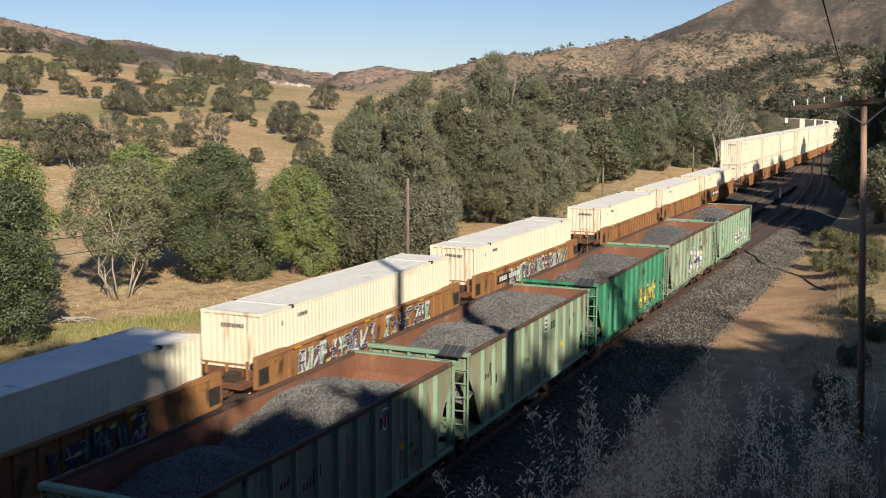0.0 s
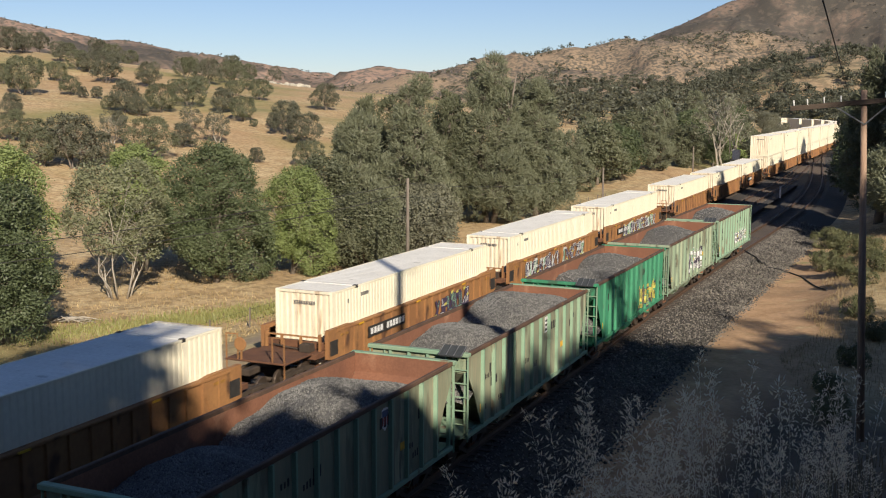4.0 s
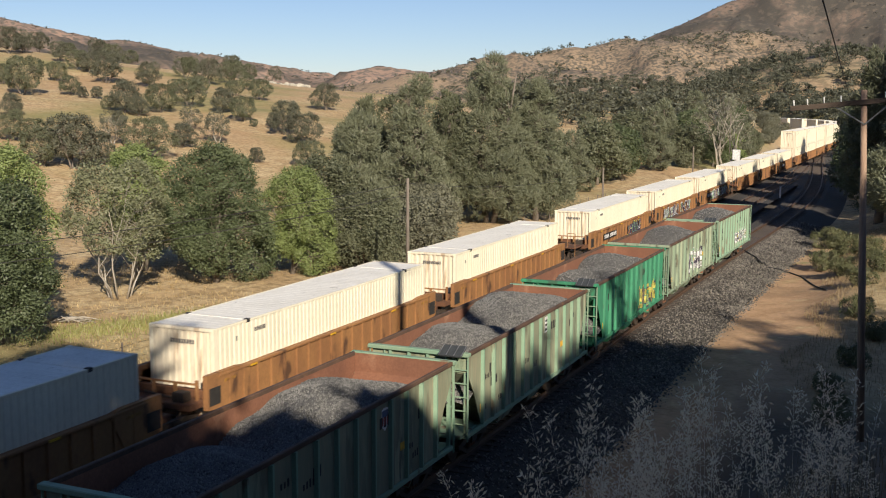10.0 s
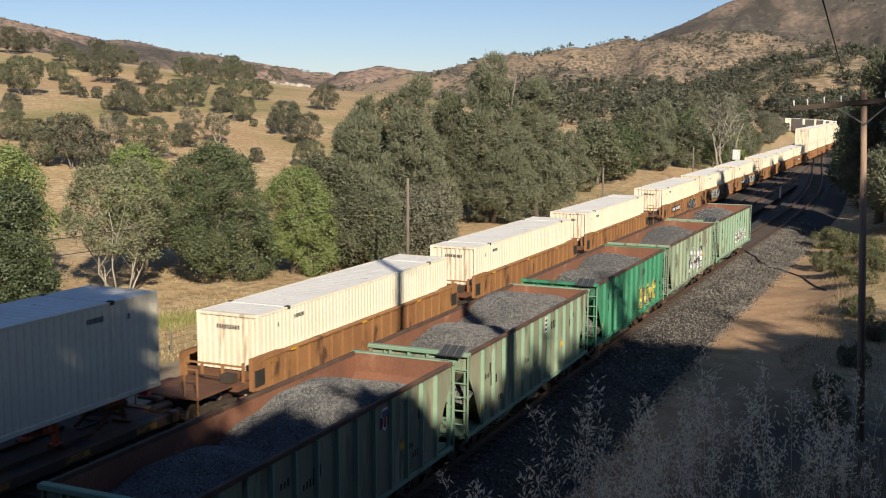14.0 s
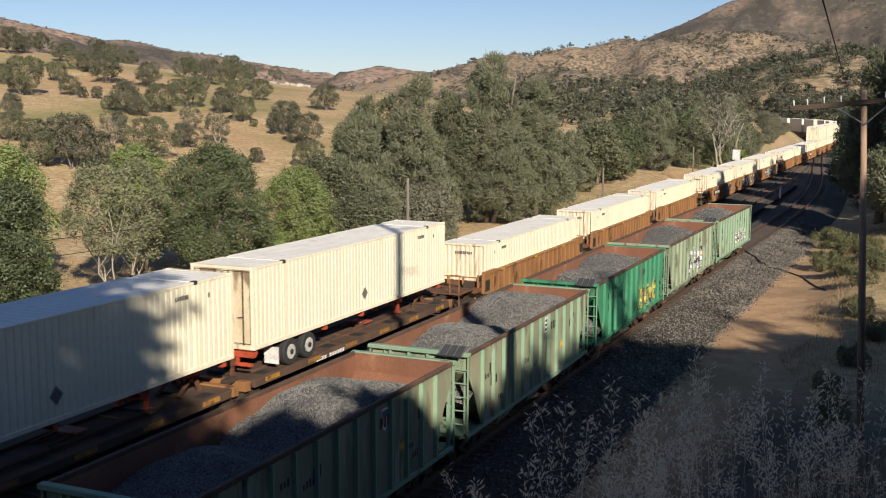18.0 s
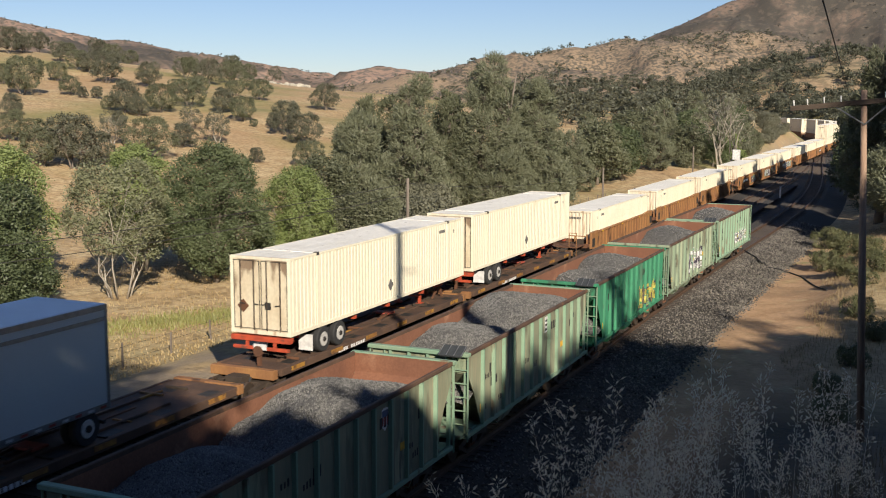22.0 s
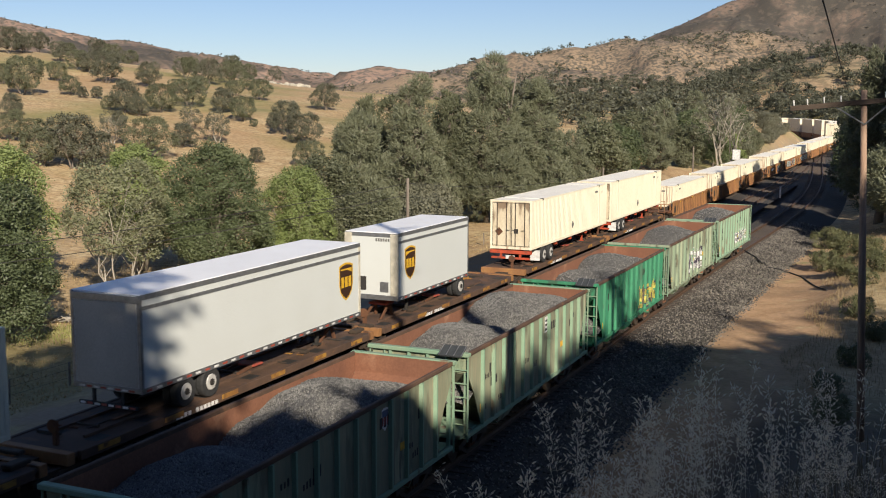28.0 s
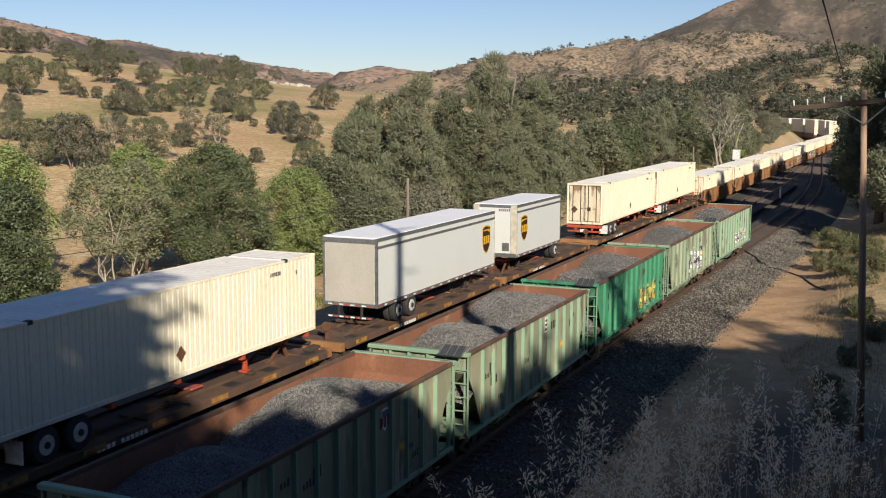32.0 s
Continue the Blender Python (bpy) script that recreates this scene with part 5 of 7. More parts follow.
        for s in (-1, 1):
            la = part("ladder", G().bar((s * (w + 0.05), y + e * 0.05, 0.9), (s * (w + 0.05), y + e * 0.05, HOP_Z1 - 0.1), 0.04), M["rib_mint"], t)
            part("stile", G().bar((s * (w - 0.42), y + e * 0.05, 0.9), (s * (w - 0.42), y + e * 0.05, HOP_Z1 - 0.1), 0.04), M["rib_mint"], la)
            for k in range(6):
                z = 1.0 + k * 0.4
                part("rung", G().bar((s * (w - 0.42), y + e * 0.05, z), (s * (w + 0.05), y + e * 0.05, z), 0.03), M["rib_mint"], la)
        part("coupler", G().box(-0.16, 0.16, min(y, y + e * 0.62), max(y, y + e * 0.62), 0.7, 0.96, 0.03), M["truck"], t)
        build_truck(t, y - e * 1.5)
    part("centre_sill", G().box(-0.3, 0.3, -h, h, 0.62, 0.95, 0.02), M["truck"], t)
    for y in (-1.4, 1.4):
        hp = part("hopper_bay", G().add([(-1.3, y - 1.2, 1.1), (1.3, y - 1.2, 1.1), (1.3, y + 1.2, 1.1), (-1.3, y + 1.2, 1.1), (-0.9, y - 0.5, 0.3), (0.9, y - 0.5, 0.3), (0.9, y + 0.5, 0.3), (-0.9, y + 0.5, 0.3)],
                                        [(0, 1, 2, 3), (7, 6, 5, 4), (0, 4, 5, 1), (1, 5, 6, 2), (2, 6, 7, 3), (3, 7, 4, 0)]), M[paint], t)
    if gadget:
        bx = part("solar_panel", G().add([(0.75, -h - 0.30, HOP_Z1 - 0.06), (1.45, -h - 0.30, HOP_Z1 - 0.06), (1.45, -h + 0.12, HOP_Z1 + 0.16), (0.75, -h + 0.12, HOP_Z1 + 0.16),
                                          (0.75, -h - 0.28, HOP_Z1 - 0.10), (1.45, -h - 0.28, HOP_Z1 - 0.10), (1.45, -h + 0.14, HOP_Z1 + 0.12), (0.75, -h + 0.14, HOP_Z1 + 0.12)],
                                         [(0, 1, 2, 3), (7, 6, 5, 4), (0, 4, 5, 1), (1, 5, 6, 2), (2, 6, 7, 3), (3, 7, 4, 0)]), M["panel"], t, "dark solar panel")
        for x in (0.755, 0.98, 1.22, 1.445):
            part("divider", G().bar((x, -h - 0.30, HOP_Z1 - 0.05), (x, -h + 0.12, HOP_Z1 + 0.17), 0.02), M["alu"], bx)
    return t


def load(seed, length, heaps, m):
    """A load of crushed stone: heaps (middle, height, half length) over a low base, with loose stones on it."""
    rg = np.random.default_rng(seed)
    w, h = HOP_W - 0.045, length / 2 - 0.07
    nx, ny = 34, 130
    X, Y = np.meshgrid(np.linspace(-w, w, nx), np.linspace(-h, h, ny))

    def top(X, Y):
        z = np.full(X.shape, 1.35)
        for mid, hh, half in heaps:
            d = np.sqrt(((Y - mid) / half) ** 2 + (X / 3.4) ** 2)
            z = np.maximum(z, hh - 1.25 * np.clip(d, 0, 1.6) ** 1.7)
        return z + 0.06 * np.sin(X * 2.1 + Y * 1.3) + 0.04 * np.sin(Y * 3.7 - X)
    Z = top(X, Y) + rg.normal(0, 0.02, X.shape)
    i, j = np.meshgrid(np.arange(nx - 1), np.arange(ny - 1))
    q = np.stack([j * nx + i, j * nx + i + 1, (j + 1) * nx + i + 1, (j + 1) * nx + i], -1).reshape(-1, 4)
    t = thing("gravel_load", "grey crushed-stone ballast heaped in the hopper car", "gravel", "gravel loads", "stuff", m)
    part("heap", mesh_np("heap", np.stack([X, Y, Z], -1).reshape(-1, 3), q, M["gravel"], smooth=True), None, t)
    n = 30000 if m.translation.y < 40 else 11000
    x, y = rg.uniform(-w, w, n), rg.uniform(-h, h, n)
    z = top(x, y)
    s = rg.uniform(0.018, 0.04, n)
    base = np.array([(0.85, 0, 0.05), (-0.45, 0.75, -0.05), (-0.4, -0.78, 0.0), (0.05, 0.05, 1.05), (0, 0, -0.8)])
    a = rg.random(n) * 6.28
    v = base[None] * s[:, None, None] * rg.uniform(0.7, 1.3, (n, 1, 3))
    vx = v[..., 0] * np.cos(a)[:, None] - v[..., 1] * np.sin(a)[:, None]
    vy = v[..., 0] * np.sin(a)[:, None] + v[..., 1] * np.cos(a)[:, None]
    V = np.stack([vx + x[:, None], vy + y[:, None], v[..., 2] + z[:, None]], -1).reshape(-1, 3)
    f = np.array([(0, 1, 3), (1, 2, 3), (2, 0, 3), (1, 0, 4), (2, 1, 4), (0, 2, 4)])
    part("stones", mesh_np("stones", V, (np.arange(n)[:, None, None] * 5 + f[None]).reshape(-1, 3), M["load_stones"]), None, t)
    return t


def rail_badge(t, y, z):
    """A faded shield: pale ground, blue head, red stripes, no lettering."""
    x = HOP_W + 0.004
    out = [(-0.17, 0.24), (-0.08, 0.28), (0.08, 0.28), (0.17, 0.24), (0.17, -0.16), (0.0, -0.3), (-0.17, -0.16)]
    m = len(out)
    g = G().add([(x, y + a, z + b) for a, b in out] + [(HOP_W - 0.02, y + a, z + b) for a, b in out], [tuple(range(m))[::-1], tuple(range(m, 2 * m))] + [(i, (i + 1) % m, m + (i + 1) % m, m + i) for i in range(m)])
    b = part("shield_badge", g, M["white"], t, "faded red, white and blue shield")
    part("band", G().box(x - 0.002, x + 0.006, y - 0.15, y + 0.15, z + 0.06, z + 0.22), M["blue"], b)
    for i in range(4):
        part("stripe", G().box(x - 0.002, x + 0.006, y - 0.14 + 0.08 * i, y - 0.10 + 0.08 * i, z - 0.15, z + 0.05), M["red"], b)


def build_hoppers():
    spec = [
        (14.7, 26.65, "mint", "rib_mint", "faded mint-green open hopper car, weathered and rust-stained", False, [(-3.2, 3.25, 4.0), (2.2, 3.55, 4.2)]),
        (27.75, 39.6, "mint", "rib_mint", "faded mint-green open hopper car with a solar panel", True, [(-2.2, 3.45, 3.4), (2.6, 3.75, 3.6)]),
        (40.95, 52.85, "green", "green", "bright green open hopper car with a solar panel", True, [(-0.6, 3.3, 3.8), (2.6, 3.55, 2.8)]),
        (54.0, 66.0, "mint_pale", "mint_pale", "bleached pale green open hopper car with paint scrawls", False, [(-3.0, 2.5, 2.2), (1.8, 3.55, 2.7)]),
        (67.1, 78.9, "mint_pale", "rib_mint", "pale green open hopper car with paint scrawls", True, [(-3.0, 2.5, 2.2), (1.9, 3.5, 2.6)]),
    ]
    for k, (a, b, paint, rib, label, gadget, heaps) in enumerate(spec):
        x = siding((a + b) / 2)[0]
        turn = math.degrees(math.atan2(siding(a)[0] - siding(b)[0], b - a))
        m = pose(x, (a + b) / 2, 0, 0, 0, turn)
        t = build_hopper(20 + k, b - a, paint, rib, label, gadget)
        t.matrix_basis = m
        load(40 + k, b - a, heaps, m)
        ribs = [-(b - a) / 2 + 0.25 + i * (b - a - 0.5) / 13 for i in range(14)]
        if k == 0:
            rail_badge(t, 1.95, 2.95)
        if k == 1:
            sg = part("notice", G().box(HOP_W + 0.0, HOP_W + 0.012, 0.95, 1.2, 2.75, 3.3), M["white"], t, "small white notice with dark bars")
            for z in (2.82, 2.97, 3.12):
                part("bar", G().box(HOP_W + 0.012, HOP_W + 0.016, 0.98, 1.17, z, z + 0.08), M["dark"], sg)
        if k == 2:
            graffiti(t, 33, 0.9, 4.1, 1.2, 2.35, HOP_W + 0.012, "graf_y", ribs=ribs)
        if k == 3:
            graffiti(t, 35, -1.0, 2.4, 1.25, 2.7, HOP_W + 0.012, "graf_w", ribs=ribs)
        if k == 4:
            graffiti(t, 37, 0.2, 4.2, 1.3, 2.3, HOP_W + 0.012, "graf_w", ribs=ribs)


build_hoppers()

# ---- trees and grass ----


def leaf_quads(c, r, n, size, rg, squash=0.75, aspect=0.55):
    """n leaf quads in clumps: c centres (k, 3), r radii (k,). Returns vertices and quads."""
    k = len(c)
    w = r ** 2
    pick = rg.choice(k, n, p=w / w.sum())
    d = rg.normal(size=(n, 3))
    d /= np.linalg.norm(d, axis=1)[:, None]
    rad = r[pick] * rg.random(n) ** 0.45
    p = c[pick] + d * rad[:, None] * np.array([1, 1, squash])
    return leaf_faces(p, d, size, aspect, rg)


def leaf_faces(p, d, size, aspect, rg, needle=False):
    """A small lozenge at each point p, facing roughly along d (or, as a needle, pointing along it)."""
    n = len(p)
    a = rg.normal(size=(n, 3)) * np.array([1, 1, 0.6])
    if needle:
        a = a * 0.7 + d * 0.8 + np.array([0, 0, 0.35])
    a /= np.linalg.norm(a, axis=1)[:, None] + 1e-9
    b = np.cross(a, d + rg.normal(size=(n, 3)) * 0.4)
    b /= np.linalg.norm(b, axis=1)[:, None] + 1e-9
    s = size * rg.uniform(0.6, 1.35, n)[:, None]
    a, b = a * s, b * s * aspect
    v = np.stack([p - a, p - b * 0.9 + a * 0.1, p + a, p + b + a * 0.1], 1).reshape(-1, 3)
    return v, np.arange(4 * n).reshape(-1, 4)


def crown_lobes(rg, height, spread, low, n, pine):
    """Centres and radii of the overlapping lobes that make up a crown."""
    R, z0, z1 = spread / 2, height * low, height
    out = []
    for k in range(n):
        u = (k + 0.5) / n
        if pine:
            r = R * (0.62 - 0.34 * u) * rg.uniform(0.8, 1.2)
            reach = R * (0.62 - 0.5 * u)
            z = z0 + (z1 - z0) * (0.06 + 0.9 * u)
        else:
            r = R * rg.uniform(0.36, 0.54)
            z = z0 + (z1 - z0) * (0.14 + 0.78 * u)
            reach = R * (0.58 - 0.5 * max(0.0, u - 0.35) ** 1.2) * rg.uniform(0.75, 1.1)
        a = 2.4 * k + rg.uniform(-0.5, 0.5)
        z = min(max(z, z0 + r * 0.75), z1 - r * 0.8)
        out.append((math.cos(a) * reach, math.sin(a) * reach, z, r))
    return np.array(out)


def build_tree(name, label, category, seed, height, spread, low, leaves, size, leafm, barkm="bark", stems=1, lobes=11, clumps=230, cr=0.085, pine=False, open_crown=0.0, group="", inner=0.16):
    """A tapered trunk or several stems, limbs into the lobes of the crown, twigs to the leaf clumps on the lobes' outside, and a thin dark inside."""
    rg, rnd = np.random.default_rng(seed), random.Random(seed)
    t = thing(name, label, category, group)
    g = G()
    L = crown_lobes(rg, height, spread, low, lobes, pine)
    r0 = (height * 0.026 / math.sqrt(stems) + 0.03) * (0.68 if stems > 4 else 1.0)
    paths = []
    for st in range(stems):
        a0 = 6.283 * st / stems + rnd.uniform(-0.4, 0.4)
        off = 0.0 if stems == 1 else spread * (0.26 if stems < 5 else 0.36)
        p0 = Vector((math.cos(a0), math.sin(a0), 0)) * ((0.02 if stems < 5 else 0.07) * height * (stems > 1)) + Vector((0, 0, -0.3))
        topz = height * (0.9 if pine else rnd.uniform(0.55, 0.72))
        path = [p0] + [p0 + Vector((math.cos(a0) * off * k + rnd.uniform(-1, 1) * 0.022 * height, math.sin(a0) * off * k + rnd.uniform(-1, 1) * 0.022 * height, (topz + 0.3) * k)) for k in (0.2, 0.4, 0.6, 0.8, 1.0)]
        g.tube(path, [r0 * (1 - 0.78 * k) for k in (0, 0.2, 0.4, 0.6, 0.8, 1.0)], 7)
        paths.append(path)
    # clump centres on the outside of the lobes
    w = L[:, 3] ** 2
    pick = rg.choice(len(L), clumps * 3, p=w / w.sum())
    d = rg.normal(size=(clumps * 3, 3)) + np.array([0, 0, 0.25])
    d /= np.linalg.norm(d, axis=1)[:, None]
    c = L[pick, :3] + d * L[pick, 3:4] * np.array([1, 1, 0.9]) * rg.uniform(0.82, 1.08, (clumps * 3, 1))
    gap = np.linalg.norm(c[:, None] - L[None, :, :3], axis=2) / L[None, :, 3]
    gap[np.arange(len(c)), pick] = 9
    keep = np.flatnonzero((gap.min(1) > 0.86) & (c[:, 2] > height * low * 0.6) & (rg.random(len(c)) >= open_crown))[:clumps]
    c, d, pick = c[keep], d[keep], pick[keep]
    rad = cr * spread * rg.uniform(0.6, 1.35, len(c))
    for i, (lx, ly, lz, lr) in enumerate(L):
        path = paths[i % stems]
        seg = max(0, min(4, int((lz / height) * (4.2 if pine else 3.4)) - 0))
        q = path[seg].lerp(path[seg + 1], rnd.uniform(0.2, 0.9))
        e = Vector((lx, ly, lz))
        m = q.lerp(e, 0.5) + Vector((rnd.uniform(-0.06, 0.06) * spread, rnd.uniform(-0.06, 0.06) * spread, 0.03 * height))
        g.tube([q, m, e], [r0 * 0.4, r0 * 0.26, r0 * 0.14], 5, False)
        for k in np.flatnonzero(pick == i)[:16]:
            g.tube([m.lerp(e, rnd.uniform(0.3, 1.0)), Vector(c[k])], [r0 * 0.12, r0 * 0.03], 4, False)
    part("trunk", g, M[barkm], t, smooth=True)
    # leaves: most in the clumps, flattened along the way each clump faces; some inside
    n1 = int(leaves * (1 - inner))
    wc = rad ** 2
    k = rg.choice(len(c), n1, p=wc / wc.sum())
    e = rg.normal(size=(n1, 3)) * 0.55
    e -= d[k] * (np.sum(e * d[k], 1) * 0.45)[:, None]
    p1 = c[k] + e * rad[k][:, None]
    f1 = d[k] * 0.75 + e * 0.8 + np.array([0, 0, 0.3])
    n2 = leaves - n1
    k2 = rg.choice(len(L), n2, p=w / w.sum())
    e2 = rg.normal(size=(n2, 3))
    e2 /= np.linalg.norm(e2, axis=1)[:, None]
    p2 = L[k2, :3] + e2 * (L[k2, 3] * 0.85 * rg.random(n2) ** 0.5)[:, None]
    v, q = leaf_faces(np.concatenate([p1, p2]), np.concatenate([f1, e2]), size, 0.15 if pine else 0.55, rg, pine)
    v[:, 2] = np.maximum(v[:, 2], 0.05)
    part("crown", mesh_np("crown", v, q, M[leafm]), None, t)
    return t


def put(ob, x, y, turn=0.0, scale=1.0, dz=0.0):
    ob.matrix_basis = Matrix.Translation((x, y, land_at(x, y) + dz)) @ pose(0, 0, 0, 0, 0, turn) @ Matrix.Diagonal((scale, scale, scale, 1))
    return ob


def put_copy(ob, x, y, turn, scale, dz=0.0):
    c = copy_thing(ob, I4)
    return put(c, x, y, turn, scale, dz)


def valley_trees():
    T = build_tree
    put(T("tree", "broad dark-green leafy tree beside the field", "tree", 1, 8.0, 5.8, 0.06, 50000, 0.075, "deep", lobes=14, clumps=300), -42.2, 39.9)
    put(T("tree", "tall fresh-green leafy tree behind another", "tree", 2, 9.2, 6.2, 0.10, 34000, 0.09, "fresh", clumps=240), -53.6, 51.6)
    put(T("tree", "many-stemmed grey-green tree with pale slender stems", "tree", 3, 8.3, 6.4, 0.30, 22000, 0.08, "pale_leaf", "bark_pale", stems=7, lobes=14, clumps=230, cr=0.07, open_crown=0.3, inner=0.06), -45.8, 53.0)
    put(T("tree", "dense dark-green leafy tree", "tree", 4, 9.1, 7.4, 0.05, 76000, 0.072, "deep", lobes=16, clumps=400, cr=0.07), -43.4, 59.9)
    put(T("tree", "rounded bright-green leafy tree", "tree", 5, 7.2, 6.0, 0.03, 52000, 0.068, "fresh", lobes=12, clumps=290, cr=0.08), -40.4, 64.6)
    put(T("tree", "fresh-green leafy tree behind bare stems", "tree", 6, 8.7, 6.0, 0.15, 26000, 0.09, "fresh", stems=3), -51.0, 61.5)
    put(T("tree", "low dark oak among the pines", "tree", 7, 7.4, 6.0, 0.08, 26000, 0.1, "oak", clumps=240), -42.5, 73.5)
    put(T("bush", "wide grey-green bush beside the railway", "bush", 8, 5.4, 6.4, 0.03, 36000, 0.08, "oak", stems=4, lobes=12, clumps=280), -36.6, 68.3)
    shrub = put(T("bush", "grey-green bush beside the railway", "bush", 81, 4.6, 5.6, 0.03, 17000, 0.1, "oak_grey", stems=4, clumps=200), -34.6, 74.5)
    for x, y, h, a in ((-37.5, 80.0, 0.9, 30), (-38.8, 84.0, 1.0, 80), (-41.2, 91.0, 0.8, 20), (-40.2, 88.0, 0.9, 250), (-39.5, 70.5, 0.8, 230), (-44.8, 44.0, 0.45, 60), (-40.6, 76.0, 1.0, 150), (-49.0, 66.0, 0.9, 300)):
        put_copy(shrub, x, y, a, h)
    pine = dict(pine=True, cr=0.075, inner=0.12, low=0.06)
    put(T("pine_tree", "open-crowned grey-green pine beside the railway", "pine tree", 9, 10.8, 6.4, leaves=50000, size=0.2, leafm="pine", lobes=15, clumps=330, **pine), -41.6, 77.0)
    put(T("pine_tree", "tall grey-green pine beyond the field", "pine tree", 10, 13.6, 6.6, leaves=50000, size=0.2, leafm="pine", lobes=17, clumps=330, **pine), -42.2, 88.6)
    put(T("pine_tree", "tall broad grey-green pine with bare inner limbs", "pine tree", 11, 15.6, 8.2, leaves=70000, size=0.2, leafm="pine", stems=2, lobes=20, clumps=430, **pine), -37.8, 96.0)
    put(T("pine_tree", "tall grey-green pine beyond the field", "pine tree", 12, 13.6, 6.6, leaves=46000, size=0.2, leafm="pine", lobes=16, clumps=320, **pine), -34.6, 100.0)
    dark = put(T("pine_tree", "dark pine standing behind others", "pine tree", 13, 12.0, 6.0, leaves=30000, size=0.2, leafm="oak", lobes=14, clumps=260, **pine), -41.0, 94.0)
    for x, y, h, a in ((-49.0, 92.0, 1.0, 40), (-45.0, 82.0, 0.9, 100), (-44.0, 100.0, 1.05, 200), (-50.0, 100.0, 1.0, 300)):
        put_copy(dark, x, y, a, h)
    mid = [T("oak_tree", "dark-green oak at the foot of the slope", "oak tree", 15, 9.0, 8.0, 0.06, 14000, 0.17, "deep", clumps=230),
           T("oak_tree", "grey-green oak at the foot of the slope", "oak tree", 16, 9.0, 8.4, 0.06, 14000, 0.17, "oak", clumps=230),
           T("pine_tree", "grey-green pine in the distance", "pine tree", 17, 11.0, 7.0, leaves=18000, size=0.28, leafm="pine", lobes=14, clumps=240, **pine)]
    rows = [(0, -41.0, 117.5, 1.1), (1, -41.0, 123, 1.2), (2, -40.0, 130, 0.95), (1, -39.0, 137, 1.25), (0, -37.5, 144, 1.05), (2, -41, 139, 1.15), (1, -33.5, 168, 1.0), (2, -37, 160, 1.15),
            (0, -31.5, 178, 0.95), (1, -30.8, 196, 1.1), (2, -34.0, 205, 1.15), (0, -35.5, 222, 1.1), (1, -44, 118, 1.15), (2, -46, 128, 1.15), (1, -30.5, 214, 0.75),
            (0, -40.0, 150, 1.1), (2, -39.5, 178, 1.25), (0, -38.0, 190, 1.15), (1, -43.0, 168, 1.25), (2, -42.0, 215, 1.2), (1, -36.5, 238, 0.75)]
    seen = set()
    for i, (k, x, y, s) in enumerate(rows):
        if k in seen:
            put_copy(mid[k], x, y, i * 47.0, 0.72 * s)
        else:
            seen.add(k)
            put(mid[k], x, y, 0, 0.72 * s)
    for x, y, h, a in ((-31.9, 233.5, 0.5, 30), (-31.6, 241.0, 0.42, 140), (-32.0, 248.0, 0.5, 260), (-31.8, 256.0, 0.42, 75), (-32.2, 263.0, 0.5, 190), (-32.3, 273.0, 0.5, 110), (-32.6, 284.0, 0.5, 15), (-33.8, 262.0, 0.72, 10), (-35.5, 281.0, 0.8, 90), (-38.0, 296.0, 0.85, 170), (-41.5, 309.0, 0.9, 250), (-31.5, 244.0, 0.7, 200), (-47.5, 320.0, 0.9, 20), (-30.0, 205.0, 0.5, 50)):
        put_copy(shrub, x, y, a, h)
    put(T("bush", "fresh-green bush beside the curve", "bush", 82, 5.4, 6.0, 0.03, 9000, 0.17, "fresh", stems=3, clumps=160), -30.6, 186.0)
    put(T("bare_tree", "pale nearly leafless tree with forked limbs", "tree", 18, 12.8, 9.5, 0.40, 1500, 0.2, "oak_grey", "bark_pale", stems=3, lobes=13, clumps=150, cr=0.05, open_crown=0.4, inner=0.0), -27.8, 167.0)
    # the dark trees on the near side of the line, by the curve
    put(T("pine_tree", "tall dark-green pine close to the line", "pine tree", 19, 15.5, 7.6, leaves=44000, size=0.24, leafm="oak", lobes=18, clumps=340, **pine), -3.6, 104.0)
    tall = put(T("pine_tree", "tall grey-green pine close to the line", "pine tree", 20, 15.0, 7.4, leaves=40000, size=0.24, leafm="pine", lobes=18, clumps=340, **pine), -0.4, 92.0)
    put(T("oak_tree", "dark oak overhanging the siding", "oak tree", 21, 10.5, 8.8, 0.05, 16000, 0.17, "deep", clumps=240), -4.6, 122.0)
    put(T("oak_tree", "dark oak overhanging the siding", "oak tree", 22, 9.6, 8.8, 0.05, 16000, 0.17, "oak", clumps=240), -6.2, 141.0)
    put(T("oak_tree", "dark oak standing beside the curve", "oak tree", 23, 11.0, 9.2, 0.05, 13000, 0.19, "oak", clumps=230), -8.2, 166.0)
    put(T("oak_tree", "dark oak standing beside the curve", "oak tree", 24, 12.0, 10.0, 0.05, 13000, 0.2, "deep", clumps=230), -10.0, 200.0)
    for x, y, h in ((2.2, 98.0, 1.2), (3.0, 112.0, 1.25), (2.0, 124.0, 1.3), (3.5, 138.0, 1.3), (-0.5, 152.0, 1.1), (4.5, 90.0, 1.1)):
        put_copy(tall, x, y, 40 * x + y, h)
    b = T("bush", "green and straw-coloured roadside scrub", "bush", 25, 1.3, 2.2, 0.02, 5500, 0.05, "scrub", stems=5, lobes=8, clumps=90, group="roadside scrub")
    put(b, -5.9, 77.0)
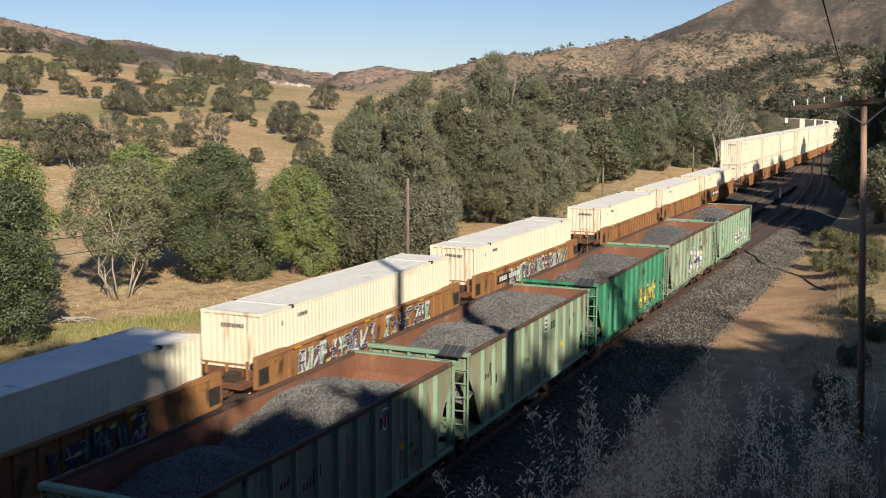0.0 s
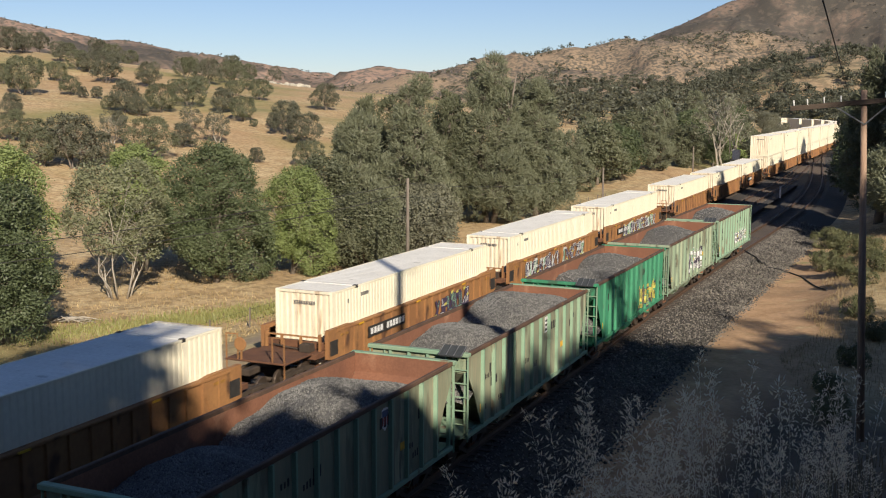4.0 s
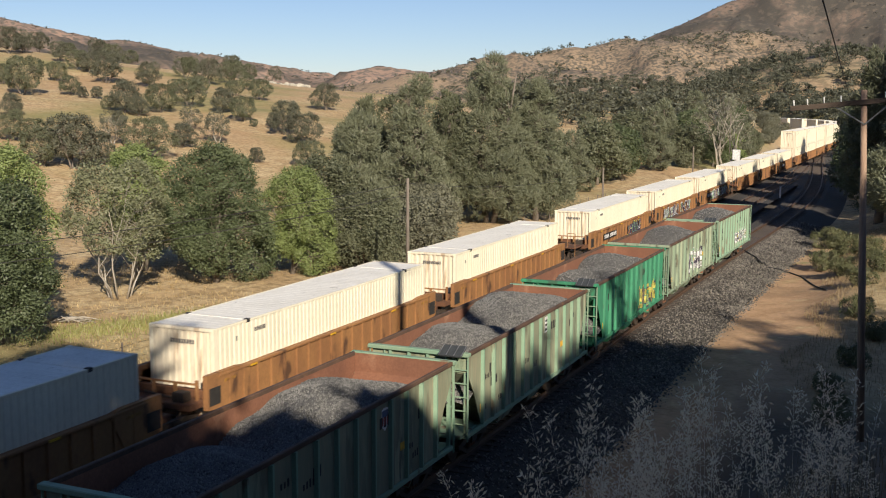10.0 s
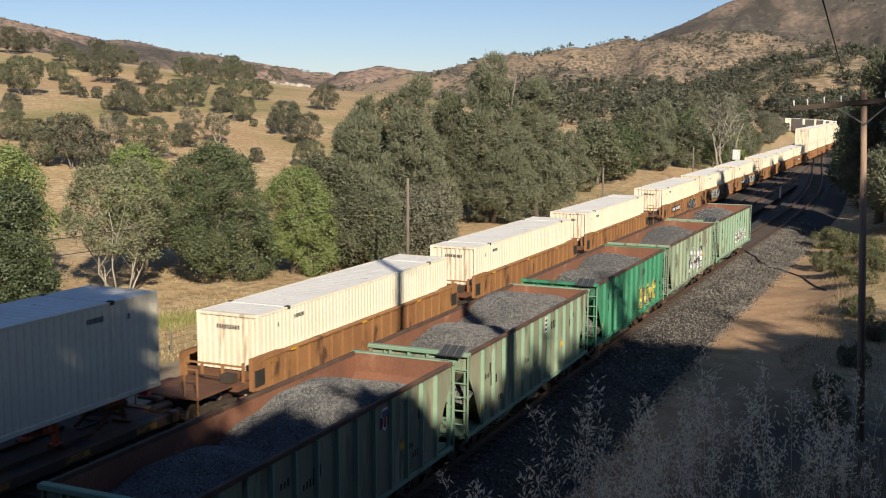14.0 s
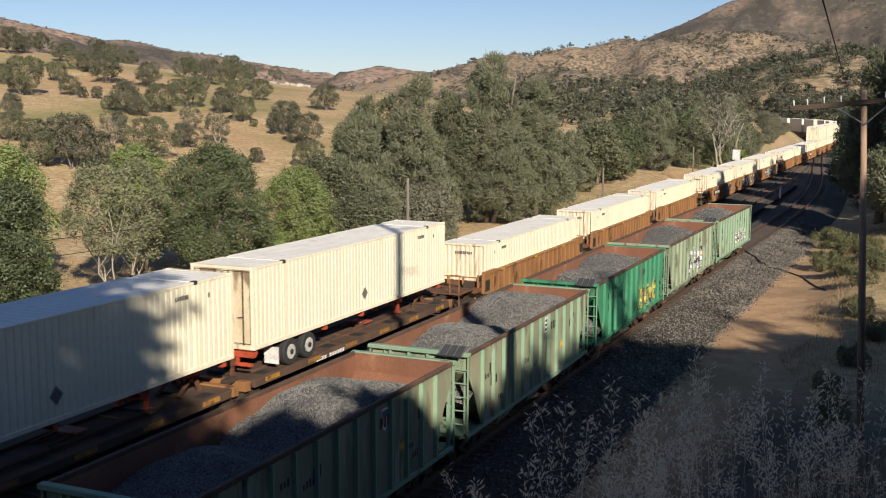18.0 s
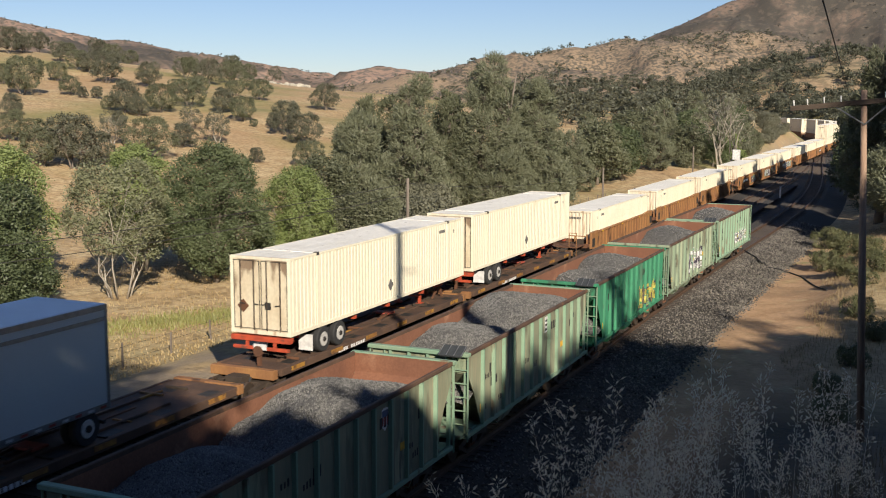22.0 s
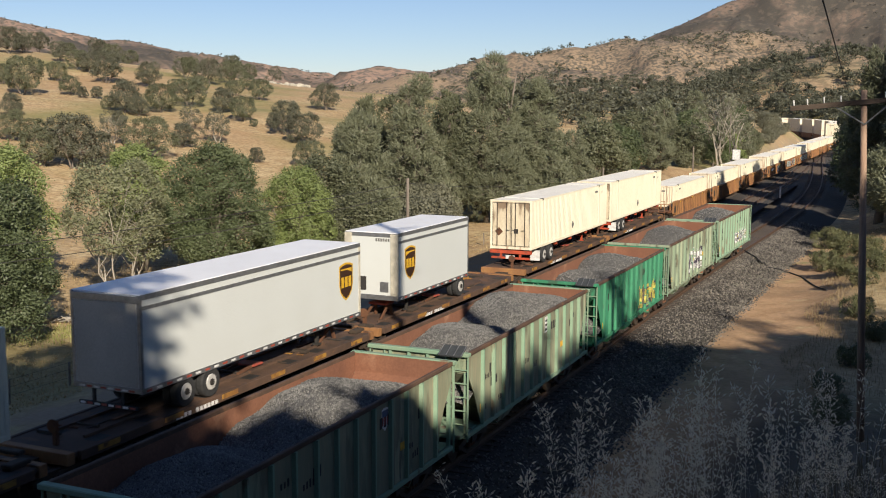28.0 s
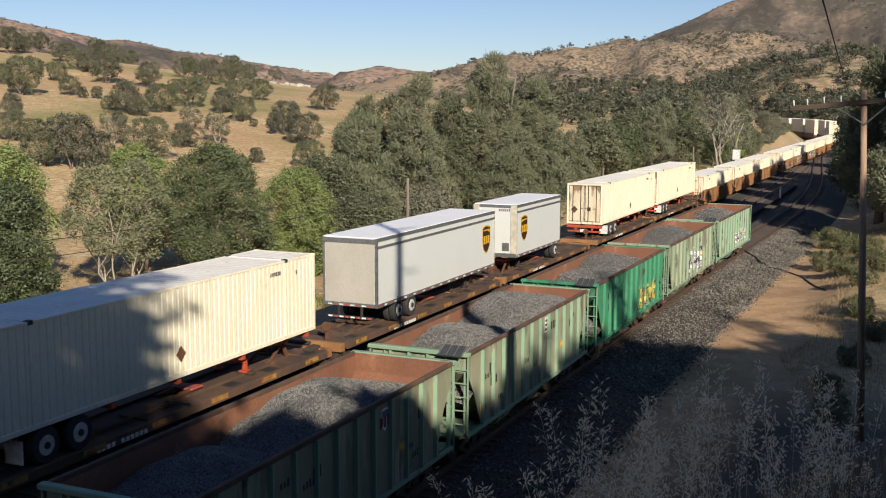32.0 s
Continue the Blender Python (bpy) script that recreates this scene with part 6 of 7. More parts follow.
    for x, y, s, a in ((-4.4, 72.0, 0.9, 40), (-3.0, 66.0, 0.8, 90), (-5.0, 84.0, 1.2, 130), (-3.3, 79.0, 1.1, 200), (-2.7, 58.0, 0.8, 260), (-6.6, 90.0, 1.2, 300), (-2.3, 71.5, 1.0, 20), (-2.4, 49.0, 0.7, 70), (-1.6, 54.0, 0.8, 150), (-3.0, 44.0, 0.6, 180), (-2.6, 40.0, 0.7, 30)):
        put_copy(b, x, y, a, s)


# oaks on the hill: place and height
HILL_A = [(-151.4, 151.1, 6.7), (-212.1, 207.6, 6.5), (-218.0, 218.7, 5.6), (-197.1, 209.2, 4.8), (-182.5, 199.9, 4.5), (-178.7, 199.1, 4.8), (-164.2, 188.4, 6.8), (-169.0, 178.8, 4.1), (-148.4, 160.0, 3.6), (-144.5, 158.9, 2.2), (-143.1, 161.3, 2.3), (-126.6, 149.5, 5.6), (-129.5, 149.1, 2.5), (-117.7, 137.3, 2.5), (-106.3, 122.7, 4.7), (-156.1, 192.6, 5.4), (-124.5, 156.4, 5.0), (-127.0, 167.9, 5.1), (-167.7, 220.8, 4.9), (-157.6, 216.2, 5.9), (-159.2, 228.3, 5.5), (-118.6, 166.8, 4.5), (-110.3, 161.0, 4.3), (-130.4, 197.2, 4.3), (-148.8, 219.7, 3.3)]
HILL_B = [(-98.7, 137.2, 4.9), (-105.7, 157.6, 1.4), (-182.8, 284.3, 5.3), (-97.7, 154.8, 5.5), (-90.5, 148.4, 5.0), (-104.2, 161.3, 2.5), (-86.0, 128.7, 2.2), (-79.5, 132.1, 3.7), (-113.7, 195.6, 5.4), (-96.6, 118.6, 5.4), (-99.5, 130.0, 3.6), (-109.1, 144.3, 4.0), (-97.6, 105.2, 6.6), (-114.1, 115.6, 3.2), (-131.9, 129.1, 3.5), (-116.3, 113.4, 3.6), (-101.0, 103.5, 4.7), (-97.0, 108.8, 4.3), (-107.5, 113.9, 3.4), (-127.8, 125.9, 1.9), (-145.8, 188.4, 3.0), (-145.5, 195.9, 3.6), (-165.9, 160.4, 3.9), (-123.4, 149.2, 3.2), (-139.3, 200.3, 3.3)]


def hill_oaks():
    """Oaks scattered over the dry hill."""
    kinds = [build_tree("oak_tree", "grey-green oak on the dry grass hill", "oak tree", 50 + i, 6.0, (7.0, 7.6, 6.4, 7.2)[i], 0.2, 9000, 0.12, ("oak_hill", "oak", "oak_hill", "oak")[i], stems=(1, 2, 3, 2)[i], lobes=(9, 12, 10, 13)[i], clumps=170, cr=0.075, open_crown=0.3, inner=0.1, group="oaks on the hill") for i in range(4)]
    slim = build_tree("oak_tree", "sparse pale-trunked oak on the dry grass hill", "oak tree", 55, 6.0, 5.6, 0.25, 3600, 0.12, "oak_hill", "bark_pale", stems=2, lobes=8, clumps=110, open_crown=0.35, inner=0.04, group="oaks on the hill")
    kinds.append(slim)
    seen, rnd = set(), random.Random(8)
    spots = list(HILL_A) + list(HILL_B)
    for _ in range(14):
        # trees just over the brow
        a, r = radians(rnd.uniform(33, 50)), rnd.uniform(300, 350)
        spots.append((-math.sin(a) * r, math.cos(a) * r, rnd.uniform(3.6, 6.0)))
    for i, (x, y, h) in enumerate(spots):
        k = 4 if i in (14, 25, 27, 36, 2) else rnd.randrange(4)
        if k in seen:
            put_copy(kinds[k], x, y, rnd.uniform(0, 360), h / 6.0, -0.1)
        else:
            seen.add(k)
            put(kinds[k], x, y, 0, h / 6.0, -0.1)


def far_woods():
    """Woods on the valley floor, and brush on the far slopes: clumps of leaves, one object each."""
    rg = np.random.default_rng(77)

    def grow(spots, name, label, m):
        V, Q, o = [], [], 0
        for x, y, h, w, n, size in spots:
            k = 9
            c = np.stack([x + rg.normal(0, 0.25, k) * w, y + rg.normal(0, 0.25, k) * w, land_at(x, y) - (1.2 if h > 6 else 0.6) + h * rg.uniform(0.1, 0.8, k)], -1)
            v, q = leaf_quads(c, np.full(k, w * 0.24) * rg.uniform(0.6, 1.2, k), n, size, rg)
            V.append(v)
            Q.append(q + o)
            o += len(v)
        tagged(new(name, mesh_np(name, np.concatenate(V), np.concatenate(Q), M[m])), label, "woods", kind="stuff")
    near, mid, far = [], [], []
    for _ in range(640):
        a, r = radians(rg.uniform(-3, 21)), rg.uniform(225, 760)
        x, y = -math.sin(a) * r, math.cos(a) * r
        if corridor(np.array(x), np.array(y)) < 4 or (3.6 < math.degrees(a) < 9.4 and r < 352 + 28 * (math.degrees(a) - 4.5)):
            continue
        (near if rg.random() < 0.6 else mid).append((x, y, rg.uniform(6, 12), rg.uniform(5, 9), 460, 0.42))
    for _ in range(200):
        a, r = radians(rg.uniform(2.5, 11.5)), rg.uniform(490, 780)
        near.append((-math.sin(a) * r, math.cos(a) * r, rg.uniform(6, 11), rg.uniform(5, 9), 170, 0.5))
    for _ in range(2900):
        a, r = radians(rg.uniform(-3, 36)), rg.uniform(600, 1250)
        x, y = -math.sin(a) * r, math.cos(a) * r
        if noise.noise((x * 0.012, y * 0.012, 2.0)) > -0.12:
            mid.append((x, y, rg.uniform(1.8, 5.0), rg.uniform(2.5, 6.5), 60, 0.5))
    for _ in range(900):
        a, r = radians(rg.uniform(-3, 20)), rg.uniform(720, 1250)
        x, y = -math.sin(a) * r, math.cos(a) * r
        if noise.noise((x * 0.009, y * 0.009, 9.0)) > 0.02:
            near.append((x, y, rg.uniform(4, 7), rg.uniform(5, 9), 70, 0.7))
    for _ in range(4600):
        a, r = radians(rg.uniform(-3, 50)), rg.uniform(1000, 2300)
        x, y = -math.sin(a) * r, math.cos(a) * r
        if noise.noise((x * 0.006, y * 0.006, 5.0)) > (-0.2 if a < 0.25 else 0.05):
            far.append((x, y, rg.uniform(1.5, 4), rg.uniform(4, 11), 22, 1.0))
    for _ in range(260):
        a, r = radians(rg.uniform(-2, 10)), rg.uniform(370, 640)
        x, y = -math.sin(a) * r, math.cos(a) * r
        if r > 360 + 28 * max(0.0, math.degrees(a) - 4.5) and corridor(np.array(x), np.array(y)) > 5:
            near.append((x, y, rg.uniform(5, 11), rg.uniform(5, 9), 260, 0.42))
    grow(near, "valley_woods", "dark-green woods on the valley floor", "woods")
    grow(mid, "slope_woods", "grey-green oaks and brush on the slopes", "oak_hill")
    grow(far, "far_brush", "distant grey brush on the far slopes", "brush")


def blades(name, label, n, where, hlo, hhi, width, m, seed, bend=0.4):
    """Grass blades as thin tapered quads over a region; where(rg) gives x and y arrays."""
    rg = np.random.default_rng(seed)
    x, y = where(rg, n)
    z = land(x, y)
    a = rg.random(len(x)) * 6.283
    h = rg.uniform(hlo, hhi, len(x))
    dx, dy = np.cos(a), np.sin(a)
    b = rg.uniform(0.1, bend, len(x)) * h
    p = np.stack([x, y, z - 0.03], -1)
    side = np.stack([-dy, dx, 0 * dx], -1) * width
    mid = p + np.stack([dx * b * 0.35, dy * b * 0.35, h * 0.6], -1)
    tip = p + np.stack([dx * b, dy * b, h], -1)
    v = np.stack([p - side, p + side, mid + side * 0.7, mid - side * 0.7, tip], 1).reshape(-1, 3)
    k = np.arange(len(x))[:, None] * 5
    me = mesh_np(name, v, np.concatenate([k + np.array([0, 1, 2]), k + np.array([0, 2, 3]), k + np.array([3, 2, 4])]), m)
    tagged(new(name, me), label, "grass", kind="stuff")


def field(rg, n):
    a, r = np.radians(rg.uniform(10, 49, n)), 38 + 90 * rg.random(n) ** 1.6
    x, y = -np.sin(a) * r, np.cos(a) * r
    k = x < -31
    return x[k], y[k]


def green_strip(rg, n):
    k = rg.random(n)
    x, y = -42 + 9 * k + rg.normal(0, 0.9, n), 41.5 + 15 * k + rg.normal(0, 1.6, n)
    return x, y


def fallen_branches():
    rnd = random.Random(14)
    t = thing("fallen_branches", "heap of pale fallen branches in the dry grass", "branches")
    t.matrix_basis = pose(-42.6, 45.6, land_at(-42.6, 45.6))
    for i in range(12):
        a, b = rnd.uniform(-0.5, 0.5), rnd.uniform(0.6, 1.5)
        x, y = rnd.uniform(-0.9, 0.9), rnd.uniform(-0.5, 0.5)
        part("branch", G().tube([(x - b, y - b * a, 0.08), (x, y, 0.12 + rnd.uniform(0, 0.25)), (x + b, y + b * a, rnd.uniform(0.05, 0.3))], [0.05, 0.04, 0.015], 5), M["bark_pale"], t)


def verge(rg, n):
    y = 44 + 55 * rg.random(n)
    x = -4.9 + 5.0 * rg.random(n) ** 1.2 + 0.6 * np.sin(y * 0.6)
    return x, y


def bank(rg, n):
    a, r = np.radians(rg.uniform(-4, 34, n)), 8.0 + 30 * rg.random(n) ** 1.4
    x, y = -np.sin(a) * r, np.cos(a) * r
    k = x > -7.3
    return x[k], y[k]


def oat_plant(rg, x, y, h, V, F):
    """A wild oat: a bowed stem and an open panicle of pale pointed spikelets on hair-thin stalks."""
    a = rg.uniform(0, 6.28)
    dx, dy = math.cos(a), math.sin(a)
    bow = rg.uniform(0.05, 0.22) * h
    pts = [(x + dx * bow * k * k, y + dy * bow * k * k, h * k * (1 - 0.05 * k)) for k in np.linspace(0, 1, 7)]
    o, w = len(V), 0.0007
    for p in pts:
        V += [(p[0] - w, p[1], p[2]), (p[0] + w, p[1] + w, p[2])]
    for i in range(6):
        F.append((o + 2 * i, o + 2 * i + 1, o + 2 * i + 3, o + 2 * i + 2))
    for s in range(int(rg.integers(46, 64))):
        k = 1.0 - 0.42 * rg.random() ** 1.3
        i = min(int(k * 6), 5)
        t = k * 6 - i
        q = [pts[i][c] * (1 - t) + pts[i + 1][c] * t for c in range(3)]
        b = rg.random() * 6.283
        cb, sb = math.cos(b), math.sin(b)
        out = rg.uniform(0.005, 0.034) * (1.5 - 0.9 * (k - 0.58) / 0.42)
        e = (q[0] + cb * out, q[1] + sb * out, q[2] + rg.uniform(0.0, 0.03))
        ln, wd = rg.uniform(0.017, 0.028), rg.uniform(0.0019, 0.0034)
        up = rg.choice((-1, 1, 1)) * rg.uniform(0.35, 0.95)
        f = math.sqrt(1 - up * up) * ln
        fx, fy, fz = cb * f, sb * f, up * ln
        o = len(V)
        V += [q, (q[0], q[1], q[2] + 0.0012), (e[0], e[1], e[2] + 0.0006), e]
        F.append((o, o + 1, o + 2, o + 3))
        for sx, sy, sz in ((-sb * wd, cb * wd, 0), (-cb * up * wd, -sb * up * wd, wd)):
            o = len(V)
            V += [e, (e[0] + fx * 0.4 + sx, e[1] + fy * 0.4 + sy, e[2] + fz * 0.4 + sz), (e[0] + fx, e[1] + fy, e[2] + fz), (e[0] + fx * 0.4 - sx, e[1] + fy * 0.4 - sy, e[2] + fz * 0.4 - sz)]
            F.append((o, o + 1, o + 2, o + 3))


TUFTS = []


def wild_oats():
    """Tufts of wild oats on the bank before the camera; each sways in the wind."""
    rg = np.random.default_rng(12)
    made = []
    for k in range(8):
        V, F = [], []
        for j in range(4 if k < 5 else 2):
            sp = 0.2 if k < 5 else 0.06
            oat_plant(rg, rg.normal(0, sp), rg.normal(0, sp), 1.0 if j == 0 else rg.uniform(0.72, 0.98), V, F)
        made.append(mesh_np("wild_oat_tuft", np.array(V), np.array(F), M["oats"]))

    def sow(kind, a, r, dip):
        """A tuft a degrees west of north and r metres off, whose top stays dip degrees under the brow."""
        x, y = -math.sin(radians(a)) * r, math.cos(radians(a)) * r
        z = land_at(x, y) - 0.05
        s = CAM[2] - r * math.tan(radians(dip)) - z
        if not 0.35 < s < 1.2:
            return
        ob = new("wild_oat_tuft", made[kind])
        tagged(ob, "dry straw-coloured wild oats nodding on the bank", "grass", "wild oats on the bank")
        ob.scale = (s, s, s)
        TUFTS.append((ob, x, y, z, float(rg.uniform(0, 360)), float(rg.uniform(0, 6.28))))
    for i in range(30):
        a = 0.8 + 13.6 * ((i * 0.618) % 1.0) + rg.normal(0, 0.2)
        sow(i % 5, a, rg.uniform(3.2, 6.6), 12.6 + 0.14 * max(a - 8, 0) + min(rg.exponential(2.6), 7.5))
    for i in range(5):
        sow(i % 5, rg.uniform(13.5, 18.5), rg.uniform(3.0, 5.5), rg.uniform(16.5, 20))
    for i, (a, r, dip) in enumerate(((15.9, 4.2, 13.0), (15.6, 4.1, 13.9), (13.2, 4.0, 13.4), (12.6, 4.0, 14.2), (16.3, 4.0, 14.6), (15.7, 3.9, 15.4), (9.4, 4.6, 12.2), (9.8, 4.4, 12.9), (7.5, 4.8, 13.0), (3.2, 4.4, 12.4), (2.2, 4.2, 12.7), (37.6, 2.6, 16.0), (37.0, 2.5, 17.2), (31.7, 2.8, 17.6), (30.4, 2.7, 18.2), (29.2, 2.9, 17.4), (28.6, 2.6, 18.8), (24.2, 2.8, 17.3), (23.0, 3.0, 16.2), (23.6, 2.9, 17.0), (24.8, 2.7, 18.2), (20.4, 3.0, 18.6), (19.6, 3.1, 17.9), (17.8, 3.3, 17.2), (36.2, 2.4, 19.0))):
        sow(5 + i % 3, a, r, dip)


valley_trees()
hill_oaks()
far_woods()
blades("field_grass", "dry straw grass in the field", 70000, field, 0.05, 0.17, 0.03, M["drygrass"], 5, 0.9)
blades("verge_grass", "dry straw grass on the road verge", 11000, verge, 0.08, 0.34, 0.01, M["vergegrass"], 6)
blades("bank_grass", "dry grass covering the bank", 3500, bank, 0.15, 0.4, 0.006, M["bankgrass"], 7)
blades("green_grass", "greener grass strip in the dry field", 11000, green_strip, 0.1, 0.34, 0.02, M["greengrass"], 9)
wild_oats()
fallen_branches()

# ---- poles, wires and line-side things ----


def build_pole(x, y, z0, top, label, arms=True, r=0.15, arm=1.35, tilt=0.0, wood="pole", lean=0.0):
    t = thing("utility_pole", label, "utility pole", "line-side poles")
    t.matrix_basis = pose(x, y, z0, 0, lean, 0)
    h = top - z0
    part("shaft", G().tube([(0, 0, -0.3), (0, 0, h * 0.5), (0, 0, h)], [r, r * 0.88, r * 0.72], 12), M[wood], t, smooth=True)
    if arms:
        ar = part("crossarm", G().box(-arm, arm, -0.06 - r * 0.8, 0.06 - r * 0.8, h - 0.40, h - 0.26, 0.01), M["shaded_wood"], t, at=pose(0, 0, h - 0.5, 0, -tilt, 0) @ pose(0, 0, 0.5 - h))
        for xx in [s * arm * k for s in (-1, 1) for k in (0.3, 0.53, 0.76, 0.95)]:
            part("insulator", G().tube([(xx, -r * 0.8, h - 0.26), (xx, -r * 0.8, h - 0.18), (xx, -r * 0.8, h - 0.10)], [0.015, 0.022, 0.018], 7), M["white"], ar, "pale glass insulator")
        for s in (-1, 1):
            part("brace", G().bar((0, -r * 0.9, h - 0.93), (s * 0.7, -r * 0.9, h - 0.40), 0.035), M["alu"], ar)
    return t


def wire(p, q, sag, r=0.012):
    p, q = Vector(p), Vector(q)
    path = [p.lerp(q, k / 16) - Vector((0, 0, sag * 4 * (k / 16) * (1 - k / 16))) for k in range(17)]
    ob = new("overhead_wire", G().tube(path, r, 5).mesh("overhead_wire", M["dark"]))
    tagged(ob, "thin dark overhead wire between poles", "wire", "overhead wires")


build_pole(-1.24, 31.8, land_at(-1.24, 31.8), 10.93, "weathered brown wooden utility pole with crossarm", r=0.11, arm=1.9, tilt=3.2, lean=-2.3)
wire((-1.95, 31.7, 10.6), (0.42, -15.87, 12.2), 0.0, 0.007)
build_pole(0.42, -15.95, land_at(0.42, -15.95), 12.6, "weathered brown wooden utility pole with crossarm", r=0.13, arm=1.9)


def dead_pine():
    t = thing("dead_pine", "tall bare dead pine trunk beside the bank", "dead tree")
    t.matrix_basis = pose(3.2, 13.9, land_at(3.2, 13.9))
    h = 27.5 - land_at(3.2, 13.9)
    part("trunk", G().tube([(0, 0, -0.4), (0.03, 0.02, h * 0.4), (0.0, 0.0, h * 0.75), (-0.1, 0.05, h)], [0.30, 0.25, 0.2, 0.1], 10), M["bark"], t, smooth=True)
    for z, dx, dy, up, r in ((h - 3.9, 1.5, 0.5, 0.7, 0.09), (h - 3.4, -1.3, 0.6, 0.9, 0.08), (h - 6.2, 1.0, 0.9, 0.5, 0.05), (h - 8.3, -0.9, 0.5, 0.6, 0.045), (h - 1.6, 0.7, -0.4, 0.7, 0.05)):
        part("limb", G().tube([(0, 0, z), (dx * 0.5, dy * 0.5, z + up * 0.35), (dx, dy, z + up)], [r, r * 0.8, r * 0.4], 6), M["bark"], t, smooth=True)


dead_pine()
for x, y, top in ((-29.0, 59.8, 6.0), (-29.0, 104.0, 4.4), (-29.0, 149.0, 5.0), (-29.2, 180.0, 9.3)):
    build_pole(x, y, land_at(x, y), top, "grey wooden line-side pole beside the track", False, 0.12, wood="bark")
wire((-29, 59.8, 5.7), (-44, 18, 4.2), 0.7, 0.02)
wire((-29, 59.8, 5.0), (-46, 18, 3.4), 0.9, 0.02)
wire((-29, 59.8, 5.7), (-29, 104, 4.2), 0.8, 0.015)
wire((-29, 104, 4.2), (-29, 149, 4.8), 0.8, 0.015)


def signal_cabinet():
    t = thing("signal_cabinet", "small silver-white signal cabinet beside the track", "signal cabinet")
    t.matrix_basis = pose(-25.9, 166.0, land_at(-25.9, 166.0))
    part("base", G().box(-0.7, 0.7, -0.6, 0.6, -0.2, 0.2), M["rock"], t)
    part("body", G().box(-0.55, 0.55, -0.45, 0.45, 0.2, 2.3, 0.02), M["white"], t)
    part("roof", G().box(-0.65, 0.65, -0.55, 0.55, 2.3, 2.42, 0.03), M["alu"], t)
    part("mast", G().box(-0.09, 0.09, -0.09, 0.09, 2.42, 3.2), M["white"], t)
    part("upper_box", G().box(-0.5, 0.5, -0.42, 0.42, 3.2, 4.7, 0.03), M["white"], t, "white equipment box")
    part("door", G().box(-0.45, 0.45, -0.47, -0.452, 0.3, 2.2), M["alu"], t)


signal_cabinet()


def fence():
    """A wire fence along the far side of the line."""
    rnd = random.Random(2)
    t = thing("wire_fence", "old wire fence on thin grey posts beside the line", "fence")
    ys = [28 + 3.4 * i for i in range(28)]
    for y in ys:
        x = -33.0 + rnd.uniform(-0.08, 0.08)
        z = land_at(x, y)
        part("post", G().bar((x, y, z - 0.2), (x + rnd.uniform(-0.06, 0.06), y + rnd.uniform(-0.05, 0.05), z + rnd.uniform(1.0, 1.2)), 0.07), M["bark"], t)
    for k in (0.35, 0.7, 1.0):
        part("wire", G().tube([(-33.0, y, land_at(-33.0, y) + k) for y in ys], 0.006, 4, False), M["dark"], t)


fence()


def cable():
    """A slack cable that crosses the shoulder and the road."""
    line = [Vector(p) for p in ((-12.2, 82.4, -0.1), (-11.36, 80.2, -0.12), (-10.6, 78.6, -0.18), (-10.0, 76.9, -0.34), (-9.0, 76.2, 0), (-8.0, 75.6, 0), (-7.0, 73.8, 0), (-5.7, 69.2, 0), (-4.7, 66.3, 0))]
    path = []
    for p, q in zip(line, line[1:]):
        for k in range(5):
            v = p.lerp(q, k / 5)
            if v.x > -9.8:
                v.z = land_at(v.x, v.y) + (0.16 if v.x < -8.4 else 0.04)
            path.append(v)
    ob = new("ground_cable", G().tube(path, 0.045, 6).mesh("ground_cable", M["rubber"]))
    tagged(ob, "dark cable lying across the gravel and road", "cable")


cable()


def marker_post():
    t = thing("marker_post", "short white marker post between the tracks", "post")
    t.matrix_basis = pose(-15.4, 132.0, -0.25)
    part("post", G().box(-0.09, 0.09, -0.06, 0.06, 0, 1.3, 0.01), M["white"], t)
    part("cap", G().box(-0.13, 0.13, -0.1, 0.1, 1.3, 1.36), M["alu"], t)


marker_post()


def hill_rocks():
    g = G()
    rnd = random.Random(3)
    for _ in range(40):
        a, r = radians(rnd.uniform(30.8, 33.6)), rnd.uniform(334, 344)
        x, y, s = -math.sin(a) * r, math.cos(a) * r, rnd.uniform(0.3, 1.0)
        z = land_at(x, y)
        ring = lambda k, zz: [(x + math.cos(i * 1.05) * s * k * rnd.uniform(0.7, 1.2), y + math.sin(i * 1.05) * s * k * rnd.uniform(0.7, 1.2), z + zz * s) for i in range(6)]
        v = ring(1, -0.3) + ring(1.05, 0.3) + ring(0.6, 0.8)
        g.add(v, [(i, (i + 1) % 6, 6 + (i + 1) % 6, 6 + i) for i in range(6)] + [(6 + i, 6 + (i + 1) % 6, 12 + (i + 1) % 6, 12 + i) for i in range(6)] + [tuple(range(12, 18))])
    tagged(new("rock_outcrop", g.mesh("rock_outcrop", M["rock"])), "pale rock outcrop on the hill crest", "rocks", kind="stuff")


hill_rocks()

# ---- the trees behind and beside the camera, which shade the foreground ----


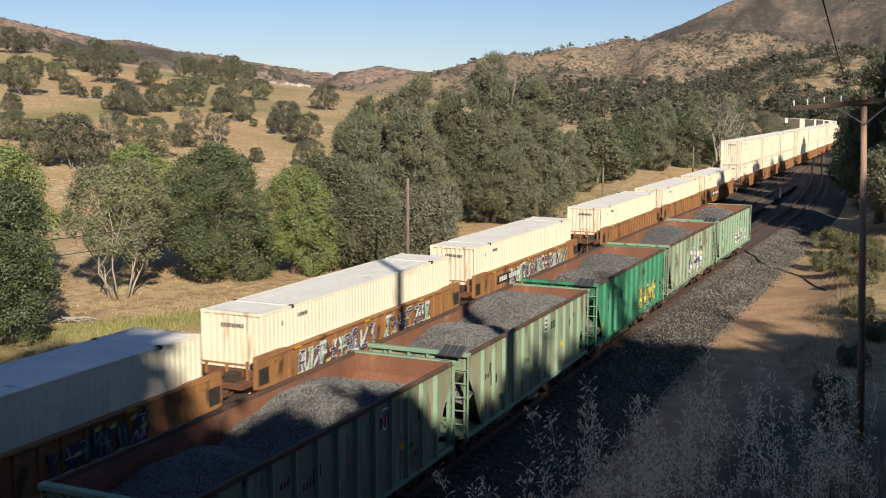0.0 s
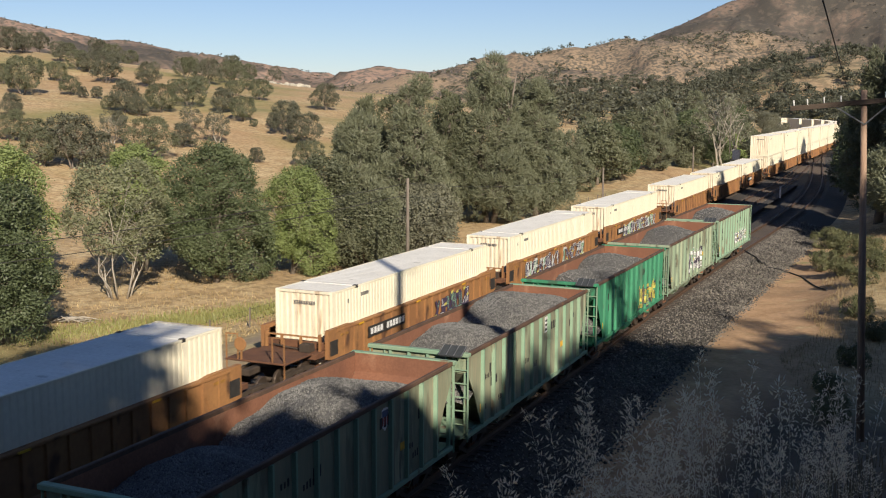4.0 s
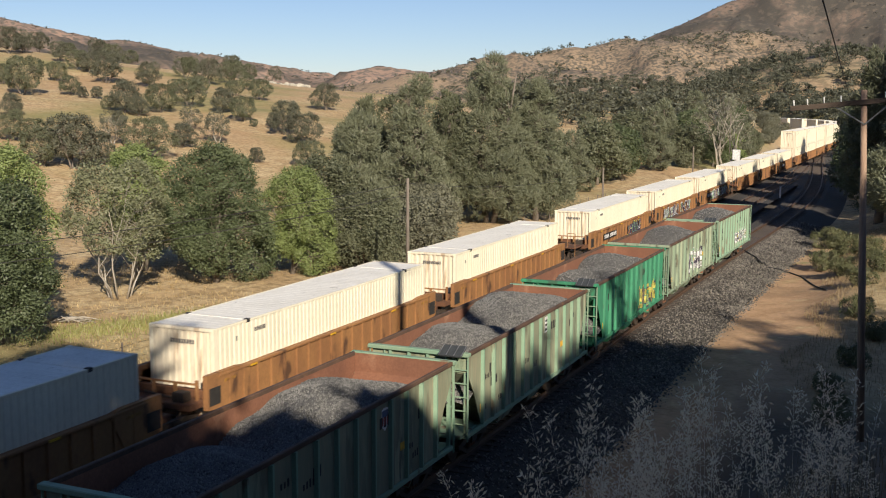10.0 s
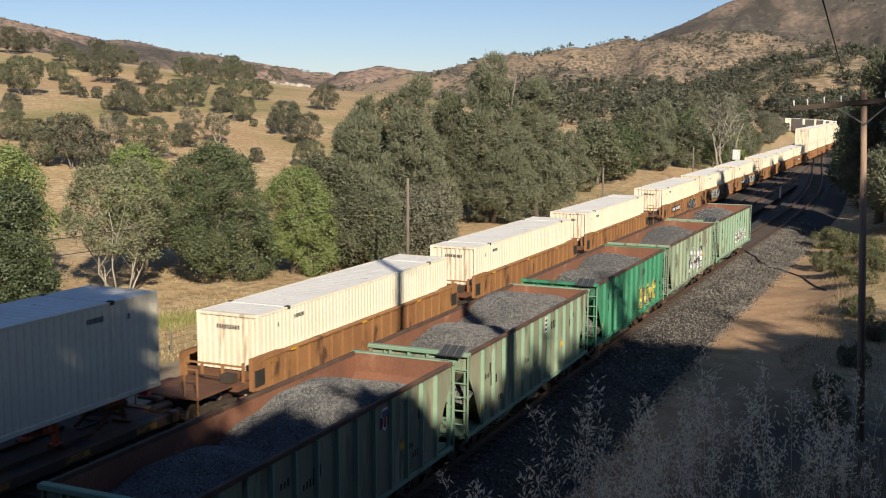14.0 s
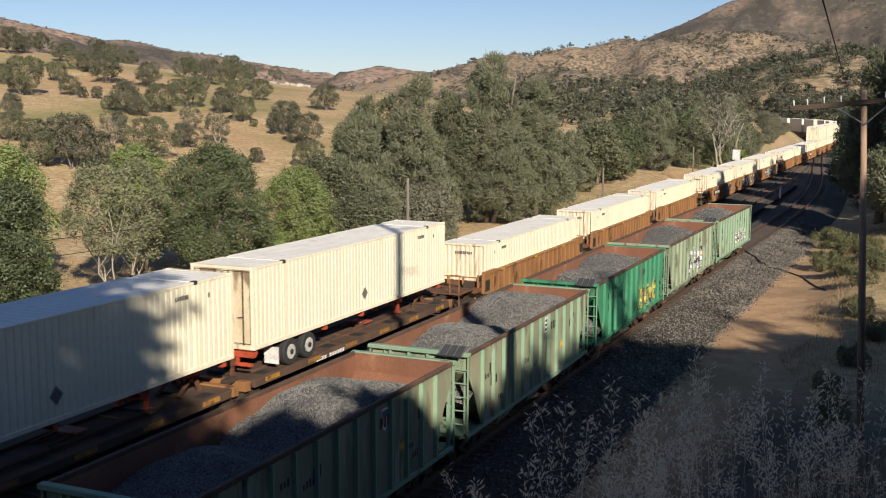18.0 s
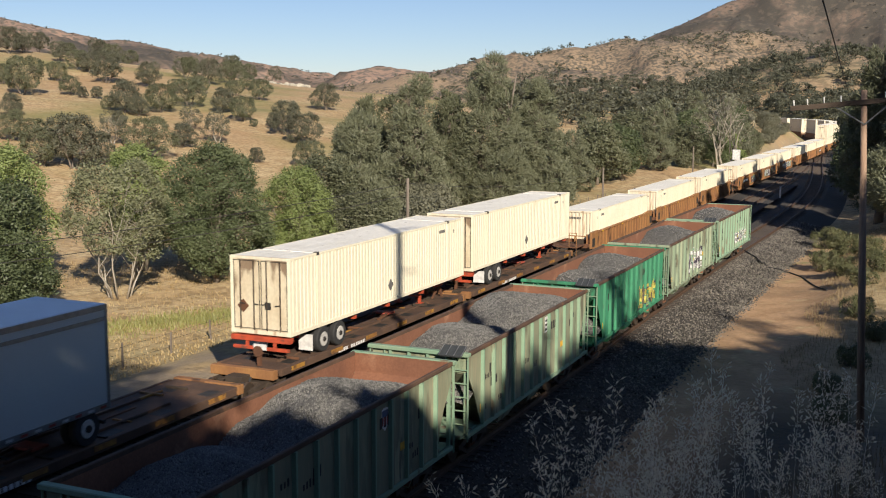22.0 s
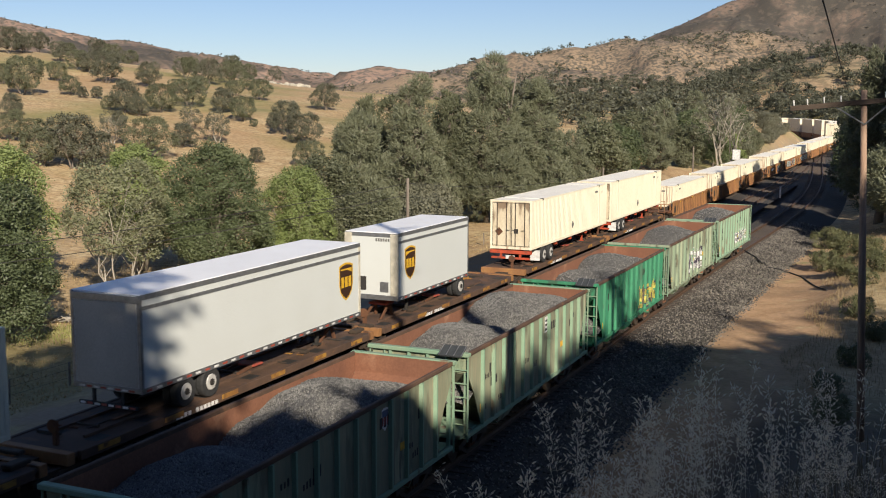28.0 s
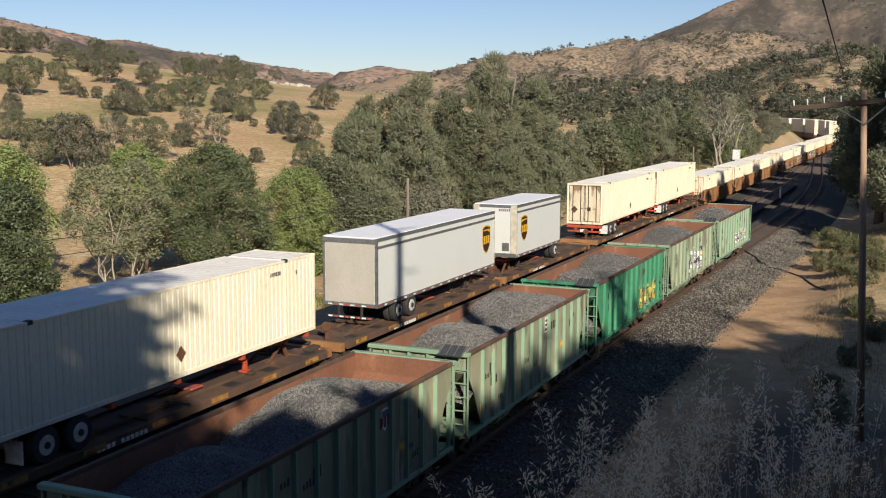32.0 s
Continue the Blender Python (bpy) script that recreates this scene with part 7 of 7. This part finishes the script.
def shade_trees():
    k = build_tree("oak_tree", "broad oak standing on the bank", "oak tree", 91, 11.0, 7.6, 0.1, 9000, 0.42, "oak", lobes=12, clumps=200, inner=0.3, group="oaks on the bank")
    slim = build_tree("pine_tree", "slim sparse pine standing on the bank", "pine tree", 92, 15.0, 3.4, 0.35, 1000, 0.3, "pine", lobes=9, clumps=60, pine=True, group="pines on the bank")
    sparse = build_tree("oak_tree", "tall open-crowned oak standing on the bank", "oak tree", 93, 11.0, 7.6, 0.1, 13000, 0.21, "oak", lobes=15, clumps=300, inner=0.34, group="oaks on the bank")
    first = {}
    for i, (kind, across, back, s) in enumerate(SHADE):
        # across: metres sideways as seen from the sun; back: metres towards it
        x, y = 0.76 * across + 0.65 * back, 0.65 * across - 0.76 * back
        ob = (k, slim, sparse)[kind]
        if kind in first:
            put_copy(ob, x, y, 61 * i, s)
        else:
            first[kind] = put(ob, x, y, 0, s)


SHADE = [(2, -4.6, 10, 1.75), (2, -7.8, 9, 1.62), (2, -11.0, 14, 1.65), (0, -15.0, 12, 1.6), (0, -21.0, 12, 1.7), (0, -28.0, 12, 1.8), (0, -34.0, 12, 1.7), (0, -46.0, 12, 1.8), (0, -28.0, 20, 2.0),
         (0, -0.6, 10, 0.95), (0, 2.4, 10, 0.86), (0, 5.2, 10, 0.86), (0, 8.3, 10, 0.78), (0, 11.5, 10, 0.87), (0, 14.5, 10, 1.03), (0, 17.5, 10, 1.17), (0, 20.5, 10, 1.32), (0, 23.5, 10, 1.27), (0, 26.5, 10, 1.21), (0, 29.6, 12, 1.28), (0, 32.5, 10, 1.42), (0, 35.5, 10, 1.5),
         (0, 0.0, 16, 0.82), (0, 6.5, 16, 0.78), (0, 14.0, 16, 0.98), (0, 21.0, 16, 1.2), (0, 26.0, 16, 1.2), (1, 13.6, 10, 0.93), (1, 16.2, 9, 0.9), (1, 20.2, 10, 1.25), (1, 21.7, 11, 1.2), (1, 22.9, 10, 1.12), (1, 30.6, 10, 1.32), (1, 34.5, 10, 1.25), (1, 36.8, 10, 1.35), (0, 20.5, -15, 0.7), (0, 26.5, -15, 0.78), (0, 33.0, -14, 0.8)]
shade_trees()


def travelled(t):
    """How far the train has gone at t seconds, counted from its place at 6 s; it slows down on the way."""
    return -36.573 + 6.19267 * t - 0.0134558 * t ** 2 - 0.000604765 * t ** 3


def motions():
    for ob, mid, z, turn in MOVERS:
        rows = []
        for k in range(33):
            x, y, a = main_track(mid + travelled(k))
            rows.append((float(k), pose(x, y, z, 0, 0, a + turn)))
        walk(ob, rows)
    for ob, x, y, z, turn, ph in TUFTS:
        rows = []
        for k in range(65):
            t = k * 0.5
            gust = 1.6 + 1.2 * math.sin(0.37 * t + 0.3 * x) + (1.2 if t > 17 else 0.0)
            rows.append((t, pose(x, y, z, gust * math.sin(1.9 * t + ph), -1.2 + gust * math.sin(1.5 * t + 1.7 * ph), turn)))
        walk(ob, rows)


motions()
